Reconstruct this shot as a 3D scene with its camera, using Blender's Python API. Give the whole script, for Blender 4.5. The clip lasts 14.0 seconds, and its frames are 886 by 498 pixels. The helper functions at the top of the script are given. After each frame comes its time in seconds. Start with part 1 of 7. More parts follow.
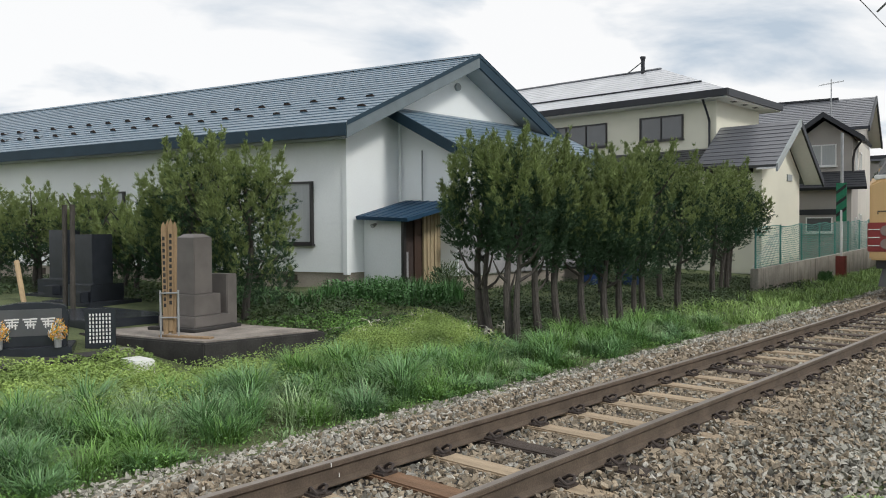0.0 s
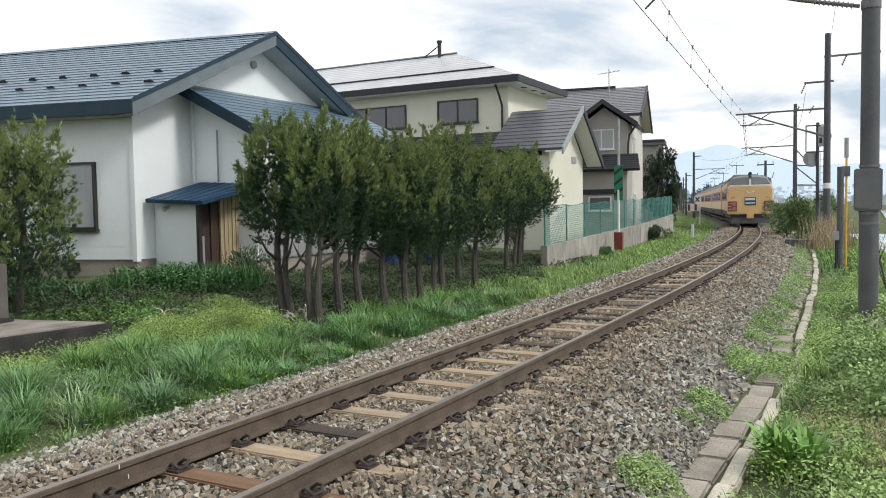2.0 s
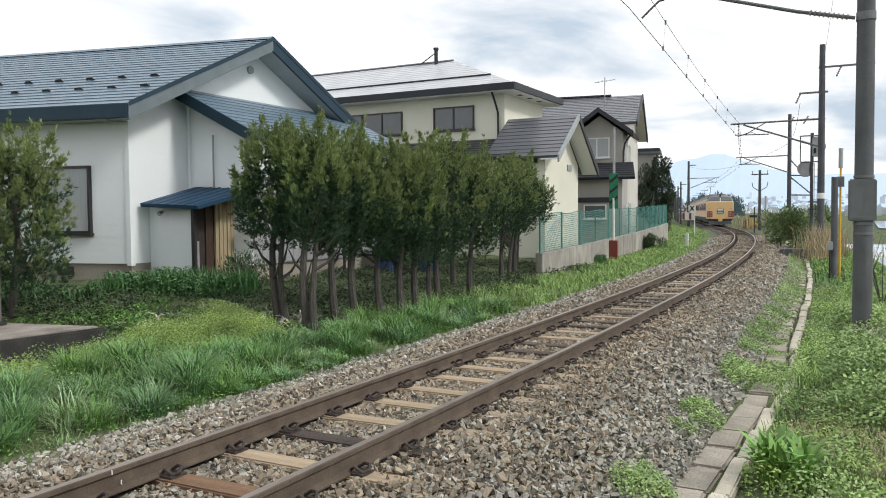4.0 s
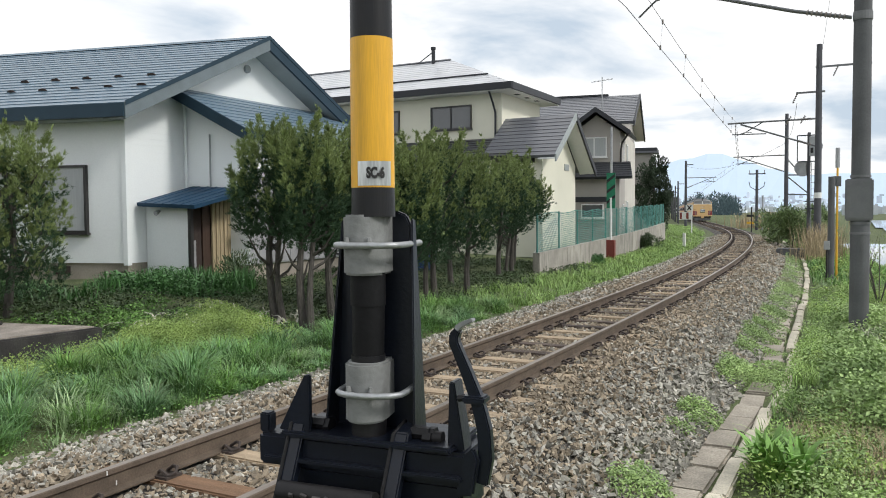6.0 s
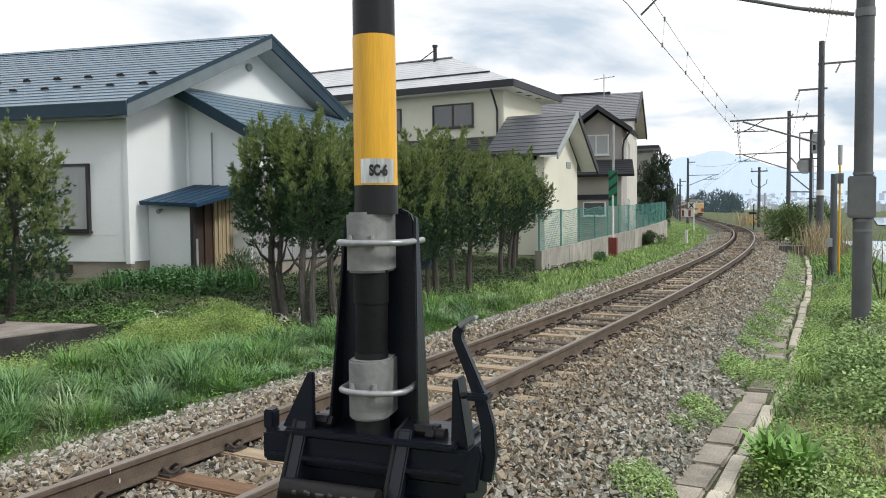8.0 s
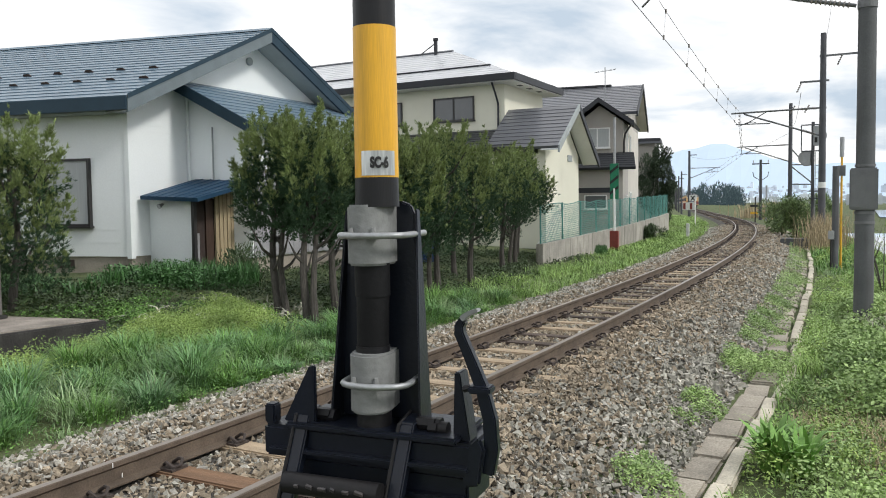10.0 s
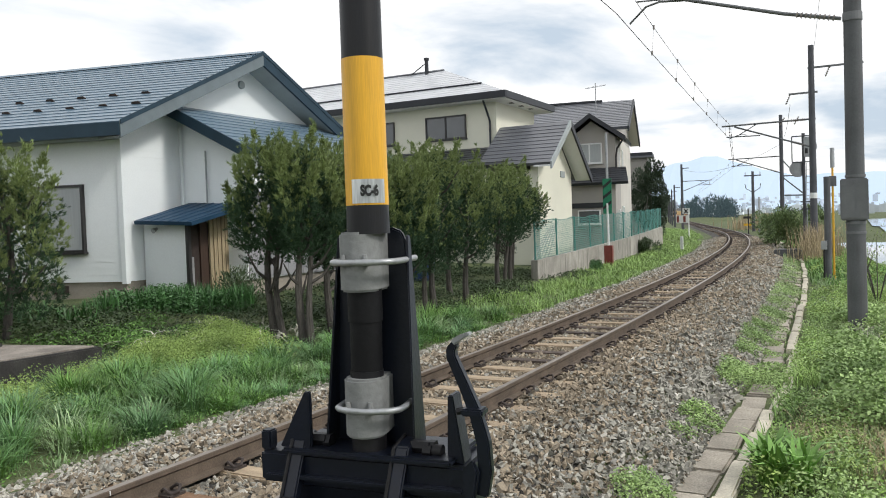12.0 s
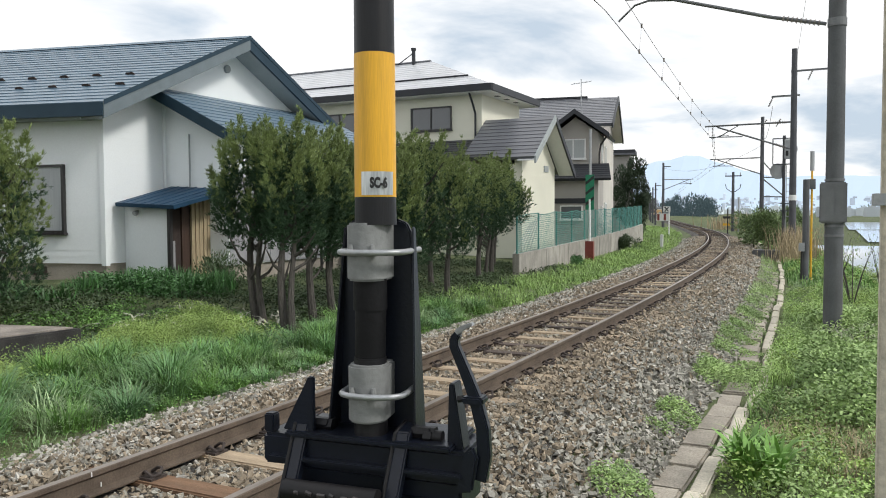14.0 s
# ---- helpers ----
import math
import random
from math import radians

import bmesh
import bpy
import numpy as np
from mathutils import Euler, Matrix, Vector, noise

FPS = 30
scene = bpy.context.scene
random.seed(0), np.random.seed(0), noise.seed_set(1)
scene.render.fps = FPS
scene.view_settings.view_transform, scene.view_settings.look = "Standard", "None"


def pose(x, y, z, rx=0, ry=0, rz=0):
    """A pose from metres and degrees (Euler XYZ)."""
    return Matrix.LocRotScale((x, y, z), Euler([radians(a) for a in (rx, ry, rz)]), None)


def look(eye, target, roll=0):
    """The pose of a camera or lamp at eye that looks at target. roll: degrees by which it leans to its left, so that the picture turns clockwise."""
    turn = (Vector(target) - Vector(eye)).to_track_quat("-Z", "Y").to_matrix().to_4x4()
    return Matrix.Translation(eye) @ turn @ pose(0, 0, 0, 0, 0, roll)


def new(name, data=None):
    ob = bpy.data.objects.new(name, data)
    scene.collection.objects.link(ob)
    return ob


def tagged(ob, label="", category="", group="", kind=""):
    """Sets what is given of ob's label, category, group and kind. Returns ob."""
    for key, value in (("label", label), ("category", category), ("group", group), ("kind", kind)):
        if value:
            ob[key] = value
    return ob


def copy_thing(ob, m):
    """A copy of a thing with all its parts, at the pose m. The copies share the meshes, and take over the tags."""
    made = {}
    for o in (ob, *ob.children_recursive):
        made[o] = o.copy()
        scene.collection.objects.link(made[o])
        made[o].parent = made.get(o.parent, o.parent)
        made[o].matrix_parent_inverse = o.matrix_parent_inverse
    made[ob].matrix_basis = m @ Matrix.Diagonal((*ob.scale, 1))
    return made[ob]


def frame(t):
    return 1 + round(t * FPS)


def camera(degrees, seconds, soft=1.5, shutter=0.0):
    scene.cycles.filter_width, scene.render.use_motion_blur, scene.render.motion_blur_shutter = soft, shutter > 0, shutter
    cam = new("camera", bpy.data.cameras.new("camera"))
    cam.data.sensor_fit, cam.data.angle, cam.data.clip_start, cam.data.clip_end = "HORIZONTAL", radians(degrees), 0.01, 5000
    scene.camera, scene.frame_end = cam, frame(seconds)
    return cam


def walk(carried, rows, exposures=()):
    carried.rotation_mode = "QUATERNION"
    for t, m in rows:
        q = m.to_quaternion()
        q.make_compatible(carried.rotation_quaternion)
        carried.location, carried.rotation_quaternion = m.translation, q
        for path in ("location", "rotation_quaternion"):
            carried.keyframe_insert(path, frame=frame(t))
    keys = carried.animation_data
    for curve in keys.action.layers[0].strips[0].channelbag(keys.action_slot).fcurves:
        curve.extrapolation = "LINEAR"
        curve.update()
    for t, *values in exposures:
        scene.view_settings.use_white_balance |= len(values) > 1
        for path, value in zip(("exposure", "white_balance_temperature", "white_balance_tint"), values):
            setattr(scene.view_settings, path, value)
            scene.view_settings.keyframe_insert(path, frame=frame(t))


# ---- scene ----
cam = camera(58.0, 14.0, soft=1.0)
PATH = [
    (0, (-0.003, -0.063, 1.579), (-1.348, 1.417, 1.529), -0.4),
    (0.5, (0.028, -0.029, 1.598), (-0.968, 1.705, 1.547), -0.9),
    (1, (0.032, -0.02, 1.604), (-0.898, 1.749, 1.541), -1.1),
    (1.5, (0.024, -0.033, 1.593), (-0.913, 1.731, 1.505), -1.1),
    (2, (0.028, -0.028, 1.6), (-0.918, 1.731, 1.496), -1.0),
    (2.5, (0.026, -0.045, 1.61), (-0.924, 1.712, 1.511), -0.8),
    (3, (0.018, -0.034, 1.601), (-0.926, 1.726, 1.508), -0.7),
    (5.5, (0.015, -0.027, 1.605), (-0.915, 1.742, 1.519), -0.4),
    (6, (0.016, -0.015, 1.605), (-0.913, 1.754, 1.516), -0.5),
    (6.5, (0.019, -0.019, 1.605), (-0.906, 1.752, 1.518), -0.7),
    (7, (0.021, -0.013, 1.606), (-0.905, 1.758, 1.518), -0.9),
    (7.5, (0.019, -0.015, 1.604), (-0.91, 1.754, 1.516), -0.8),
    (8, (0.015, -0.017, 1.604), (-0.918, 1.749, 1.51), -0.6),
    (10.5, (0.01, -0.008, 1.601), (-0.929, 1.755, 1.49), -0.9),
    (11, (0.012, -0.02, 1.605), (-0.939, 1.736, 1.498), -1.3),
    (11.5, (0.018, -0.026, 1.609), (-0.929, 1.734, 1.526), -1.8),
    (12, (0.03, -0.028, 1.615), (-0.895, 1.744, 1.55), -2.0),
    (12.5, (0.039, -0.028, 1.615), (-0.884, 1.746, 1.551), -2.5),
    (13, (0.024, -0.049, 1.616), (-0.912, 1.718, 1.549), -1.9),
    (13.5, (0.007, -0.049, 1.612), (-0.898, 1.732, 1.519), -1.0),
    (14, (0.01, -0.087, 1.62), (-0.872, 1.706, 1.532), -0.3),
]
walk(cam, [(t, look(e, g, r)) for t, e, g, r in PATH], ((0, -0.14), (0.3, -0.10), (0.9, 0.06), (14.0, 0.06)))

# ---- light ----
world = bpy.data.worlds.new("sky")
scene.world = world
world.use_nodes = True
wn, wl = world.node_tree.nodes, world.node_tree.links
wn.clear()
SUN_EL, SUN_AZ = 42.0, 90.0   # degrees; azimuth clockwise from +y
sky = wn.new("ShaderNodeTexSky")
sky.sky_type = "NISHITA"
sky.sun_disc = False
sky.sun_elevation, sky.sun_rotation = radians(SUN_EL), radians(SUN_AZ)
geo = wn.new("ShaderNodeTexCoord")
sep = wn.new("ShaderNodeSeparateXYZ")
wl.new(geo.outputs["Generated"], sep.inputs[0])
lift = wn.new("ShaderNodeMath"); lift.operation = "ADD"; lift.inputs[1].default_value = 0.22
wl.new(sep.outputs[2], lift.inputs[0])
lift2 = wn.new("ShaderNodeMath"); lift2.operation = "MAXIMUM"; lift2.inputs[1].default_value = 0.1
wl.new(lift.outputs[0], lift2.inputs[0])
flat = wn.new("ShaderNodeVectorMath"); flat.operation = "DIVIDE"
comb = wn.new("ShaderNodeCombineXYZ")
for i in range(3):
    wl.new(lift2.outputs[0], comb.inputs[i])
wl.new(geo.outputs["Generated"], flat.inputs[0]); wl.new(comb.outputs[0], flat.inputs[1])
cloud = wn.new("ShaderNodeTexNoise")
cloud.inputs["Scale"].default_value, cloud.inputs["Detail"].default_value, cloud.inputs["Roughness"].default_value = 1.35, 9, 0.52
cloud.inputs["Distortion"].default_value = 0.35
shift = wn.new("ShaderNodeVectorMath"); shift.operation = "ADD"; shift.inputs[1].default_value = (3.1, 1.7, 0)
wl.new(flat.outputs[0], shift.inputs[0]); wl.new(shift.outputs[0], cloud.inputs["Vector"])
cramp = wn.new("ShaderNodeValToRGB")
cramp.color_ramp.elements[0].position, cramp.color_ramp.elements[0].color = 0.37, (0.52, 0.61, 0.71, 1)
cramp.color_ramp.elements[1].position, cramp.color_ramp.elements[1].color = 0.515, (1.0, 1.0, 1.0, 1)
wl.new(cloud.outputs["Fac"], cramp.inputs[0])
skys = wn.new("ShaderNodeMixRGB"); skys.blend_type = "MIX"; skys.inputs[0].default_value = 0.93
gain = wn.new("ShaderNodeVectorMath"); gain.operation = "SCALE"; gain.inputs[3].default_value = 0.09
wl.new(sky.outputs[0], gain.inputs[0])
wl.new(gain.outputs[0], skys.inputs[1]); wl.new(cramp.outputs[0], skys.inputs[2])
bg = wn.new("ShaderNodeBackground"); bg.inputs[1].default_value = 1.12
wl.new(skys.outputs[0], bg.inputs[0])
wo = wn.new("ShaderNodeOutputWorld"); wl.new(bg.outputs[0], wo.inputs[0])
sun = new("sun", bpy.data.lights.new("sun", "SUN"))
sun.data.energy, sun.data.angle, sun.data.color = 2.0, radians(11), (1, 0.975, 0.93)
_a, _e = radians(SUN_AZ), radians(SUN_EL)
sun.matrix_world = look((20 * math.sin(_a), 20 * math.cos(_a), 20 * math.tan(_e)), (0, 0, 0))


# ---- materials ----
def mat(name, color, rough=0.7, metal=0.0, var=0.15, scale=8.0, fine=60.0, bump=0.2, dark=None, spec=0.5, rnd=0.0,
        streak=None, coord="Object", stretch=(1, 1, 1), bdist=0.01):
    """Colour with variation at two scales, relief, and a random shift from piece to piece."""
    m = bpy.data.materials.new(name)
    m.use_nodes = True
    n, l = m.node_tree.nodes, m.node_tree.links
    b = n["Principled BSDF"]
    b.inputs["Roughness"].default_value, b.inputs["Metallic"].default_value = rough, metal
    b.inputs["Specular IOR Level"].default_value = spec
    tc = n.new("ShaderNodeTexCoord")
    mp = n.new("ShaderNodeMapping"); mp.inputs["Scale"].default_value = stretch
    l.new(tc.outputs[coord], mp.inputs[0])
    big, sm = n.new("ShaderNodeTexNoise"), n.new("ShaderNodeTexNoise")
    big.inputs["Scale"].default_value, big.inputs["Detail"].default_value = scale, 5
    sm.inputs["Scale"].default_value, sm.inputs["Detail"].default_value = fine, 4
    for t in (big, sm):
        l.new(mp.outputs[0], t.inputs["Vector"])
    dk = dark or tuple(c * 0.55 for c in color)
    r = n.new("ShaderNodeValToRGB")
    r.color_ramp.elements[0].position, r.color_ramp.elements[1].position = 0.3, 0.68
    r.color_ramp.elements[0].color = (*[c + (d - c) * min(1, var * 2.2) for c, d in zip(color, dk)], 1)
    r.color_ramp.elements[1].color = (*[min(1, c * (1 + var * 0.35)) for c in color], 1)
    l.new(big.outputs["Fac"], r.inputs[0])
    mx = n.new("ShaderNodeMixRGB"); mx.blend_type = "MULTIPLY"; mx.inputs[0].default_value = min(1, var * 2)
    r2 = n.new("ShaderNodeValToRGB")
    r2.color_ramp.elements[0].position, r2.color_ramp.elements[1].position = 0.3, 0.7
    r2.color_ramp.elements[0].color, r2.color_ramp.elements[1].color = (0.6, 0.6, 0.6, 1), (1.1, 1.1, 1.1, 1)
    l.new(sm.outputs["Fac"], r2.inputs[0])
    l.new(r.outputs[0], mx.inputs[1]); l.new(r2.outputs[0], mx.inputs[2])
    out = mx.outputs[0]
    if rnd:
        oi, gi = n.new("ShaderNodeObjectInfo"), n.new("ShaderNodeNewGeometry")
        ad = n.new("ShaderNodeMath"); ad.operation = "ADD"
        fr = n.new("ShaderNodeMath"); fr.operation = "FRACT"
        l.new(oi.outputs["Random"], ad.inputs[0]); l.new(gi.outputs["Random Per Island"], ad.inputs[1]); l.new(ad.outputs[0], fr.inputs[0])
        mr = n.new("ShaderNodeMapRange"); mr.inputs[3].default_value, mr.inputs[4].default_value = 1 - rnd, 1 + rnd
        l.new(fr.outputs[0], mr.inputs[0])
        sc = n.new("ShaderNodeVectorMath"); sc.operation = "SCALE"
        l.new(out, sc.inputs[0]); l.new(mr.outputs[0], sc.inputs[3])
        out = sc.outputs[0]
    if streak:
        wv = n.new("ShaderNodeTexNoise"); wv.inputs["Scale"].default_value, wv.inputs["Detail"].default_value = 1.0, 6
        mp2 = n.new("ShaderNodeMapping"); mp2.inputs["Scale"].default_value = (7, 7, 0.6)
        l.new(tc.outputs[coord], mp2.inputs[0]); l.new(mp2.outputs[0], wv.inputs["Vector"])
        r3 = n.new("ShaderNodeValToRGB"); r3.color_ramp.elements[0].position, r3.color_ramp.elements[1].position = 0.52, 0.75
        r3.color_ramp.elements[0].color, r3.color_ramp.elements[1].color = (0, 0, 0, 1), (0.8, 0.8, 0.8, 1)
        l.new(wv.outputs["Fac"], r3.inputs[0])
        m3 = n.new("ShaderNodeMixRGB"); m3.inputs[2].default_value = (*streak, 1)
        l.new(r3.outputs[0], m3.inputs[0]); l.new(out, m3.inputs[1])
        out = m3.outputs[0]
    l.new(out, b.inputs["Base Color"])
    if bump:
        bp = n.new("ShaderNodeBump"); bp.inputs["Strength"].default_value, bp.inputs["Distance"].default_value = bump, bdist
        l.new(sm.outputs["Fac"], bp.inputs["Height"]); l.new(bp.outputs[0], b.inputs["Normal"])
    return m


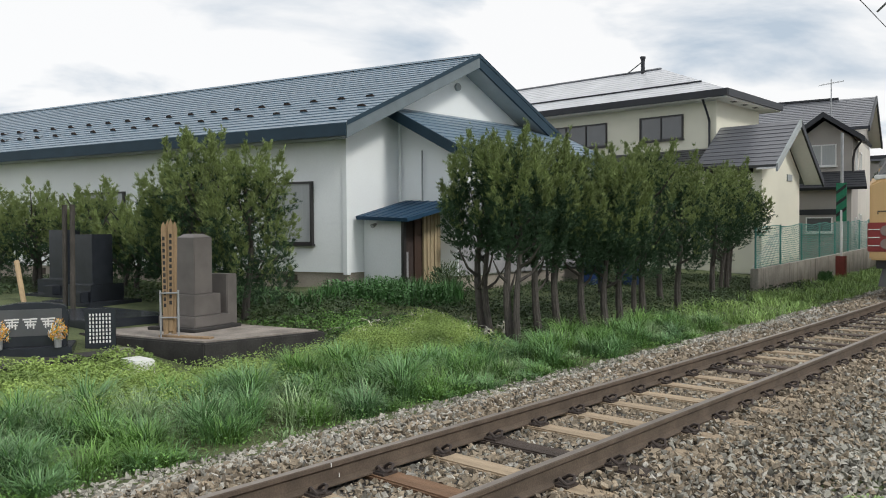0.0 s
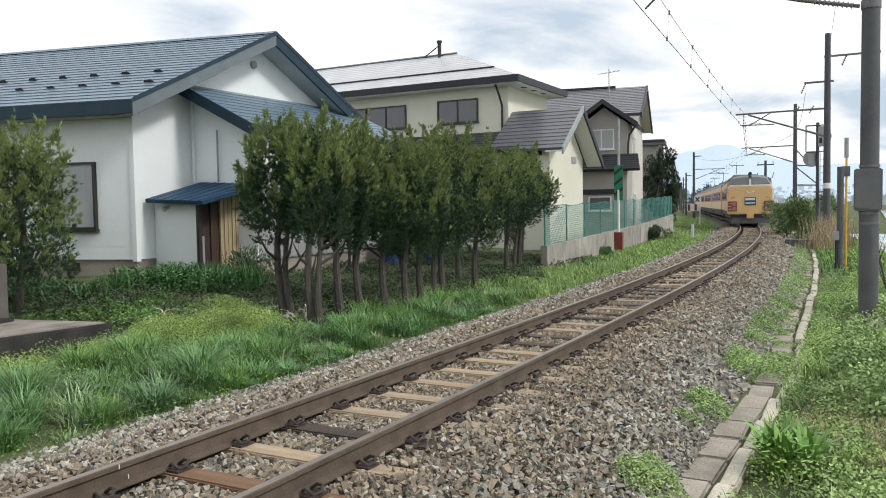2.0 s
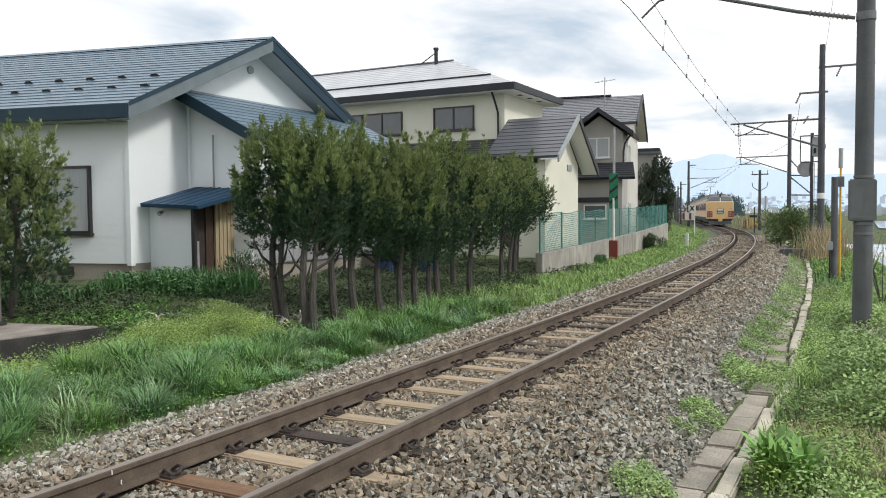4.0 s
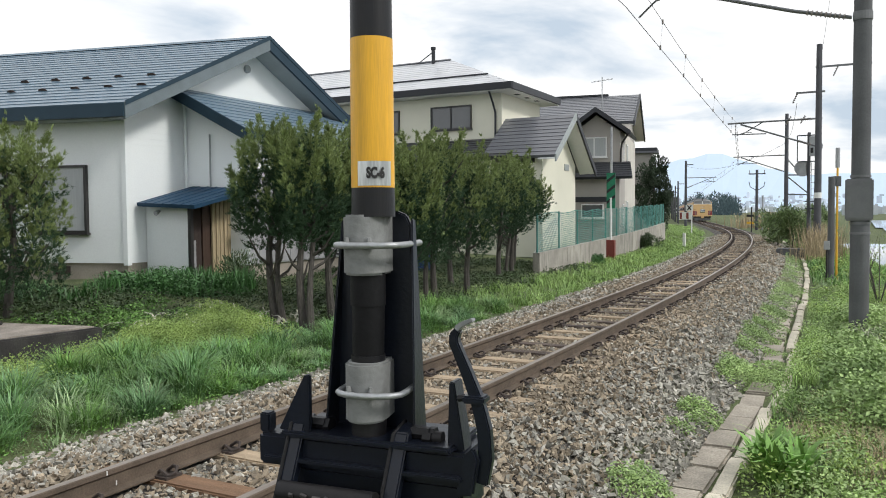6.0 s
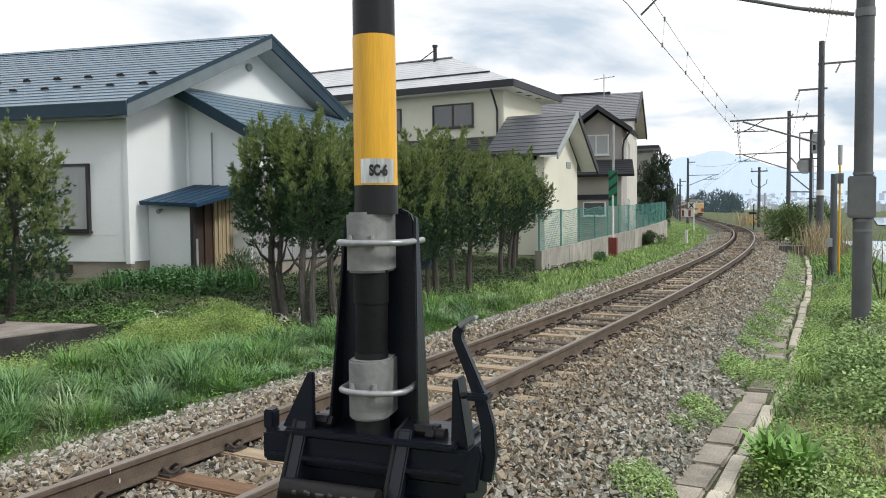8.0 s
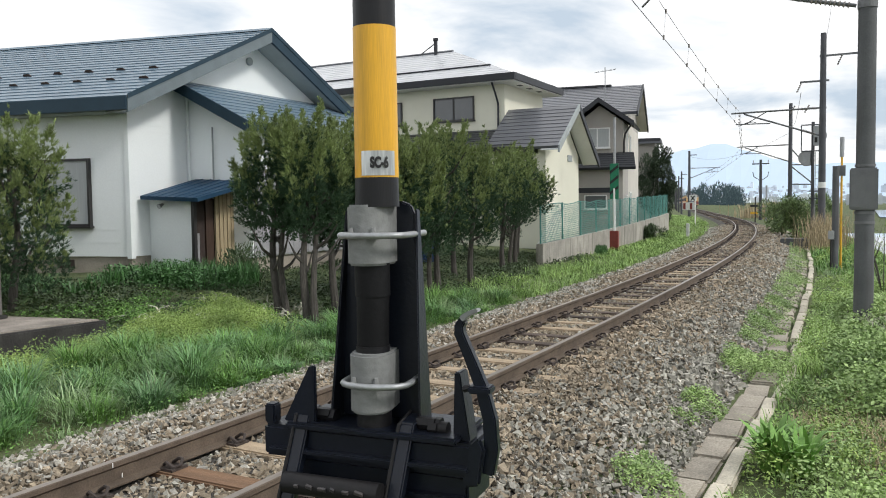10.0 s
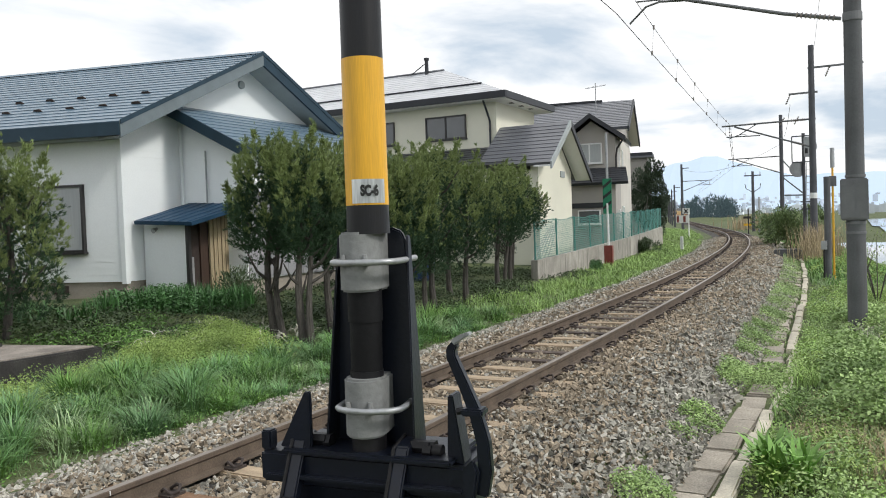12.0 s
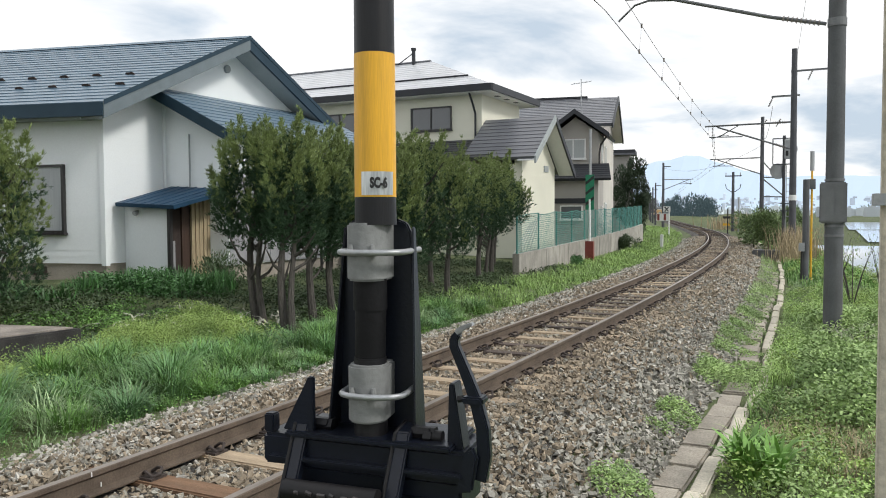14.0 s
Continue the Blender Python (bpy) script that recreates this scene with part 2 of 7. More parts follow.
M = {
    "grass": mat("grass", (0.185, 0.35, 0.08), 0.6, var=0.4, scale=0.9, rnd=0.4, dark=(0.075, 0.17, 0.035), bump=0),
    "grass_pale": mat("grass_pale", (0.36, 0.48, 0.26), 0.6, var=0.3, scale=1.2, rnd=0.35, dark=(0.09, 0.18, 0.04), bump=0),
    "weed": mat("weed", (0.34, 0.46, 0.12), 0.65, var=0.4, scale=1.1, rnd=0.22, dark=(0.12, 0.20, 0.05), bump=0),
    # dark green of low bushes; under the conifers it also holds tree shade
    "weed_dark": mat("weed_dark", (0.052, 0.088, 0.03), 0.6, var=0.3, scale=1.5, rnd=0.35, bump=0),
    "reed": mat("reed", (0.46, 0.37, 0.23), 0.8, var=0.3, rnd=0.3, bump=0),
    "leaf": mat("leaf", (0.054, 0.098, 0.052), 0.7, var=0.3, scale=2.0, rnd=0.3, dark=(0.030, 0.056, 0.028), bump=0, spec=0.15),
    # grey of the door panel and of the panels that carry wall shade
    "panel_grey": mat("panel_grey", (0.34, 0.34, 0.35), 0.6, var=0.2, scale=2, fine=30, bump=0.1),
    # yellow-green of the tips, also the painted light on the crowns' tops
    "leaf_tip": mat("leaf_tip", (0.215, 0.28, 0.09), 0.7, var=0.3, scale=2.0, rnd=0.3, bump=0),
    "leaf_far": mat("leaf_far", (0.035, 0.06, 0.028), 0.7, var=0.3, rnd=0.4, bump=0),
    "bark": mat("bark", (0.085, 0.076, 0.066), 0.9, var=0.4, scale=12, fine=50, bump=0.8, stretch=(1, 1, 0.25), bdist=0.02),
    "soil": mat("soil", (0.115, 0.14, 0.055), 0.95, var=0.45, scale=1.4, fine=25, bump=0.8, dark=(0.05, 0.07, 0.02), bdist=0.05),
    # near black: the shade in the gaps between stones is put in here
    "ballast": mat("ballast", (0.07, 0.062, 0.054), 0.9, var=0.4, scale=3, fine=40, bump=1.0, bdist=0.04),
    "stone": mat("stone", (0.335, 0.32, 0.272), 0.85, var=0.3, scale=5, fine=80, rnd=0.42, bump=0.15),
    "stone_brown": mat("stone_brown", (0.325, 0.268, 0.195), 0.9, var=0.3, scale=5, fine=80, rnd=0.42, bump=0.4),
    "rail_side": mat("rail_side", (0.125, 0.092, 0.066), 0.75, var=0.35, scale=6, fine=90, bump=0.35),
    "clip_steel": mat("clip_steel", (0.06, 0.045, 0.038), 0.7, var=0.3, scale=20, bump=0.2),
    "rail_top": mat("rail_top", (0.30, 0.26, 0.225), 0.42, metal=0.5, var=0.25, scale=3, fine=50, bump=0.05, stretch=(1, 0.1, 1)),
    "sleeper": mat("sleeper", (0.10, 0.075, 0.06), 0.9, var=0.4, scale=3, fine=40, rnd=0.35, bump=0.8, stretch=(0.4, 3, 3), bdist=0.02),
    "sleeper_pale": mat("sleeper_pale", (0.44, 0.34, 0.23), 0.85, var=0.3, scale=3, fine=40, rnd=0.15, bump=0.6, stretch=(0.3, 4, 4), bdist=0.015),
    "sleeper_red": mat("sleeper_red", (0.26, 0.15, 0.085), 0.85, var=0.35, scale=3, fine=40, rnd=0.15, bump=0.6, stretch=(0.3, 4, 4), bdist=0.015),
    "concrete": mat("concrete", (0.40, 0.375, 0.33), 0.9, var=0.3, scale=1.8, fine=45, bump=0.5, rnd=0.12, streak=(0.12, 0.115, 0.10)),
    "kerb": mat("kerb", (0.58, 0.53, 0.43), 0.9, var=0.3, scale=4, fine=45, bump=0.5, rnd=0.15),
    "drain_slab": mat("drain_slab", (0.42, 0.375, 0.31), 0.95, var=0.4, scale=2.5, fine=45, bump=0.6, rnd=0.2),
    "pole_concrete": mat("pole_concrete", (0.112, 0.116, 0.122), 0.85, var=0.2, scale=2, fine=50, bump=0.3, streak=(0.06, 0.058, 0.056)),
    "pole_dark": mat("pole_dark", (0.088, 0.090, 0.100), 0.85, var=0.25, scale=2, fine=50, bump=0.3),
    "siding": mat("siding", (0.84, 0.87, 0.87), 0.55, var=0.05, scale=0.6, fine=30, bump=0.05),
    "foundation": mat("foundation", (0.36, 0.32, 0.27), 0.9, var=0.25, scale=1.5, fine=40, bump=0.4),
    "roof_blue": mat("roof_blue", (0.125, 0.19, 0.25), 0.34, var=0.12, scale=1.0, fine=20, bump=0.05, spec=0.6),
    "trim_blue": mat("trim_blue", (0.026, 0.052, 0.075), 0.5, var=0.15, scale=2, bump=0.05, spec=0.2),
    "trim_grey": mat("trim_grey", (0.15, 0.185, 0.20), 0.5, var=0.15, scale=2, bump=0.05),
    "soffit": mat("soffit", (0.35, 0.38, 0.38), 0.7, var=0.1, scale=2, bump=0.05),
    "porch_blue": mat("porch_blue", (0.022, 0.06, 0.11), 0.5, var=0.15, scale=2, bump=0.05, spec=0.2),
    "roof_pale": mat("roof_pale", (0.60, 0.61, 0.63), 0.26, var=0.12, scale=1, bump=0.05, spec=0.6),
    "roof_grey": mat("roof_grey", (0.12, 0.125, 0.14), 0.3, var=0.12, scale=1, bump=0.05, spec=0.6),
    "roof_dark": mat("roof_dark", (0.036, 0.038, 0.044), 0.5, var=0.15, scale=1, bump=0.05, spec=0.3),
    "cream": mat("cream", (0.74, 0.72, 0.60), 0.75, var=0.06, scale=0.7, fine=60, bump=0.15),
    "grey_wall": mat("grey_wall", (0.40, 0.375, 0.345), 0.8, var=0.08, scale=0.8, fine=60, bump=0.15),
    "beige_wall": mat("beige_wall", (0.60, 0.57, 0.51), 0.8, var=0.08, scale=0.8, fine=60, bump=0.15),
    "frame_dark": mat("frame_dark", (0.03, 0.028, 0.028), 0.4, var=0.15, bump=0.05),
    "frame_white": mat("frame_white", (0.75, 0.75, 0.73), 0.4, var=0.05, bump=0),
    "glass": mat("glass", (0.10, 0.11, 0.12), 0.08, var=0.1, scale=1, bump=0, spec=0.8),
    "curtain": mat("curtain", (0.42, 0.44, 0.44), 0.5, var=0.1, scale=4, bump=0.05, stretch=(8, 8, 0.3)),
    "inside": mat("inside", (0.05, 0.035, 0.03), 0.9, var=0.2, bump=0),
    "plywood": mat("plywood", (0.44, 0.35, 0.22), 0.75, var=0.25, scale=3, fine=30, bump=0.2, stretch=(6, 6, 0.4)),
    "door_brown": mat("door_brown", (0.07, 0.04, 0.028), 0.6, var=0.3, scale=4, fine=40, bump=0.2, stretch=(6, 6, 0.5)),
    "old_wood": mat("old_wood", (0.34, 0.23, 0.13), 0.8, var=0.3, scale=4, fine=40, bump=0.3, stretch=(6, 6, 0.5)),
    "pale_wood": mat("pale_wood", (0.50, 0.36, 0.21), 0.75, var=0.2, scale=4, fine=40, bump=0.2, stretch=(6, 6, 0.5)),
    "granite_dark": mat("granite_dark", (0.032, 0.037, 0.046), 0.22, var=0.25, scale=3, fine=200, bump=0.03),
    "granite_grey": mat("granite_grey", (0.155, 0.14, 0.13), 0.45, var=0.25, scale=3, fine=220, bump=0.1),
    "granite_mid": mat("granite_mid", (0.10, 0.105, 0.11), 0.3, var=0.25, scale=3, fine=220, bump=0.05),
    "plinth": mat("plinth", (0.045, 0.042, 0.04), 0.9, var=0.45, scale=3, fine=40, bump=0.7, streak=(0.04, 0.04, 0.035)),
    "slab_top": mat("slab_top", (0.34, 0.30, 0.26), 0.95, var=0.4, scale=2.5, fine=40, bump=0.5),
    "stone_pale": mat("stone_pale", (0.48, 0.455, 0.40), 0.85, var=0.3, scale=5, fine=80, rnd=0.3, bump=0.4),
    "water": mat("water", (0.25, 0.27, 0.28), 0.05, var=0.1, scale=0.2, bump=0, spec=1.0),
    "white": mat("white", (0.75, 0.75, 0.73), 0.6, var=0.08, bump=0.05),
    "gold": mat("gold", (0.90, 0.45, 0.03), 0.6, var=0.2, scale=20, bump=0),
    "black_paint": mat("black_paint", (0.007, 0.010, 0.019), 0.32, var=0.25, scale=10, fine=120, bump=0.08, dark=(0.012, 0.013, 0.016), spec=0.35),
    "black_matte": mat("black_matte", (0.008, 0.008, 0.010), 0.5, var=0.3, scale=10, fine=90, bump=0.1, spec=0.3, dark=(0.018, 0.016, 0.015)),
    "worn_black": mat("worn_black", (0.02, 0.02, 0.022), 0.4, var=0.45, scale=25, fine=90, bump=0.1, dark=(0.10, 0.085, 0.08)),
    "arm_black": mat("arm_black", (0.014, 0.014, 0.016), 0.42, var=0.25, scale=8, fine=60, bump=0.06, stretch=(8, 8, 0.4), spec=0.3),
    "arm_yellow": mat("arm_yellow", (0.80, 0.42, 0.022), 0.40, var=0.16, scale=6, fine=60, bump=0.05, stretch=(10, 10, 0.5), dark=(0.5, 0.26, 0.015)),
    "sleeve": mat("sleeve", (0.008, 0.008, 0.009), 0.6, var=0.3, scale=8, fine=80, bump=0.15, spec=0.2),
    "rubber": mat("rubber", (0.22, 0.225, 0.22), 0.75, var=0.2, scale=9, fine=70, bump=0.25),
    "zinc": mat("zinc", (0.42, 0.43, 0.44), 0.45, metal=0.6, var=0.2, scale=20, fine=120, bump=0.1),
    "foil": mat("foil", (0.62, 0.64, 0.64), 0.33, metal=0.7, var=0.35, scale=30, fine=160, bump=0.12, stretch=(1.6, 1.6, 0.15)),
    "ink": mat("ink", (0.015, 0.015, 0.015), 0.6, var=0.05, bump=0),
    "train_cream": mat("train_cream", (0.72, 0.47, 0.22), 0.4, var=0.08, scale=1, bump=0),
    "train_red": mat("train_red", (0.30, 0.035, 0.035), 0.4, var=0.1, scale=2, bump=0),
    "train_roof": mat("train_roof", (0.22, 0.22, 0.22), 0.6, var=0.2, scale=1, bump=0.1),
    "train_dark": mat("train_dark", (0.045, 0.045, 0.048), 0.7, var=0.3, scale=2, bump=0.1),
    "lamp_lens": mat("lamp_lens", (0.30, 0.22, 0.20), 0.25, var=0.1, bump=0),
    "chrome": mat("chrome", (0.75, 0.75, 0.75), 0.25, metal=0.9, var=0.05, bump=0),
    "insulator": mat("insulator", (0.25, 0.22, 0.20), 0.35, var=0.2, bump=0),
    "steel_grey": mat("steel_grey", (0.17, 0.175, 0.18), 0.55, metal=0.3, var=0.2, scale=3, bump=0.1),
    "galv": mat("galv", (0.40, 0.41, 0.42), 0.5, metal=0.4, var=0.2, scale=3, bump=0.1),
    "wire": mat("wire", (0.06, 0.06, 0.06), 0.5, metal=0.5, var=0.1, bump=0),
    "net": mat("net", (0.06, 0.22, 0.19), 0.7, var=0.15, scale=2, bump=0),
    "red_paint": mat("red_paint", (0.22, 0.04, 0.03), 0.55, var=0.2, bump=0.05),
    "green_paint": mat("green_paint", (0.01, 0.20, 0.10), 0.5, var=0.2, bump=0.05),
    "yellow_paint": mat("yellow_paint", (0.75, 0.42, 0.03), 0.5, var=0.1, bump=0.05),
    # pale blue-grey: the air haze over the far roofs is in the colour
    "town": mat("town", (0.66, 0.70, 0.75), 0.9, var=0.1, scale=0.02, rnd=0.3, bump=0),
    "asphalt": mat("asphalt", (0.055, 0.055, 0.055), 0.9, var=0.3, scale=2, fine=90, bump=0.5),
    "blue_plastic": mat("blue_plastic", (0.03, 0.07, 0.22), 0.5, var=0.2, bump=0.05),
    "debris": mat("debris", (0.45, 0.44, 0.36), 0.8, var=0.3, rnd=0.3, bump=0.1),
}


# Far material: air haze is put into the colour as emission.
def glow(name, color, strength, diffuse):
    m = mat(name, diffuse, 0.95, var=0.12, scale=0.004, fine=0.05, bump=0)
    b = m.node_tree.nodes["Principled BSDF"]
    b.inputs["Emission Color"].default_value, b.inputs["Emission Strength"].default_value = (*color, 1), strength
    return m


# pale blue emission stands for the haze of distance on hills and trees
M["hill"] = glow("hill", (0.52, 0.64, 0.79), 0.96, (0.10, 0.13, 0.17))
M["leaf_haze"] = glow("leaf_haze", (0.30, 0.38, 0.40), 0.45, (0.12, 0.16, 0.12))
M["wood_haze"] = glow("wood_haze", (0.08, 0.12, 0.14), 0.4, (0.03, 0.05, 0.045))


# ---- building blocks ----
class Geo:
    """Collects corners and faces of one mesh."""
    def __init__(self):
        self.v, self.f = [], []

    def add(self, vs, fs, m=None):
        k = len(self.v)
        self.v += [tuple(m @ Vector(p)) for p in vs] if m else [tuple(p) for p in vs]
        self.f += [tuple(i + k for i in q) for q in fs]
        return self

    def box(self, x0, y0, z0, x1, y1, z1, m=None):
        vs = [(x, y, z) for z in (z0, z1) for y in (y0, y1) for x in (x0, x1)]
        return self.add(vs, [(0, 2, 3, 1), (4, 5, 7, 6), (0, 1, 5, 4), (2, 6, 7, 3), (0, 4, 6, 2), (1, 3, 7, 5)], m)

    def prism(self, poly, axis, a, b, m=None):
        """A polygon in the plane across the axis, pulled from a to b. x: (y, z); y: (x, z); z: (x, y)."""
        n = len(poly)
        put = {"x": lambda p, t: (t, p[0], p[1]), "y": lambda p, t: (p[0], t, p[1]), "z": lambda p, t: (p[0], p[1], t)}[axis]
        vs = [put(p, a) for p in poly] + [put(p, b) for p in poly]
        fs = [tuple(range(n - 1, -1, -1)), tuple(range(n, 2 * n))] + [(i, (i + 1) % n, n + (i + 1) % n, n + i) for i in range(n)]
        return self.add(vs, fs, m)

    def cyl(self, p0, p1, r0, r1=None, n=10, caps=True, m=None):
        r1 = r0 if r1 is None else r1
        p0, p1 = Vector(p0), Vector(p1)
        q = (p1 - p0).to_track_quat("Z", "Y")
        vs = []
        for p, r in ((p0, r0), (p1, r1)):
            vs += [p + q @ Vector((r * math.cos(2 * math.pi * i / n), r * math.sin(2 * math.pi * i / n), 0)) for i in range(n)]
        fs = [(i, (i + 1) % n, n + (i + 1) % n, n + i) for i in range(n)]
        if caps:
            fs += [tuple(range(n - 1, -1, -1)), tuple(range(n, 2 * n))]
        return self.add(vs, fs, m)

    def tube(self, pts, r, n=8, m=None):
        """A round bar along points; r is a number or a list."""
        pts = [Vector(p) for p in pts]
        rs = r if isinstance(r, (list, tuple)) else [r] * len(pts)
        vs, up = [], None
        for i, p in enumerate(pts):
            d = (pts[min(i + 1, len(pts) - 1)] - pts[max(i - 1, 0)]).normalized()
            if up is None:
                up = d.orthogonal().normalized()
            up = (up - d * up.dot(d)).normalized()
            s = d.cross(up)
            vs += [p + rs[i] * (math.cos(2 * math.pi * k / n) * up + math.sin(2 * math.pi * k / n) * s) for k in range(n)]
        fs = [(i * n + k, i * n + (k + 1) % n, (i + 1) * n + (k + 1) % n, (i + 1) * n + k) for i in range(len(pts) - 1) for k in range(n)]
        fs += [tuple(range(n - 1, -1, -1)), tuple(range((len(pts) - 1) * n, len(pts) * n))]
        return self.add(vs, fs, m)

    def mesh(self, name, material, bevel=0.0, smooth=False):
        me = bpy.data.meshes.new(name)
        me.from_pydata(self.v, [], self.f)
        if bevel:
            bm = bmesh.new()
            bm.from_mesh(me)
            bmesh.ops.recalc_face_normals(bm, faces=bm.faces)
            sharp = [e for e in bm.edges if len(e.link_faces) == 2 and e.calc_face_angle(0) > 0.6]
            bmesh.ops.bevel(bm, geom=sharp, offset=bevel, segments=2, affect="EDGES", clamp_overlap=True)
            bm.to_mesh(me)
            bm.free()
        if smooth:
            me.polygons.foreach_set("use_smooth", [True] * len(me.polygons))
            me.set_sharp_from_angle(angle=radians(40))
        me.materials.append(M[material])
        me.update()
        return me


def part(name, g, material, parent=None, label="", bevel=0.0, smooth=False):
    ob = new(name, g.mesh(name, material, bevel, smooth))
    if parent:
        ob.parent = parent
    return tagged(ob, label)


def thing(name, label, category, m=None, group=""):
    ob = new(name)
    if m is not None:
        ob.matrix_world = m
    ob.empty_display_size = 0.1
    return tagged(ob, label, category, group)


def solo(name, g, material, label, category="", group="", kind="", bevel=0.0, smooth=False):
    return tagged(part(name, g, material, None, "", bevel, smooth), label, category, group, kind)


# ---- plan of the line ----
def xc(y):
    """The track's centre line, bending away past y = 8 and running straight past y = 80."""
    if y < 8:
        return -3.66
    if y < 80:
        return -3.66 - 0.0015 * (y - 8) ** 2
    return -3.66 - 0.0015 * 72 ** 2 - 0.216 * (y - 80)


def slope(y):
    return (xc(y + 0.05) - xc(y - 0.05)) / 0.1


def along(u, y, z=0.0):
    """A point beside the track: u metres to its right at the station y."""
    s = slope(y)
    k = 1 / math.sqrt(1 + s * s)
    return Vector((xc(y) + u * k, y - u * s * k, z))


PROFILE = [(-1500, -0.6), (-60, 0.1), (-11.5, 0.1), (-9.3, 0.0), (-7.2, -0.12), (-5.2, -0.22), (-3.6, -0.34), (-2.7, -0.40), (-2.15, -0.36), (-1.35, -0.20),
           (1.3, -0.20), (2.0, -0.40), (2.35, -0.53), (2.62, -0.55), (3.0, -0.52), (4.8, -0.45), (5.4, -0.8), (6.4, -1.5), (9.5, -1.6), (60, -1.75), (2500, -4)]


def ground_z(u):
    for (a, za), (b, zb) in zip(PROFILE, PROFILE[1:]):
        if a <= u <= b:
            return za + (zb - za) * (u - a) / (b - a)
    return PROFILE[0][1] if u < 0 else PROFILE[-1][1]


def dip(u, y):
    """The bank falls away before the graves."""
    return -0.22 * np.exp(-((u + 6.6) / 1.5) ** 2) / (1 + np.exp((y - 9.2) * 2.2))


def ground_at(x, y):
    u = (x - xc(y))
    return ground_z(u) + float(dip(u, min(y, 50))) + (0.06 * noise.noise((x * 0.5, y * 0.5, 0)) if (u < -2.8 or u > 3.2) else 0)


def make_ground():
    us = [-2500, -900, -300, -120, -60, -40, -30, -24, -20, -17, -15] + [-14 + 0.4 * i for i in range(27)] + [-3.2, -2.7, -2.4, -2.15, -1.75, -1.35, -0.5, 0.5, 1.3, 1.65, 2.0, 2.35, 2.62, 3.0] \
        + [3.4 + 0.4 * i for i in range(18)] + [11, 14, 20, 40, 90, 300, 900, 2500]
    ys = [-400, -100, -30, -10] + [-6 + 0.5 * i for i in range(80)] + [35 + 2 * i for i in range(30)] + [100, 115, 130, 150, 180, 230, 300, 450, 700, 1200, 2200, 4000]
    g = Geo()
    vs = []
    for y in ys:
        for u in us:
            x = xc(min(y, 260)) + u
            vs.append((x, y, ground_at(x, y) if y < 200 else ground_z(u)))
    n = len(us)
    fs = [(j * n + i, j * n + i + 1, (j + 1) * n + i + 1, (j + 1) * n + i) for j in range(len(ys) - 1) for i in range(n - 1)]
    g.add(vs, fs)
    ob = solo("ground", g, "soil", "uneven verge of soil and weeds running to the horizon", "ground", kind="structure", smooth=True)
    return ob


make_ground()


def sweep(g, poly, ys, u0=0.0, z0=0.0):
    """A cross-section (u, z) pulled along the track through the stations ys."""
    n = len(poly)
    vs = [along(u0 + u, y, z0 + z) for y in ys for u, z in poly]
    fs = [(j * n + i, j * n + (i + 1) % n, (j + 1) * n + (i + 1) % n, (j + 1) * n + i) for j in range(len(ys) - 1) for i in range(n)]
    fs += [tuple(range(n)), tuple(range((len(ys) - 1) * n, len(ys) * n))[::-1]]
    g.add(vs, fs)
    return g


STATIONS = [-12 + 1.0 * i for i in range(100)] + [90 + 4 * i for i in range(60)]


def make_track():
    bed = Geo()
    # its dark colour shows between the stones as painted gap shade
    sweep(bed, [(-2.15, -0.42), (-1.4, -0.19), (1.4, -0.19), (2.3, -0.54), (0, -1.2)], STATIONS)
    solo("ballast_bed", bed, "ballast", "crushed stone track bed, the shade between stones put into its dark colour", "track bed", kind="structure")
    track = thing("railway_track", "single narrow-gauge track with rusty rails on wooden sleepers", "railway track")
    for side in (-1, 1):
        u = side * 0.566
        web = Geo()
        sweep(web, [(-0.064, -0.153), (0.064, -0.153), (0.064, -0.142), (0.012, -0.125), (0.008, -0.05), (0.032, -0.034), (0.032, -0.006), (0.027, -0.0015),
                    (-0.027, -0.0015), (-0.032, -0.006), (-0.032, -0.034), (-0.008, -0.05), (-0.012, -0.125), (-0.064, -0.142)], STATIONS, u)
        r = part("rail", web, "rail_side", track, "rust-brown steel rail")
        top = Geo()
        sweep(top, [(-0.026, -0.004), (0.026, -0.004), (0.026, 0.0005), (-0.026, 0.0005)], STATIONS, u)
        part("running_surface", top, "rail_top", r, "worn rail head")
        if side < 0:
            for yy, z0 in ((3.40, -0.032), (3.47, -0.115)):
                part("paint_mark", Geo().box(-3.66 + u + 0.0335, yy, z0, -3.66 + u + 0.0365, yy + 0.007, z0 + 0.03), "white", r, "white paint mark")
    g = Geo().box(-1.05, -0.10, -0.30, 1.05, 0.10, -0.155)
    meshes = {k: g.mesh("sleeper", k, 0.012) for k in ("sleeper", "sleeper_pale", "sleeper_red")}
    clips = []
    for side in (-1, 1):
        for s2 in (-1, 1):
            u = side * 0.566 + s2 * 0.10
            pts = [(u - 0.05 * s2, 0.045, -0.13), (u + 0.0 * s2, 0.05, -0.095), (u + 0.05 * s2, 0.035, -0.09), (u + 0.07 * s2, 0.0, -0.12),
                   (u + 0.04 * s2, -0.035, -0.135), (u - 0.02 * s2, -0.045, -0.10), (u - 0.055 * s2, -0.03, -0.125)]
            clips.append(Geo().tube(pts, 0.012, 6).box(u - 0.06, -0.07, -0.157, u + 0.06, 0.07, -0.138).mesh("fastening", "clip_steel", smooth=True))
    kinds = {9: "sleeper_red", 10: "sleeper_pale", 11: "sleeper", 12: "sleeper_pale", 13: "sleeper_pale", 16: "sleeper_pale", 17: "sleeper_pale", 8: "sleeper_pale", 20: "sleeper_pale"}
    rest = Geo()
    y, i = -1.75, 0
    rr = random.Random(4)
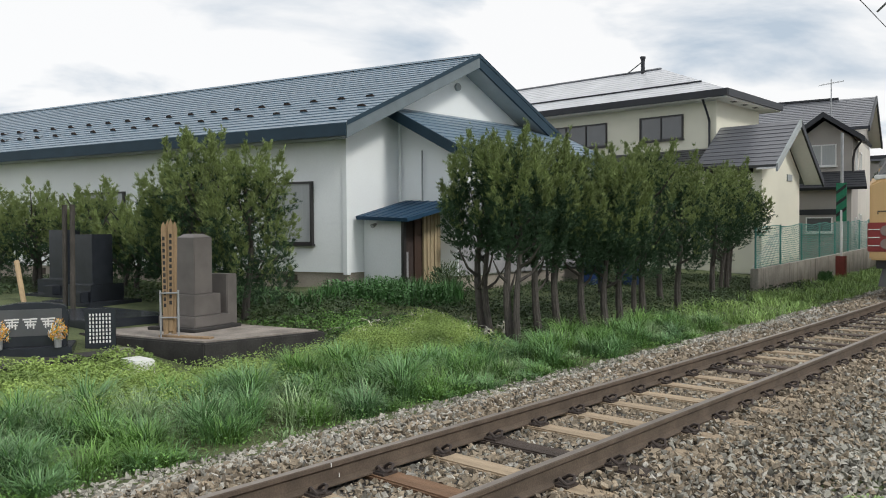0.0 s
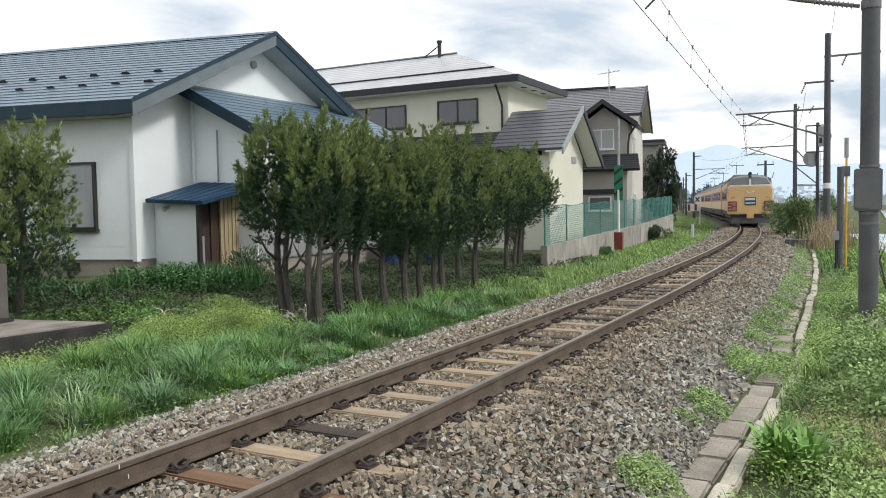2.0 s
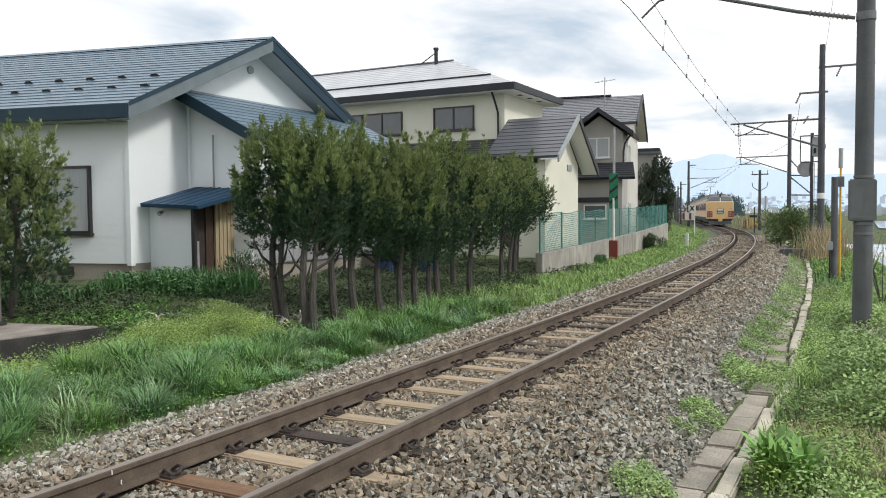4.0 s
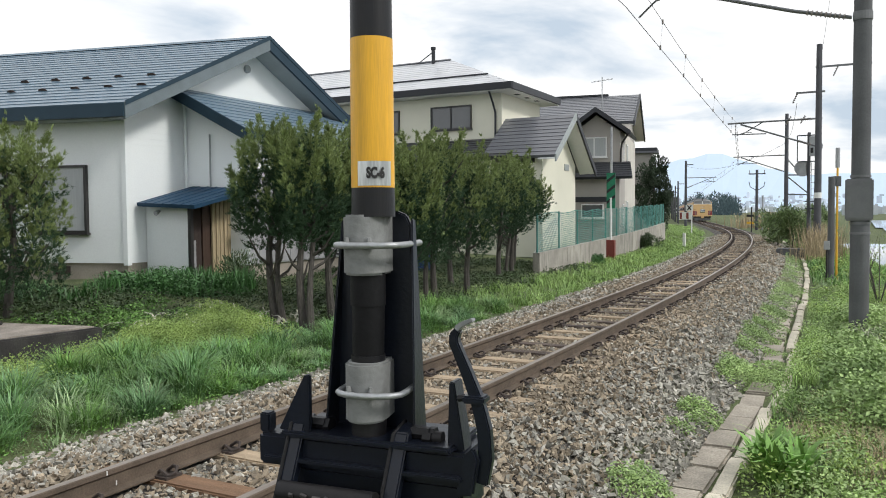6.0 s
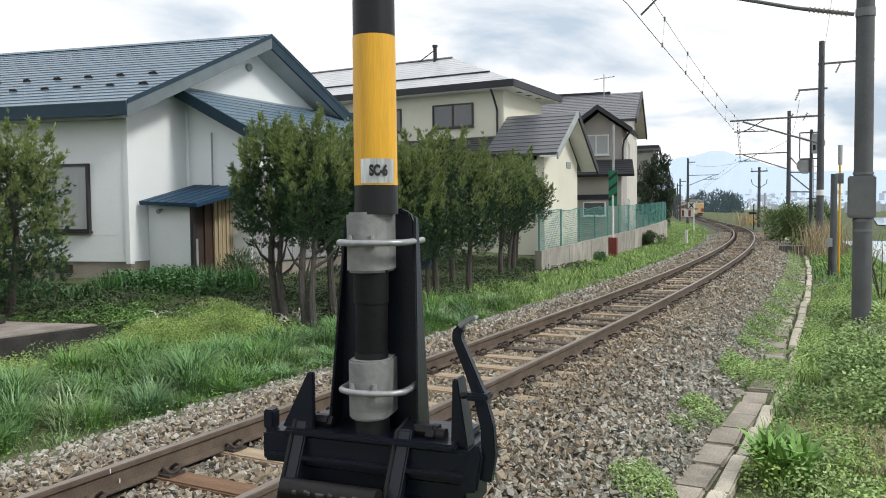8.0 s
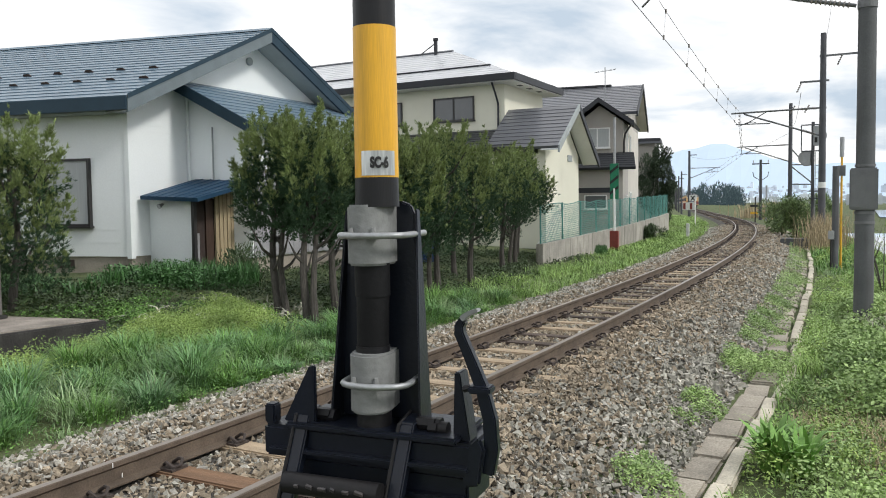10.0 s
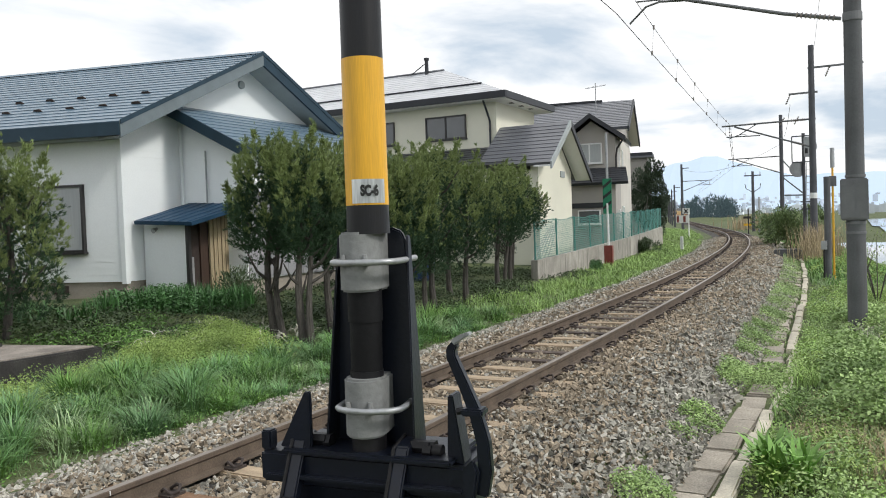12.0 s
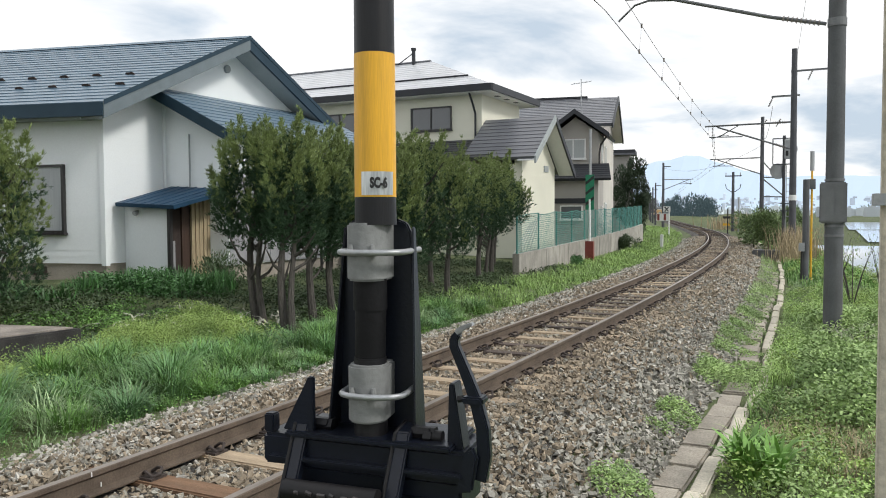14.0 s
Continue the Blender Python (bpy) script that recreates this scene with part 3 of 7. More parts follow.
    while y < 250:
        m = Matrix.Translation(along(rr.uniform(-0.03, 0.03), y)) @ Matrix.Rotation(math.atan(-slope(y)), 4, "Z") @ Matrix.Rotation(rr.uniform(-0.02, 0.02), 4, "Z")
        if y < 100:
            k = kinds.get(i, "sleeper_pale" if rr.random() < 0.17 else "sleeper")
            ob = new("sleeper", meshes[k])
            ob.parent = track
            ob.matrix_world = m
            if y < 60:
                for cm in clips[: (4 if y < 36 else 2)]:
                    c = new("fastening", cm)
                    c.parent = ob
        else:
            rest.box(-1.05, -0.1, -0.3, 1.05, 0.1, -0.155, m)
        y += 0.62
        i += 1
    part("far_sleepers", rest, "sleeper", track)["kind"] = "stuff"
    return track


make_track()


# ---- near house ----
HX, HY = -15.2, 13.1          # corner of the white house towards the line
SKEW = 0.24


def frame_ring(g, x0, z0, x1, z1, y0, y1, w):
    g.box(x0, y0, z0, x1, y1, z0 + w).box(x0, y0, z1 - w, x1, y1, z1).box(x0, y0, z0 + w, x0 + w, y1, z1 - w).box(x1 - w, y0, z0 + w, x1, y1, z1 - w)
    return g


def house_window(parent, x0, x1, z0, z1, y, bars=1, pane="curtain", frame_m="frame_dark", m=None):
    """A window in a wall facing -y; m turns it to another wall."""
    m = m or Matrix()
    w = part("window", Geo().box(x0 + 0.02, y + 0.0, z0 + 0.02, x1 - 0.02, y + 0.03, z1 - 0.02), pane, parent)
    w.matrix_local = m
    f = Geo()
    frame_ring(f, x0, z0, x1, z1, y - 0.05, y + 0.04, 0.055)
    part("frame", f, frame_m, w)
    for i in range(1, bars + 1):
        xm = x0 + (x1 - x0) * i / (bars + 1)
        part("mullion", Geo().box(xm - 0.03, y - 0.035, z0 + 0.05, xm + 0.03, y + 0.03, z1 - 0.05), frame_m, w)
    part("sill", Geo().box(x0 - 0.04, y - 0.09, z0 - 0.05, x1 + 0.04, y + 0.02, z0), frame_m, w)
    return w


def siding(g, along_axis, a0, a1, z0, z1, face, out, step=0.155):
    """Lapped boards on a wall; out is the way the wall faces."""
    z = z0
    wall, m = g, "siding"
    while z < z1 - 0.01:
        t = min(z + step, z1)
        lip = 0.004
        g = Geo()
        if along_axis == "x":
            g.add([(a0, face, z), (a1, face, z), (a1, face + out * lip, z), (a0, face + out * lip, z), (a0, face, t), (a1, face, t)],
                  [(0, 1, 2, 3), (3, 2, 5, 4), (0, 3, 4), (1, 5, 2)])
        else:
            g.add([(face, a0, z), (face, a1, z), (face + out * lip, a1, z), (face + out * lip, a0, z), (face, a0, t), (face, a1, t)],
                  [(0, 1, 2, 3), (3, 2, 5, 4), (0, 3, 4), (1, 5, 2)])
        part("siding_board", g, m, wall)
        z = t


def roof_slab(g, p00, p10, p11, p01, thick=0.1):
    """A sloping slab through four corners."""
    n = (Vector(p10) - Vector(p00)).cross(Vector(p01) - Vector(p00)).normalized() * thick
    top = [Vector(p) for p in (p00, p10, p11, p01)]
    if n.z < 0:
        n = -n
    vs = [p - n for p in top] + top
    return g.add(vs, [(3, 2, 1, 0), (4, 5, 6, 7), (0, 1, 5, 4), (1, 2, 6, 5), (2, 3, 7, 6), (3, 0, 4, 7)])


def roof_steps(g, e0, e1, r0, r1, rows, lift=0.018, m="roof_blue"):
    """Stepped sheet courses from the eave line e0-e1 up to the ridge line r0-r1."""
    e0, e1, r0, r1 = map(Vector, (e0, e1, r0, r1))
    n = (e1 - e0).cross(r0 - e0).normalized()
    if n.z < 0:
        n = -n
    for i in range(rows):
        a, b = i / rows, (i + 1) / rows
        p, q, s, t = e0.lerp(r0, a), e1.lerp(r1, a), e1.lerp(r1, b), e0.lerp(r0, b)
        c = g if isinstance(g, Geo) else Geo()
        c.add([p, q, q + n * lift, p + n * lift, s + n * 0.002, t + n * 0.002], [(0, 1, 2, 3), (3, 2, 4, 5), (0, 3, 5), (1, 4, 2), (0, 5, 4, 1)])
        if c is not g:
            part("roof_course", c, m, g)
    return g


def near_house():
    h = thing("house", "white single-storey house with a blue-grey metal roof", "house", pose(0, 0, 0))
    ye, yr, yb = 12.5, 17.46, 22.4
    ze, zr = 4.12, 6.47
    xf, xe = -14.5, -44.0
    wall = Geo().box(xe + 0.6, HY, 0.5, HX, yb - 0.6, 4.2)
    wall.prism([(HY, 4.2), (yb - 0.6, 4.2), (yr, 6.25)], "x", HX - 0.3, HX)
    wall = part("wall", wall, "siding", h, "white lapped siding")
    siding(wall, "x", xe + 0.6, HX, 0.5, 4.2, HY, -1)
    siding(wall, "y", HY, yb - 0.6, 0.5, 4.2, HX, 1)
    part("corner_trim", Geo().box(HX - 0.09, HY - 0.03, 0.45, HX + 0.03, HY + 0.09, 4.2), "siding", h)
    part("foundation", Geo().box(xe + 0.65, HY + 0.04, -0.2, HX - 0.04, yb - 0.65, 0.5), "foundation", h, "bare concrete foundation")
    for xv in (-17.0, -22, -27, -32):
        part("foundation_vent", Geo().box(xv - 0.22, HY + 0.02, 0.22, xv + 0.22, HY + 0.06, 0.42), "inside", h)
    rf = Geo()
    roof_slab(rf, (xe, ye, ze), (xf, ye, ze), (xf, yr, zr), (xe, yr, zr), 0.12)
    roof_slab(rf, (xf, yb, ze), (xe, yb, ze), (xe, yr, zr), (xf, yr, zr), 0.12)
    roof = part("roof", rf, "roof_blue", h, "blue-grey stepped metal roof")
    roof_steps(roof, (xe, ye, ze), (xf, ye, ze), (xe, yr, zr), (xf, yr, zr), 22)
    roof_steps(roof, (xf, yb, ze), (xe, yb, ze), (xf, yr, zr), (xe, yr, zr), 22)
    part("ridge_cap", Geo().prism([(yr - 0.12, zr - 0.02), (yr, zr + 0.06), (yr + 0.12, zr - 0.02)], "x", xe, xf + 0.02), "roof_blue", roof)
    part("eave_fascia", Geo().box(xe, ye - 0.03, ze - 0.30, xf, ye + 0.03, ze - 0.005), "trim_blue", h, "dark blue fascia board")
    part("soffit", Geo().box(xe, ye, ze - 0.30, HX + 0.02, HY + 0.05, ze - 0.27), "soffit", h)
    for y0, y1 in ((ye, yr), (yb, yr)):
        s = (zr - ze) / (y1 - y0)
        g = Geo().prism([(y0, ze - 0.36), (y0, ze + 0.02), (y1, zr + 0.02), (y1, zr - 0.34)], "x", xf - 0.04, xf + 0.03)
        part("verge_fascia", g, "trim_grey" if y0 == ye else "trim_blue", h, "weathered blue-grey verge board" if y0 == ye else "dark blue verge board")
        part("verge_cap", Geo().prism([(y0, ze - 0.06), (y0, ze + 0.05), (y1, zr + 0.05), (y1, zr - 0.06)], "x", xf + 0.03, xf + 0.045), "trim_blue", h)
        part("verge_soffit", Geo().prism([(y0, ze - 0.34), (y0, ze - 0.30), (y1, zr - 0.28), (y1, zr - 0.32)], "x", HX, xf - 0.04), "soffit", h)
    # snow guards on the front slope
    k = (zr - ze) / (yr - ye)
    gm = Geo().prism([(-0.17, 0), (0.17, 0), (0.17, 0.05), (0.10, 0.115), (-0.10, 0.115), (-0.17, 0.05)], "y", -0.07, -0.045).box(-0.10, -0.045, 0.0, 0.10, 0.12, 0.03).mesh("snow_guard", "inside", 0.006)
    for row, (d, off) in enumerate(((1.1, 0.0), (1.9, 0.45))):
        for i in range(24):
            ob = new("snow_guard", gm)
            ob.parent = roof
            ob.matrix_world = pose(-15.1 - off - i * 0.9, ye + d, ze + k * d + 0.02, math.degrees(math.atan(k)), 0, 0)
    house_window(h, -17.6, -16.2, 1.22, 2.82, HY - 0.03, 0)
    house_window(h, -24.9, -23.0, 1.4, 2.76, HY - 0.03, 1)
    part("gable_vent", Geo().cyl((HX, 17.3, 5.65), (HX + 0.07, 17.3, 5.65), 0.11, n=14), "soffit", h)
    # lean-to
    lx = -12.75
    lw = Geo().box(HX + 0.005, 14.9, 0.4, -13.1, 21.6, 3.7)
    lw.prism([(HX + 0.005, 3.7), (-13.1, 3.7), (HX + 0.005, 4.62)], "y", 14.9, 21.6)
    lw = part("lean_to_wall", lw, "siding", h)
    siding(lw, "x", HX + 0.03, -13.1, 0.5, 3.7, 14.9, -1)
    # grey panels added over the white wall; their colour holds its shade
    for i in range(22):
        part("wall_sheet", Geo().box(-13.1, 14.93 + i * 0.3, 0.42, -13.08 + 0.008 * (i % 2), 15.225 + i * 0.3, 2.55), "panel_grey", h, "grey panels added to carry the shade on the wall" if i == 0 else "")
    part("lean_to_foundation", Geo().box(HX + 0.02, 14.95, -0.25, -13.15, 21.5, 0.41), "foundation", h)
    lr = Geo()
    roof_slab(lr, (lx, 14.45, 3.62), (lx, 22.0, 3.62), (HX + 0.01, 22.0, 4.80), (HX + 0.01, 14.45, 4.80), 0.1)
    lr = part("lean_to_roof", lr, "roof_blue", h)
    roof_steps(lr, (lx, 14.45, 3.62), (lx, 22.0, 3.62), (HX + 0.01, 14.45, 4.80), (HX + 0.01, 22.0, 4.80), 10)
    part("lean_to_verge", Geo().prism([(lx, 3.36), (lx, 3.64), (HX + 0.04, 4.83), (HX + 0.04, 4.55)], "y", 14.40, 14.46), "trim_blue", h)
    part("lean_to_fascia", Geo().box(lx - 0.02, 14.45, 3.4, lx + 0.04, 22.0, 3.62), "trim_blue", h)
    part("conduit", Geo().cyl((-14.25, 14.84, 2.3), (-14.25, 14.84, 3.6), 0.022), "soffit", h)
    part("conduit", Geo().cyl((-15.05, 14.84, 2.3), (-15.05, 14.84, 4.3), 0.03), "siding", h)
    # entrance porch
    px, py = -13.76, 13.65
    pw = Geo().box(HX + 0.02, py, 0.15, px - 0.05, py + 0.08, 1.88)
    pw = part("porch_wall", pw, "siding", h)
    siding(pw, "x", HX + 0.03, px - 0.05, 0.25, 1.86, py, -1)
    part("porch_post", Geo().box(px - 0.06, py - 0.02, 0.1, px + 0.03, py + 0.07, 1.86), "frame_dark", h)
    # the shade indoors is a solid block in near-black colour
    part("doorway", Geo().box(HX + 0.05, py + 0.09, 0.1, px - 0.12, 14.85, 1.83), "inside", h, "dark open doorway")
    part("door_jamb", Geo().box(px - 0.10, py + 0.08, 0.12, px - 0.04, py + 0.12, 1.84), "frame_dark", h)
    part("door_panel", Geo().box(px - 0.119, py + 0.16, 0.12, px - 0.112, py + 0.28, 1.02), "panel_grey", h, "grey lower door panel")
    part("door_leaf", Geo().box(px - 0.118, py + 0.46, 0.12, px - 0.07, py + 0.70, 1.86), "door_brown", h, "brown wooden door ajar")
    bd = thing("board_wall", "", "")
    bd.parent = h
    for i in range(6):
        part("board", Geo().box(px - 0.06 + 0.022 * i, py + 0.72 + i * 0.11, 0.1, px - 0.01 + 0.006 * (i % 2) + 0.022 * i, py + 0.825 + i * 0.11, 1.92 + 0.025 * i), "plywood", bd, "raw wooden board")
    pr = Geo()
    roof_slab(pr, (HX + 0.10, 13.3, 1.92), (-13.28, 13.3, 1.84), (-12.98, 14.88, 2.24), (HX + 0.30, 14.88, 2.34), 0.09)
    pr = part("porch_roof", pr, "porch_blue", h, "dark blue sheet porch roof")
    for i in range(6):
        x = HX + 0.36 + i * 0.29
        part("roof_rib", Geo().tube([(x, 13.3, 1.925 - 0.042 * (x - HX)), (x + 0.18, 14.88, 2.345 - 0.042 * (x - HX))], 0.013, 6), "porch_blue", pr)
    lamp = part("wall_lamp", Geo().cyl((-14.7, py - 0.03, 1.72), (-14.7, py - 0.16, 1.66), 0.03, 0.06, 10), "galv", h)
    part("meter_box", Geo().box(-13.25, 14.78, 1.25, -13.12, 14.9, 1.45), "white", h)
    # the long side meets the gable at more than a right angle
    for o in h.children_recursive:
        if o.name.startswith("snow_guard"):
            m = o.matrix_world.copy()
            m.translation.y += SKEW * min(0, m.translation.x - HX)
            o.matrix_world = m
        elif o.type == "MESH":
            for v in o.data.vertices:
                v.co.y += SKEW * min(0, v.co.x - HX)
    return h


near_house()


# ---- houses beyond ----
def two_storey_house():
    h = thing("house", "cream two-storey house with a grey hipped metal roof", "house", pose(0, 0, 0))
    wx, wy, wl, wd = -13.0, 30.0, -27.0, 34.3
    part("wall", Geo().box(wl, wy, -0.1, wx, wd, 6.55), "cream", h, "cream rendered wall")
    ex, ey, el, ed, ze = -12.3, 29.3, -27.7, 35.0, 6.75
    zr, yr, xr0, xr1 = 8.45, 32.15, -24.5, -16.4
    rf = Geo()
    roof_slab(rf, (el, ed, ze), (el, ey, ze), (xr0, yr, zr), (xr0, yr + 0.01, zr), 0.05)
    rf.add([(el, ey, ze), (ex, ey, ze), (ex, ed, ze), (el, ed, ze)], [(3, 2, 1, 0)])
    roof = part("roof", rf, "roof_pale", h, "pale shining grey metal roof")
    roof_steps(roof, (el, ey, ze), (ex, ey, ze), (xr0, yr, zr), (xr1, yr, zr), 14, 0.010, "roof_pale")
    roof_steps(roof, (ex, ey, ze), (ex, ed, ze), (xr1, yr, zr), (xr1, yr, zr + 0.001), 14, 0.010, "roof_pale")
    roof_steps(roof, (ex, ed, ze), (el, ed, ze), (xr1, yr, zr), (xr0, yr, zr), 14, 0.010, "roof_pale")
    part("eave_fascia", Geo().box(el - 0.05, ey - 0.06, ze - 0.24, ex + 0.05, ey + 0.03, ze + 0.03), "roof_dark", h)
    part("eave_fascia", Geo().box(ex - 0.03, ey + 0.03, ze - 0.24, ex + 0.06, ed, ze + 0.03), "roof_dark", h)
    part("soffit", Geo().box(el, ey + 0.03, ze - 0.28, ex - 0.03, ed, ze - 0.2), "frame_white", h)
    for i, yv in enumerate((30.8, 31.9, 33.0)):
        part("soffit_vent", Geo().box(-12.75, yv - 0.15, ze - 0.29, -12.55, yv + 0.15, ze - 0.275), "roof_dark", h)
    part("snow_bar", Geo().tube([(-26.5, 30.2, 7.33), (-13.7, 30.2, 7.33)], 0.035, 6), "roof_dark", roof)
    for i in range(10):
        part("bar_bracket", Geo().box(-26 + i * 1.3, 30.15, 7.2, -25.95 + i * 1.3, 30.25, 7.34), "roof_dark", roof)
    part("ridge_cap", Geo().tube([(xr0, yr, zr), (xr1, yr, zr)], 0.07, 6), "roof_grey", roof)
    ch = part("flue", Geo().cyl((-17.2, 32.0, 8.2), (-17.2, 32.0, 9.0), 0.085, n=10), "roof_dark", roof, "dark metal flue")
    part("flue_cap", Geo().cyl((-17.2, 32.0, 8.98), (-17.2, 32.0, 9.08), 0.12, n=10), "roof_dark", ch)
    part("guy", Geo().tube([(-17.25, 32, 8.85), (-18.0, 32, 8.42), (-18.5, 31.9, 8.42)], 0.025, 5), "roof_dark", roof)
    house_window(h, -16.25, -14.35, 5.1, 6.08, wy - 0.03, 1, "glass", "frame_dark")
    house_window(h, -20.9, -17.8, 5.05, 6.05, wy - 0.03, 2, "glass", "frame_dark")
    part("downpipe", Geo().tube([(-13.3, 29.4, 6.5), (-13.28, 29.7, 6.1), (-13.25, 29.92, 5.7), (-13.25, 29.92, 4.6)], 0.045, 8), "roof_dark", h)
    # lower roof along the front
    lr = Geo()
    roof_slab(lr, (-27, 27.9, 3.75), (-11.9, 27.9, 3.75), (-11.9, 30.0, 4.65), (-27, 30.0, 4.65), 0.1)
    lr = part("skirt_roof", lr, "roof_dark", h, "dark lower metal roof")
    roof_steps(lr, (-27, 27.9, 3.75), (-11.9, 27.9, 3.75), (-27, 30.0, 4.65), (-11.9, 30.0, 4.65), 8, 0.018, "roof_dark")
    part("lower_wall", Geo().box(-27, 28.55, -0.1, -13.0, 29.995, 4.0), "cream", h)
    # gabled wing towards the line
    xg, yl, yr2, yri, zE, zR = -10.0, 28.0, 33.0, 30.4, 3.35, 5.45
    zL = 3.72
    wg = Geo().box(-12.98, 28.5, -0.1, -10.7, 32.4, 3.5)
    wg.prism([(28.5, 3.5), (28.5, 3.9), (yri, 5.25), (32.4, 3.55), (32.4, 3.5)], "x", -11.0, -10.7)
    part("wing_wall", wg, "cream", h)
    wr = Geo()
    roof_slab(wr, (-13.0, yl, zL), (xg, yl, zL), (xg, yri, zR), (-13.0, yri, zR), 0.1)
    roof_slab(wr, (xg, yr2, zE), (-13.0, yr2, zE), (-13.0, yri, zR), (xg, yri, zR), 0.1)
    wr = part("wing_roof", wr, "roof_grey", h, "grey stepped metal roof")
    roof_steps(wr, (-13.0, yl, zL), (xg, yl, zL), (-13.0, yri, zR), (xg, yri, zR), 11, 0.02, "roof_grey")
    roof_steps(wr, (xg, yr2, zE), (-13.0, yr2, zE), (xg, yri, zR), (-13.0, yri, zR), 11, 0.02, "roof_grey")
    for y0, zE in ((yl, zL), (yr2, zE)):
        part("barge_board", Geo().prism([(y0, zE - 0.24), (y0, zE + 0.03), (yri, zR + 0.04), (yri, zR - 0.22)], "x", xg - 0.03, xg + 0.04), "roof_dark" if y0 > 31 else "soffit", h)
        part("verge_soffit", Geo().prism([(y0, zE - 0.14), (y0, zE - 0.11), (yri, zR - 0.11), (yri, zR - 0.14)], "x", -10.7, xg - 0.03), "frame_white", h)
    part("vent", Geo().box(-10.7, 31.0, 3.3, -10.66, 31.5, 3.55), "soffit", h)
    return h


def grey_house():
    m = pose(-11.6, 47.0, 0, 0, 0, 10.5)
    h = thing("house", "grey and beige two-storey house with dark roofs", "house", m)
    # local: +x towards the line, y along it; the gable wall at x = -0.6
    zr, ze, hw, xb = 8.45, 6.35, 5.2, -11.0
    w = Geo().box(xb, -4.6, -0.1, -0.6, 4.6, 6.5)
    w.prism([(-4.6, 6.5), (4.6, 6.5), (0, 8.2)], "x", -0.9, -0.6)
    part("wall", w, "grey_wall", h, "grey rendered wall")
    part("wall_panel", Geo().box(-0.598, -4.0, 0, -0.56, 4.5, 5.9), "beige_wall", h)
    rf = Geo()
    roof_slab(rf, (xb, -hw, ze), (0, -hw, ze), (0, 0, zr), (xb, 0, zr), 0.12)
    roof_slab(rf, (0, hw, ze), (xb, hw, ze), (xb, 0, zr), (0, 0, zr), 0.12)
    roof = part("roof", rf, "roof_grey", h, "dark grey metal roof")
    roof_steps(roof, (xb, -hw, ze), (0, -hw, ze), (xb, 0, zr), (0, 0, zr), 16, 0.02, "roof_grey")
    part("ridge_cap", Geo().box(xb, -0.12, zr, -1.8, 0.12, zr + 0.1), "roof_dark", roof)
    for s in (-1, 1):
        part("barge_board", Geo().prism([(s * hw, ze - 0.25), (s * hw, ze + 0.03), (0, zr + 0.04), (0, zr - 0.22)], "x", -0.03, 0.05), "roof_dark", h)
        part("verge_soffit", Geo().prism([(s * hw, ze - 0.2), (s * hw, ze - 0.16), (0, zr - 0.15), (0, zr - 0.19)], "x", -0.6, -0.03), "beige_wall", h)
    # front gable with its bay
    bay = Geo().box(-2.8, -7.6, -0.1, -0.5, -4.605, 5.6)
    bay.prism([(-2.8, 5.6), (-0.5, 5.6), (-1.65, 6.45)], "y", -7.6, -5.0)
    part("bay_wall", bay, "grey_wall", h)
    br = Geo()
    xl, xr, xm = -3.35, 0.05, -1.65
    roof_slab(br, (xl, -8.2, 5.55), (xl, -3.5, 5.55), (xm, -3.5, 6.75), (xm, -8.2, 6.75), 0.12)
    roof_slab(br, (xr, -3.5, 5.55), (xr, -8.2, 5.55), (xm, -8.2, 6.75), (xm, -3.5, 6.75), 0.12)
    part("bay_roof", br, "roof_dark", h)
    for a in (xl, xr):
        part("bay_barge", Geo().prism([(a, 5.33), (a, 5.58), (xm, 6.79), (xm, 6.55)], "y", -8.26, -8.18), "roof_dark", h)
    house_window(h, -2.4, -1.15, 4.35, 5.35, -7.63, 1, "curtain", "frame_white")
    house_window(h, -2.3, -1.2, 1.3, 2.0, -8.63, 0, "glass", "frame_white")
    lr = Geo()
    roof_slab(lr, (-3.1, -9.1, 3.3), (0.2, -9.1, 3.3), (0.0, -7.6, 4.1), (-3.1, -7.6, 4.1), 0.12)
    lr = part("porch_roof", lr, "roof_dark", h)
    roof_steps(lr, (-3.1, -9.1, 3.3), (0.2, -9.1, 3.3), (-3.1, -7.6, 4.1), (0.0, -7.6, 4.1), 7, 0.02, "roof_dark")
    part("porch_wall", Geo().box(-2.9, -8.6, -0.1, -0.45, -7.6, 3.25), "grey_wall", h)
    part("string_course", Geo().box(-2.9, -8.66, 2.1, -0.9, -8.6, 2.35), "roof_dark", h)
    for y0, y1, z0, z1 in ((-6.3, -5.7, 3.9, 5.3), (-3.2, -2.4, 4.0, 5.3), (-6.5, -6.0, 0.9, 2.0), (-3.4, -2.2, 0.4, 2.2)):
        g = Geo()
        frame_ring(g, y0, z0, y1, z1, -0.06, 0.02, 0.06)
        xoff = -0.55 if y0 > -4.6 else -0.49
        f = part("side_window", g, "frame_white", h)
        f.matrix_local = pose(xoff, 0, 0, 0, 0, 90)
        part("pane", Geo().box(y0 + 0.05, -0.02, z0 + 0.05, y1 - 0.05, 0.0, z1 - 0.05), "curtain", f)
    part("downpipe", Geo().tube([(-0.1, -8.0, 5.4), (-0.4, -7.75, 5.0), (-0.46, -7.68, 4.6), (-0.46, -7.68, 4.0)], 0.05, 8), "frame_dark", h)
    an = part("antenna", Geo().cyl((-1.55, -6.0, 6.5), (-1.55, -6.0, 8.6), 0.025, n=6), "galv", h, "television antenna on a mast")
    part("antenna_boom", Geo().cyl((-2.05, -6.3, 8.3), (-1.05, -5.7, 8.5), 0.015, n=5), "galv", an)
    for i in range(5):
        x = -1.95 + i * 0.2
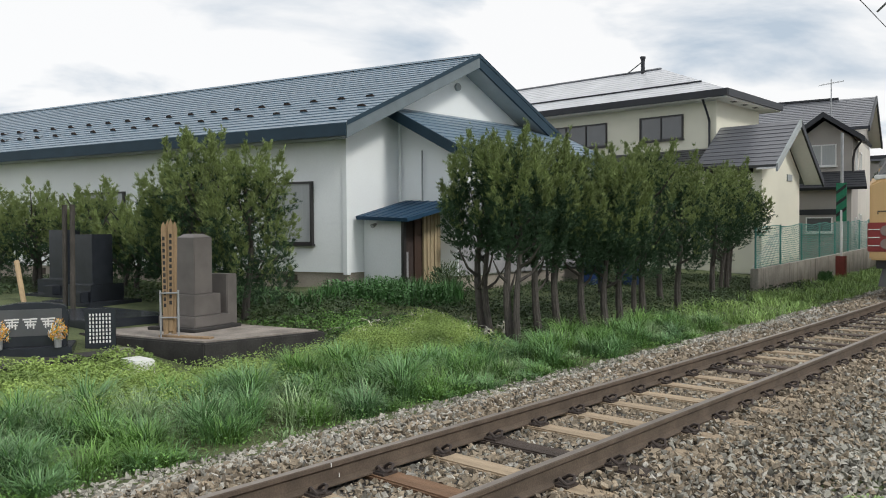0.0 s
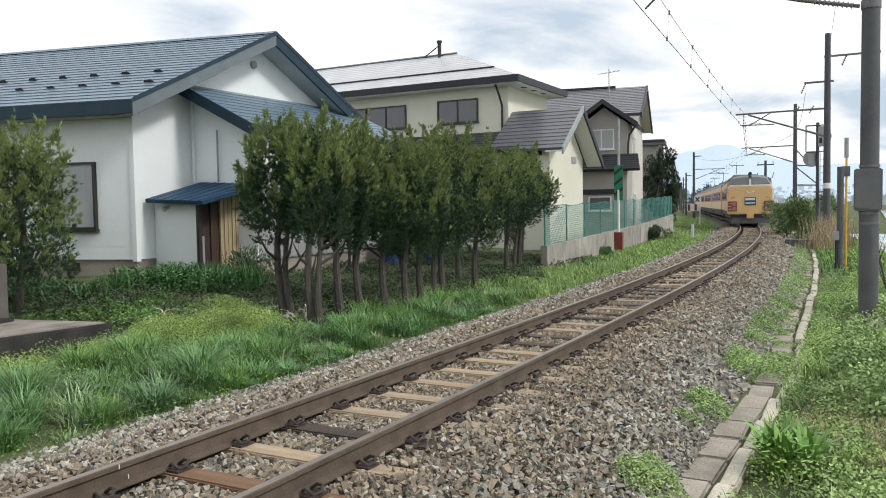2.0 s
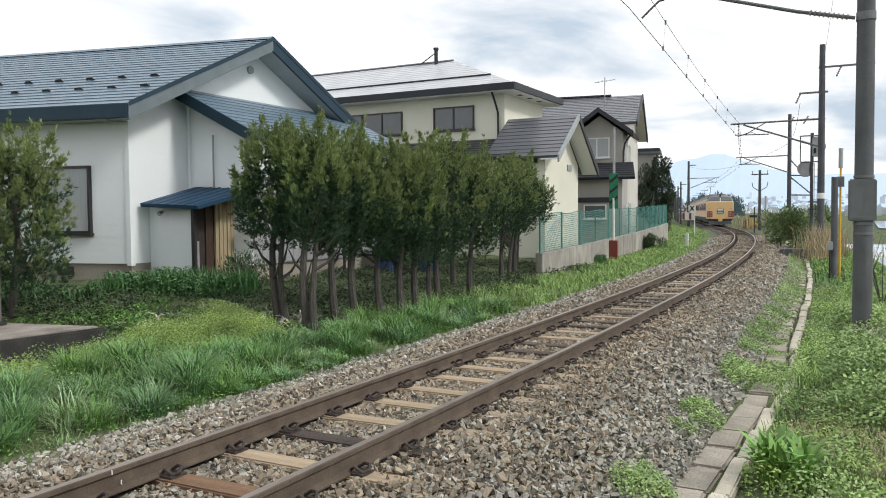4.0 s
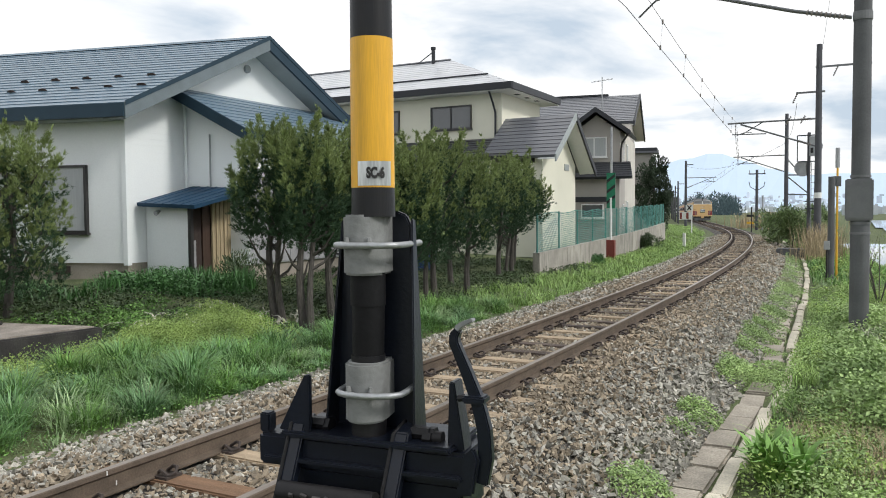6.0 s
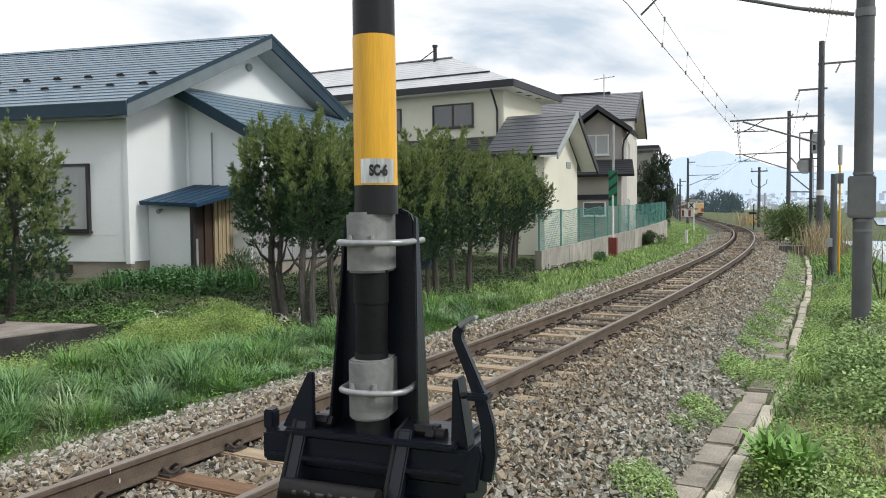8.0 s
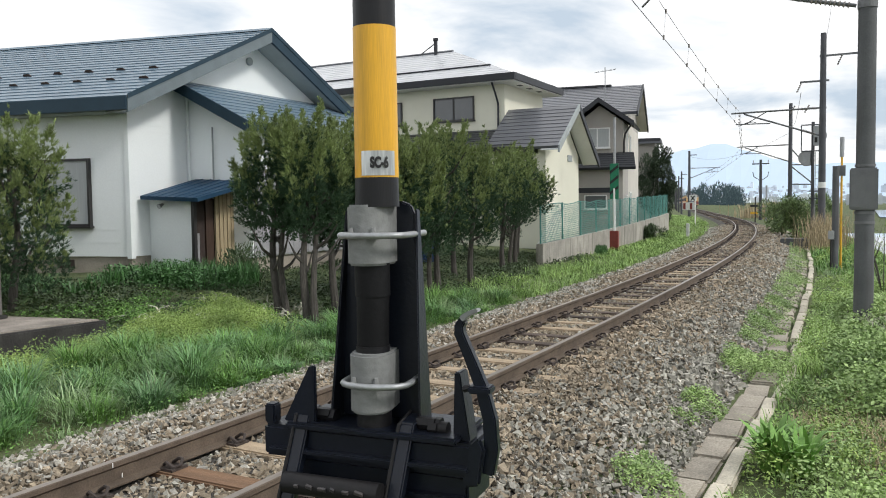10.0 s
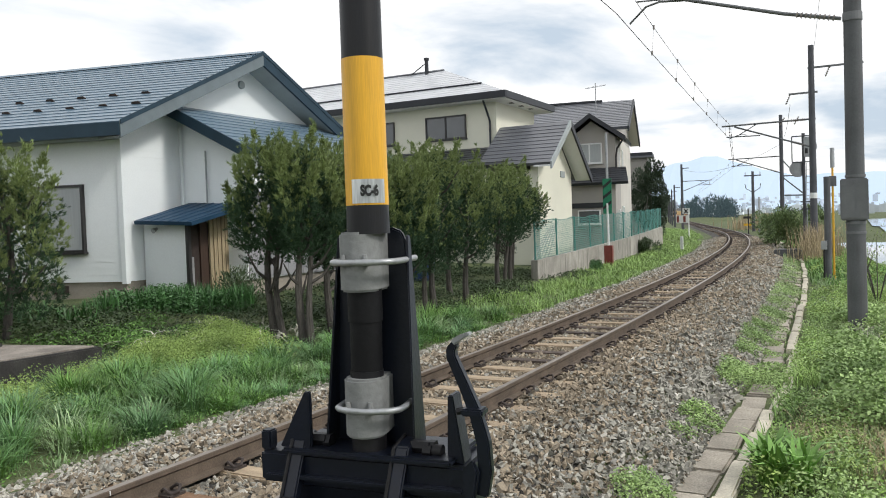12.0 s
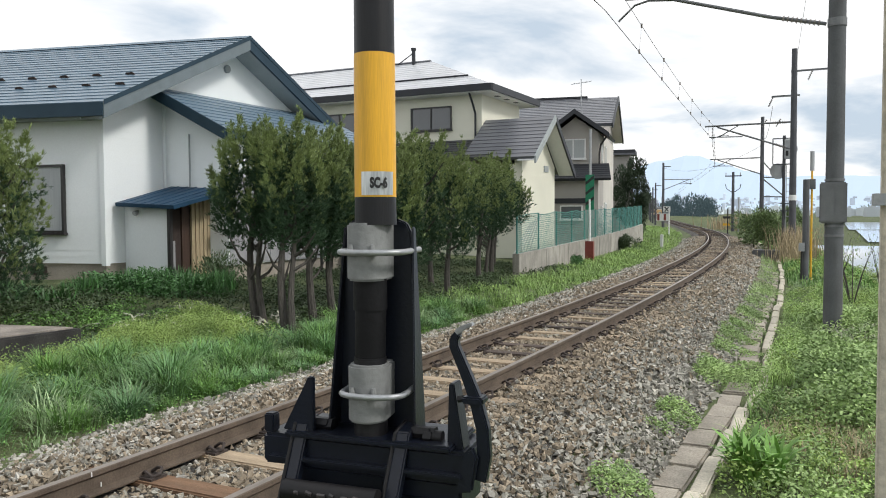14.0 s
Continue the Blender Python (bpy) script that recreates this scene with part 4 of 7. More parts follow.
        part("antenna_rod", Geo().cyl((x - 0.15, -6.25 + i * 0.12 + 0.28, 8.33 + i * 0.04), (x + 0.15, -6.25 + i * 0.12 - 0.28, 8.33 + i * 0.04), 0.009, n=4), "galv", an)
    return h


two_storey_house()
grey_house()


# ---- trees ----
def leaf_cloud(rng, centers, n, size, bottom=None):
    """Many small leaf blades round clump centres (x, y, z, r)."""
    cs = np.array(centers)
    w = cs[:, 3] ** 1.5
    idx = rng.choice(len(cs), n, p=w / w.sum())
    d = rng.normal(size=(n, 3))
    d /= np.linalg.norm(d, axis=1)[:, None]
    rad = cs[idx, 3] * (0.55 + 0.5 * rng.random(n) ** 0.7)
    p = cs[idx, :3] + d * rad[:, None] * np.array([1, 1, 1.5])
    way = rng.normal(size=(len(cs), 3)) * np.array([0.6, 0.6, 0.25]) + np.array([0, 0, 0.9])
    out = way[idx] + d * 0.45 + rng.normal(size=(n, 3)) * 0.25
    out /= np.linalg.norm(out, axis=1)[:, None]
    side = np.cross(out, rng.normal(size=(n, 3)))
    side /= np.linalg.norm(side, axis=1)[:, None]
    ln = size * (0.6 + 0.9 * rng.random(n))
    wd = ln * (0.07 + 0.09 * rng.random(n))
    a, b = p, p + out * ln[:, None]
    mid = p + out * (ln * 0.5)[:, None]
    v = np.stack([a, mid + side * wd[:, None], b, mid - side * wd[:, None]], 1).reshape(-1, 3)
    return v, p, idx


def quads_object(name, v, material, parent, label="", mask=None):
    n = len(v) // 4
    me = bpy.data.meshes.new(name)
    me.vertices.add(len(v)); me.vertices.foreach_set("co", v.astype(np.float32).ravel())
    me.loops.add(n * 4); me.loops.foreach_set("vertex_index", np.arange(n * 4, dtype=np.int32))
    me.polygons.add(n); me.polygons.foreach_set("loop_start", np.arange(0, n * 4, 4, dtype=np.int32))
    me.update(calc_edges=True)
    me.materials.append(M[material])
    ob = new(name, me)
    if parent:
        ob.parent = parent
    return tagged(ob, label)


def tufts(rng, base, way, length, per, spread):
    """Needle tufts: from each base point several thin needles fan out round its way."""
    n = len(base)
    b = np.repeat(base, per, 0) + rng.normal(size=(n * per, 3)) * (0.16 * np.repeat(length, per))[:, None]
    d = np.repeat(way, per, 0) + rng.normal(size=(n * per, 3)) * spread
    d /= np.linalg.norm(d, axis=1)[:, None]
    sd = np.cross(d, rng.normal(size=(n * per, 3)))
    sd /= np.linalg.norm(sd, axis=1)[:, None]
    ln = np.repeat(length, per) * rng.uniform(0.55, 1.25, n * per)
    wd = ln * rng.uniform(0.065, 0.11, n * per)
    return np.stack([b - sd * wd[:, None], b + sd * wd[:, None], b + d * ln[:, None]], 1).reshape(-1, 3)


def needles(name, v, material, parent, label=""):
    n = len(v) // 3
    me = bpy.data.meshes.new(name)
    me.vertices.add(len(v)); me.vertices.foreach_set("co", v.astype(np.float32).ravel())
    me.loops.add(n * 3); me.loops.foreach_set("vertex_index", np.arange(n * 3, dtype=np.int32))
    me.polygons.add(n); me.polygons.foreach_set("loop_start", np.arange(0, n * 3, 3, dtype=np.int32))
    me.update(calc_edges=True)
    me.materials.append(M[material])
    ob = new(name, me)
    ob.parent = parent
    return tagged(ob, label)


def conifer(seed, height, radius, stem, label, lean=0.0, stems=1, group="row of garden conifers", count=5000, size=0.062, bright=0.5):
    """An evergreen garden tree: bare stem, forked limbs, a crown of ragged clumps of needle tufts."""
    rng = np.random.default_rng(seed)
    rr = random.Random(seed)
    t = thing("conifer_tree", label, "tree", group=group)
    for s in range(stems):
        g = Geo()
        ox, oy = (0, 0) if s == 0 else (rr.uniform(-0.25, 0.25), rr.uniform(-0.25, 0.25))
        pts, rs = [], []
        for i in range(9):
            k = i / 8
            pts.append((ox * (1 - 0.3 * k) + lean * k * k + 0.05 * math.sin(k * 7 + seed + s), oy * (1 - 0.3 * k) + 0.05 * math.cos(k * 6 + seed), -0.25 + (height * 0.86 + 0.25) * k))
            rs.append(0.085 * (1 - 0.8 * k) * (1.25 if i == 0 else 1) / (1 + 0.25 * s))
        g.tube(pts, rs, 8)
        trunk = part("trunk", g, "bark", t, smooth=True)
        for j in range(7):
            k = 0.28 + 0.085 * j
            z = height * 0.86 * k
            a = rr.uniform(0, 6.28)
            L = radius * rr.uniform(0.5, 0.8)
            b0 = Vector(pts[min(8, int(k * 8) + 1)])
            b0.z = z
            part("limb", Geo().tube([b0, b0 + Vector((math.cos(a) * L * 0.5, math.sin(a) * L * 0.5, 0.28 * L)), b0 + Vector((math.cos(a) * L, math.sin(a) * L, 0.9 * L))], [0.035, 0.024, 0.008], 5), "bark", trunk)
    # boughs: clumps of sprays at the ends of limbs, each a small ragged dome that reaches up and out
    clumps = []
    rows = 7
    for i in range(rows):
        k = (i + 0.5) / rows
        zc = stem + 0.12 + (height - stem - 0.25) * k
        ring = radius * (0.55 + 0.45 * math.sin(math.pi * min(1, k * 0.95 + 0.12)) if k < 0.6 else 0.98 - 0.75 * (k - 0.6) / 0.4)
        m = 7 if k < 0.75 else 5
        for q in range(m):
            a = q * 2 * math.pi / m + i * 1.9 + rr.uniform(-0.35, 0.35)
            r0 = ring * rr.uniform(0.45, 0.98)
            clumps.append((math.cos(a) * r0, math.sin(a) * r0, zc + rr.uniform(-0.2, 0.2), radius * rr.uniform(0.17, 0.30), rr.uniform(0.45, 0.8) * (1.2 if k > 0.6 else 1.0), a, r0 / radius))
    for q in range(16):
        a, r0 = rr.uniform(0, 6.28), radius * math.sqrt(rr.random()) * 0.85
        clumps.append((math.cos(a) * r0, math.sin(a) * r0, height - 0.42 - 0.55 * (r0 / radius) ** 2 - rr.uniform(0.0, 0.2), radius * rr.uniform(0.07, 0.12), rr.uniform(0.4, 0.75), a, 0.2))
    base, way, lite = [], [], []
    weight = np.array([c[3] * c[4] for c in clumps])
    picks = rng.choice(len(clumps), count, p=weight / weight.sum())
    for q, (cx, cy, cz, w, hh, a, far) in enumerate(clumps):
        n = int((picks == q).sum())
        k = rng.random(n)
        env = w * np.minimum(1, (k + 0.2) / 0.4) ** 0.6 * np.maximum(0.05, 1 - np.maximum(0, k - 0.25) / 0.75) ** 0.95
        b = rng.uniform(0, 2 * np.pi, n)
        rad = env * np.sqrt(rng.uniform(0.3, 1.0, n)) * (1 + 0.3 * np.sin(b * 4 + k * 9 + q))
        z = cz + hh * (k - 0.4)
        x = lean * (z / height) ** 2 + cx + math.cos(a) * 0.3 * hh * (k - 0.4) + np.cos(b) * rad
        y = cy + math.sin(a) * 0.3 * hh * (k - 0.4) + np.sin(b) * rad
        base.append(np.stack([x, y, z], 1))
        o = np.stack([np.cos(b) * 0.7 + math.cos(a) * 0.5 * far, np.sin(b) * 0.7 + math.sin(a) * 0.5 * far, 0.35 + 1.1 * k], 1)
        way.append(o / np.linalg.norm(o, axis=1)[:, None])
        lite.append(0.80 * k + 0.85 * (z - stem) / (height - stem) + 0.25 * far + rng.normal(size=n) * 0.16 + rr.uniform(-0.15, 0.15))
    base, way, lite = np.concatenate(base), np.concatenate(way), np.concatenate(lite)
    # loose sprigs that break the outline
    m = rng.choice(len(base), count // 9)
    base = np.concatenate([base, base[m] + way[m] * rng.uniform(0.04, 0.16, len(m))[:, None]])
    way, lite = np.concatenate([way, way[m]]), np.concatenate([lite, lite[m] + 0.15])
    ln = size * rng.uniform(0.7, 1.3, len(base))
    # upper, outer tufts take the tip colour, which paints in top light too
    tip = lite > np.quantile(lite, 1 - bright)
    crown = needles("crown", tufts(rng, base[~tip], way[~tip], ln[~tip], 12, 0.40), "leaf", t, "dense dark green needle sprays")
    needles("new_growth", tufts(rng, base[tip], way[tip], ln[tip], 13, 0.33), "leaf_tip", crown, "yellow-green shoot tips with the light on top painted in")
    return t


def plant_row():
    spots = [(-8.85, 10.64, 3.3, 0.78, 2), (-8.11, 10.48, 3.3, 0.64, 2), (-8.2, 11.41, 3.25, 0.7, 1), (-8.16, 11.96, 3.35, 0.72, 1), (-8.0, 12.59, 3.2, 0.72, 1), (-7.75, 12.95, 3.15, 0.66, 1), (-7.8, 13.6, 3.1, 0.72, 1),
             (-8.2, 15.27, 3.7, 0.88, 2), (-9.3, 18.2, 3.7, 0.95, 1), (-8.24, 16.98, 3.3, 0.9, 1), (-9.0, 20.6, 3.35, 1.0, 1), (-9.44, 22.6, 3.4, 1.2, 2), (-10.2, 24.6, 3.4, 1.2, 1)]
    stems = (1.45, 1.4, 1.35, 1.25, 1.15, 1.1, 1.05, 0.95, 0.9, 0.95, 1.3, 1.4, 1.4)
    for i, (x, y, hgt, rad, st) in enumerate(spots):
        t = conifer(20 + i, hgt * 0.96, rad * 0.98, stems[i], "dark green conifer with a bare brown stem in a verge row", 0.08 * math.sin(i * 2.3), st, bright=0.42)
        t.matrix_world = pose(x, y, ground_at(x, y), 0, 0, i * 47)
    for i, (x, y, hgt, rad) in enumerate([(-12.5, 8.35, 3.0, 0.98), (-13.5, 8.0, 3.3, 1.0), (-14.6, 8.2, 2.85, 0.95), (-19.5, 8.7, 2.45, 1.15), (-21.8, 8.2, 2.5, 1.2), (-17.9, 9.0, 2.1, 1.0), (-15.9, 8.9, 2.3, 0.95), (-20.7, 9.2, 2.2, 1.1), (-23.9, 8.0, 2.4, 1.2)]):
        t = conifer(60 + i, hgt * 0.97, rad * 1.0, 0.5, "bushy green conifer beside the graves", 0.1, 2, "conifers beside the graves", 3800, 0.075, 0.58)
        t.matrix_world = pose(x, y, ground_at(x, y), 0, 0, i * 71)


plant_row()


def broadleaf(x, y, height, radius, seed, label, leaves=5000, size=0.25, mname="leaf_far"):
    rng = np.random.default_rng(seed)
    rr = random.Random(seed)
    t = thing("tree", label, "tree", pose(x, y, ground_at(x, y)))
    g = Geo().tube([(0, 0, -0.2), (0.05, 0, height * 0.3), (0, 0.05, height * 0.75)], [0.16, 0.12, 0.03], 7)
    part("trunk", g, "bark", t, smooth=True)
    cen = []
    for i in range(40):
        a, r, k = rr.uniform(0, 6.28), radius * math.sqrt(rr.random()), rr.random()
        z = height * (0.25 + 0.7 * k)
        e = math.sin(math.pi * (0.15 + 0.75 * k)) ** 0.6
        cen.append((math.cos(a) * r * e, math.sin(a) * r * e, z, radius * rr.uniform(0.18, 0.36)))
    v, p, idx = leaf_cloud(rng, cen, leaves, size)
    quads_object("crown", v, mname, t)
    return t


broadleaf(-13.75, 60, 5.6, 1.35, 5, "dark dense evergreen tree beyond the grey house", 15000, 0.2)
broadleaf(-12.0, 54.5, 1.9, 0.45, 6, "small reddish shrub at the end of the fence", 1800, 0.12)


def far_shed():
    t = thing("shed", "small grey building with a flat dark roof", "house", pose(-15.7, 62, -0.2, 0, 0, 10))
    part("wall", Geo().box(-1.6, -1.2, -0.1, 1.35, 1.2, 6.3), "grey_wall", t)
    part("roof", Geo().box(-1.8, -1.5, 6.3, 1.75, 1.5, 6.62), "roof_dark", t, "flat dark grey roof", bevel=0.03)
    part("gutter", Geo().box(-1.85, -1.56, 6.22, 1.8, -1.5, 6.36), "roof_grey", t)


far_shed()


# ---- retaining wall and net fence ----
def make_fence():
    y0, y1, u = 23.0, 53.6, -4.66
    n = 10
    w = tagged(new("retaining_wall"), "stained concrete retaining wall along the line", "wall", kind="structure")
    for i in range(n):
        a, b = y0 + (y1 - y0) * i / n, y0 + (y1 - y0) * (i + 1) / n - 0.012
        g = Geo()
        za, zb = 0.38 + 0.5 * i / n, 0.38 + 0.5 * (i + 1) / n
        p, q = along(u, a), along(u, b)
        p2, q2 = along(u - 0.22, a), along(u - 0.22, b)
        g.add([(p.x, p.y, -0.6), (q.x, q.y, -0.6), (q2.x, q2.y, -0.6), (p2.x, p2.y, -0.6), (p.x, p.y, za), (q.x, q.y, zb), (q2.x, q2.y, zb), (p2.x, p2.y, za)],
              [(3, 2, 1, 0), (4, 5, 6, 7), (0, 1, 5, 4), (1, 2, 6, 5), (2, 3, 7, 6), (3, 0, 4, 7)])
        part("wall_section", g, "concrete", w, bevel=0.012)
    f = thing("net_fence", "green net fence on thin posts above the wall", "fence")
    posts = 14
    for i in range(posts):
        y = y0 + 0.1 + (y1 - y0 - 0.2) * i / (posts - 1)
        zt = 0.38 + 0.5 * (y - y0) / (y1 - y0)
        p = along(u - 0.11, y)
        part("post", Geo().cyl((p.x, p.y, zt - 0.05), (p.x, p.y, zt + 1.22), 0.028, n=7), "net", f)
    # the net: crossing cords
    g = Geo()
    rr = random.Random(2)
    k = 0
    y = y0 + 0.1
    sag = lambda yy: 0.03 * math.sin(yy * 2.1) + 0.02 * math.sin(yy * 5.3)
    step = 0.07
    rows = 17
    def pt(yy, r):
        zt = 0.38 + 0.5 * (yy - y0) / (y1 - y0)
        p = along(u - 0.10 + 0.02 * math.sin(yy * 3 + r), yy)
        return Vector((p.x, p.y, zt + 0.02 + (1.16 + sag(yy)) * r / rows))
    def cord(a, b, wd=0.0035):
        d = (b - a)
        s = Vector((0, 0, 1)) if abs(d.z) < d.length * 0.7 else Vector((0, 1, 0))
        g.add([a - s * wd, b - s * wd, b + s * wd, a + s * wd], [(0, 1, 2, 3)])
    while y < y1 - 0.2:
        for r in range(rows + 1):
            cord(pt(y, r), pt(y + step * 3, r), 0.007)
        for q in range(3):
            cord(pt(y + q * step, 0), pt(y + q * step, rows), 0.008)
        y += step * 3
    part("net", g, "net", f, "faded green plastic net")["kind"] = "stuff"
    part("top_rope", Geo().tube([pt(y0 + 0.1 + i * 0.6, rows) for i in range(51)], 0.012, 5), "net", f)


make_fence()


# ---- line-side posts, poles and wires ----
def marker_post():
    t = thing("marker_post", "white and red post with a green striped board", "post", pose(-8.55, 30.2, -0.25))
    part("red_base", Geo().box(-0.16, -0.1, -0.2, 0.16, 0.1, 0.78), "red_paint", t, "red painted base", bevel=0.01)
    part("post", Geo().cyl((0, 0, 0.78), (0, 0, 2.4), 0.045, n=10), "white", t)
    b = part("board", Geo().box(-0.17, -0.02, 2.0, 0.17, 0.02, 3.35), "green_paint", t, "green board with dark slanted stripes", bevel=0.005)
    for z in (2.15, 2.55, 2.95):
        b2 = Geo().add([(-0.165, -0.025, z), (0.165, -0.025, z + 0.25), (0.165, -0.025, z + 0.37), (-0.165, -0.025, z + 0.12), (-0.165, -0.021, z), (0.165, -0.021, z + 0.25), (0.165, -0.021, z + 0.37), (-0.165, -0.021, z + 0.12)],
                       [(0, 1, 2, 3), (4, 7, 6, 5), (0, 4, 5, 1), (2, 6, 7, 3)])
        part("stripe", b2, "ink", b)
    part("pipe", Geo().cyl((0.0, 0.05, 2.3), (0.0, 0.05, 5.1), 0.05, n=8), "galv", t)
    return t


marker_post()


def insulator(g, p0, p1, r=0.05, n=8):
    p0, p1 = Vector(p0), Vector(p1)
    for i in range(n):
        a = p0.lerp(p1, (i + 0.15) / n)
        b = p0.lerp(p1, (i + 0.6) / n)
        g.cyl(a, b, r, r * 0.55, 9)
    g.cyl(p0, p1, r * 0.35, n=6)


def bracket(t, reach, base):
    """Cantilever over the track: reach is the wire's offset from the mast, base the mast's foot height."""
    sg, d = (1 if reach > 0 else -1), abs(reach)
    pt = lambda u, z: (sg * u, 0, z - base)
    top = part("top_bar", Geo().tube([pt(-0.15, 5.74), pt(d + 0.35, 5.72)], 0.04, 8), "steel_grey", t, smooth=True)
    gi = Geo()
    insulator(gi, pt(0.3, 5.74), pt(0.9, 5.735), 0.075)
    part("insulator", gi, "insulator", top)
    dg = part("diagonal", Geo().tube([pt(0.1, 4.5), pt(d - 0.22, 5.66)], 0.038, 8), "steel_grey", t, smooth=True)
    gi = Geo()
    insulator(gi, pt(0.3, 4.58), pt(0.85, 4.78), 0.075)
    part("insulator", gi, "insulator", dg)
    part("register_tube", Geo().tube([pt(d + 0.15, 5.20), pt(d - 1.35, 5.17)], 0.026, 6), "steel_grey", dg)
    part("cross_stay", Geo().tube([pt(d - 0.3, 5.2), pt(d - 1.25, 5.74)], 0.022, 6), "steel_grey", dg)
    part("steady_arm", Geo().tube([pt(d, 5.12), pt(d - 0.35, 5.26), pt(d - 0.62, 5.28), pt(d - 0.75, 5.23)], 0.016, 6), "steel_grey", dg)
    part("hanger", Geo().tube([pt(d, 5.74), pt(d, 5.1)], 0.010, 5), "steel_grey", dg)
    for z in (5.62, 5.45, 5.3):
        part("hanger_disc", Geo().cyl(pt(d, z), pt(d, z - 0.05), 0.035, n=8), "insulator", dg)


def make_poles():
    big = thing("catenary_mast", "thick grey concrete mast with a steel box in the verge", "mast", pose(-0.02, 14.5, -0.45), "catenary masts")
    part("mast", Geo().cyl((0, 0, -0.4), (0, 0, 8.5), 0.148, 0.122, 28), "pole_concrete", big, smooth=True)
    bx = part("steel_box", Geo().box(-0.22, -0.17, 1.88, 0.185, 0.18, 2.55), "steel_grey", big, "grey steel box strapped to the mast", bevel=0.02)
    part("cover", Geo().box(-0.20, -0.185, 1.92, 0.0, -0.168, 2.5), "steel_grey", bx, bevel=0.006)
    for z in (1.82, 2.57, 1.66):
        part("strap", Geo().cyl((0, 0, z), (0, 0, z + 0.04), 0.152, n=24), "steel_grey", big)
    zc = 5.15
    br = part("bracket_tube", Geo().tube([(-0.16, 0, zc - 0.02), (-1.0, -0.1, zc + 0.16), (-2.9, -0.2, zc + 0.72)], 0.03, 8), "steel_grey", big, smooth=True)
    gi = Geo()
    insulator(gi, (-0.25, 0, zc), (-0.85, -0.08, zc + 0.13), 0.055, 9)
    part("insulator", gi, "insulator", br)
    part("registration_arm", Geo().tube([(-2.6, -0.15, zc + 0.62), (-3.0, -0.15, zc + 0.66), (-3.25, -0.1, zc + 0.62), (-3.58, 0.05, zc + 0.40)], 0.018, 6), "steel_grey", br)
    part("strut", Geo().tube([(-2.75, -0.15, zc + 0.68), (-3.4, -0.15, zc + 0.72)], 0.014, 6), "steel_grey", br)
    part("band", Geo().cyl((0, 0, zc - 0.08), (0, 0, zc + 0.05), 0.145, n=20), "steel_grey", big)
    # dark masts along the line
    p1 = thing("catenary_mast", "dark slender mast with small side arms and a bracket", "mast", pose(-1.80, 40.0, -0.4), "catenary masts")
    part("pole", Geo().cyl((0, 0, -0.4), (0, 0, 9.45), 0.17, 0.12, 14), "pole_dark", p1, smooth=True)
    for z, a, b in ((8.4, -0.15, 2.1), (7.3, -0.95, 0.25)):
        arm = part("cross_arm", Geo().box(a, -0.04, z, b, 0.04, z + 0.08), "steel_grey", p1)
        for xx in ((0.75, 1.95) if b > 1 else (-0.9,)):
            gi = Geo()
            insulator(gi, (xx, 0, z), (xx - 0.18, 0, z - 0.42), 0.055, 5)
            part("insulator", gi, "insulator", arm)
    part("white_band", Geo().cyl((0, 0, 2.55), (0, 0, 2.8), 0.164, n=14), "white", p1)
    bracket(p1, -3.55, -0.4)
    for xx in (-1.15, -0.55):
        gi = Geo()
        insulator(gi, (xx, 0, 6.3), (xx - 0.2, 0, 5.95), 0.05, 5)
        part("insulator", gi, "insulator", p1)
    p2 = thing("catenary_mast", "dark mast with a bracket and a braced side frame", "mast", pose(-5.08, 65.0, -0.4), "catenary masts")
    part("pole", Geo().cyl((0, 0, -0.4), (0, 0, 9.2), 0.17, 0.125, 14), "pole_dark", p2, smooth=True)
    part("white_band", Geo().cyl((0, 0, 2.0), (0, 0, 2.25), 0.166, n=14), "white", p2)
    bracket(p2, -3.42, -0.4)
    part("side_post", Geo().cyl((1.5, 0, -0.3), (1.5, 0, 4.75), 0.08, n=8), "steel_grey", p2)
    for a, b in (((0, 0, 4.65), (1.5, 0, 4.62)), ((0, 0, 3.2), (1.5, 0, 3.16)), ((0, 0, 5.9), (1.0, 0, 4.7)), ((0, 0, 4.6), (1.5, 0, 3.25))):
        part("brace", Geo().cyl(a, b, 0.055, n=6), "steel_grey", p2)
    p3 = thing("catenary_mast", "far dark mast beside the curve", "mast", pose(-19.46, 102.0, -0.6), "catenary masts")
    part("pole", Geo().cyl((0, 0, -0.4), (0, 0, 8.45), 0.19, 0.13, 10), "pole_dark", p3)
    part("cross_arm", Geo().box(-0.1, -0.05, 7.9, 0.9, 0.05, 8.0), "pole_dark", p3)
    bracket(p3, 3.3, -0.6)
    # far poles
    for x, y, zt in ((-26.0, 130, 6.4), (-30.5, 150, 6.3), (-36.0, 175, 6.1), (-44.0, 212, 6.0)):
        t = thing("utility_pole", "far thin dark pole beside the curve", "pole", pose(x, y, -0.5), "far poles")
        part("pole", Geo().cyl((0, 0, -0.4), (0, 0, zt + 0.5), 0.17, 0.12, 8), "pole_dark", t)
        part("cross_arm", Geo().box(-0.1, -0.05, zt, 0.9, 0.05, zt + 0.1), "pole_dark", t)
    t = thing("utility_pole", "dark pole with a forked cross arm beyond the line", "pole", pose(-10.1, 92, -0.8), "far poles")
    part("pole", Geo().cyl((0, 0, -0.4), (0, 0, 6.8), 0.19, 0.13, 10), "pole_dark", t)
    arm = part("cross_arm", Geo().box(-0.85, -0.05, 6.3, 0.85, 0.05, 6.42), "pole_dark", t)
    for sx in (-1, 1):
        part("brace", Geo().tube([(0.1 * sx, 0, 4.6), (0.7 * sx, 0, 5.0), (0.8 * sx, 0, 5.5)], 0.04, 5), "pole_dark", t)
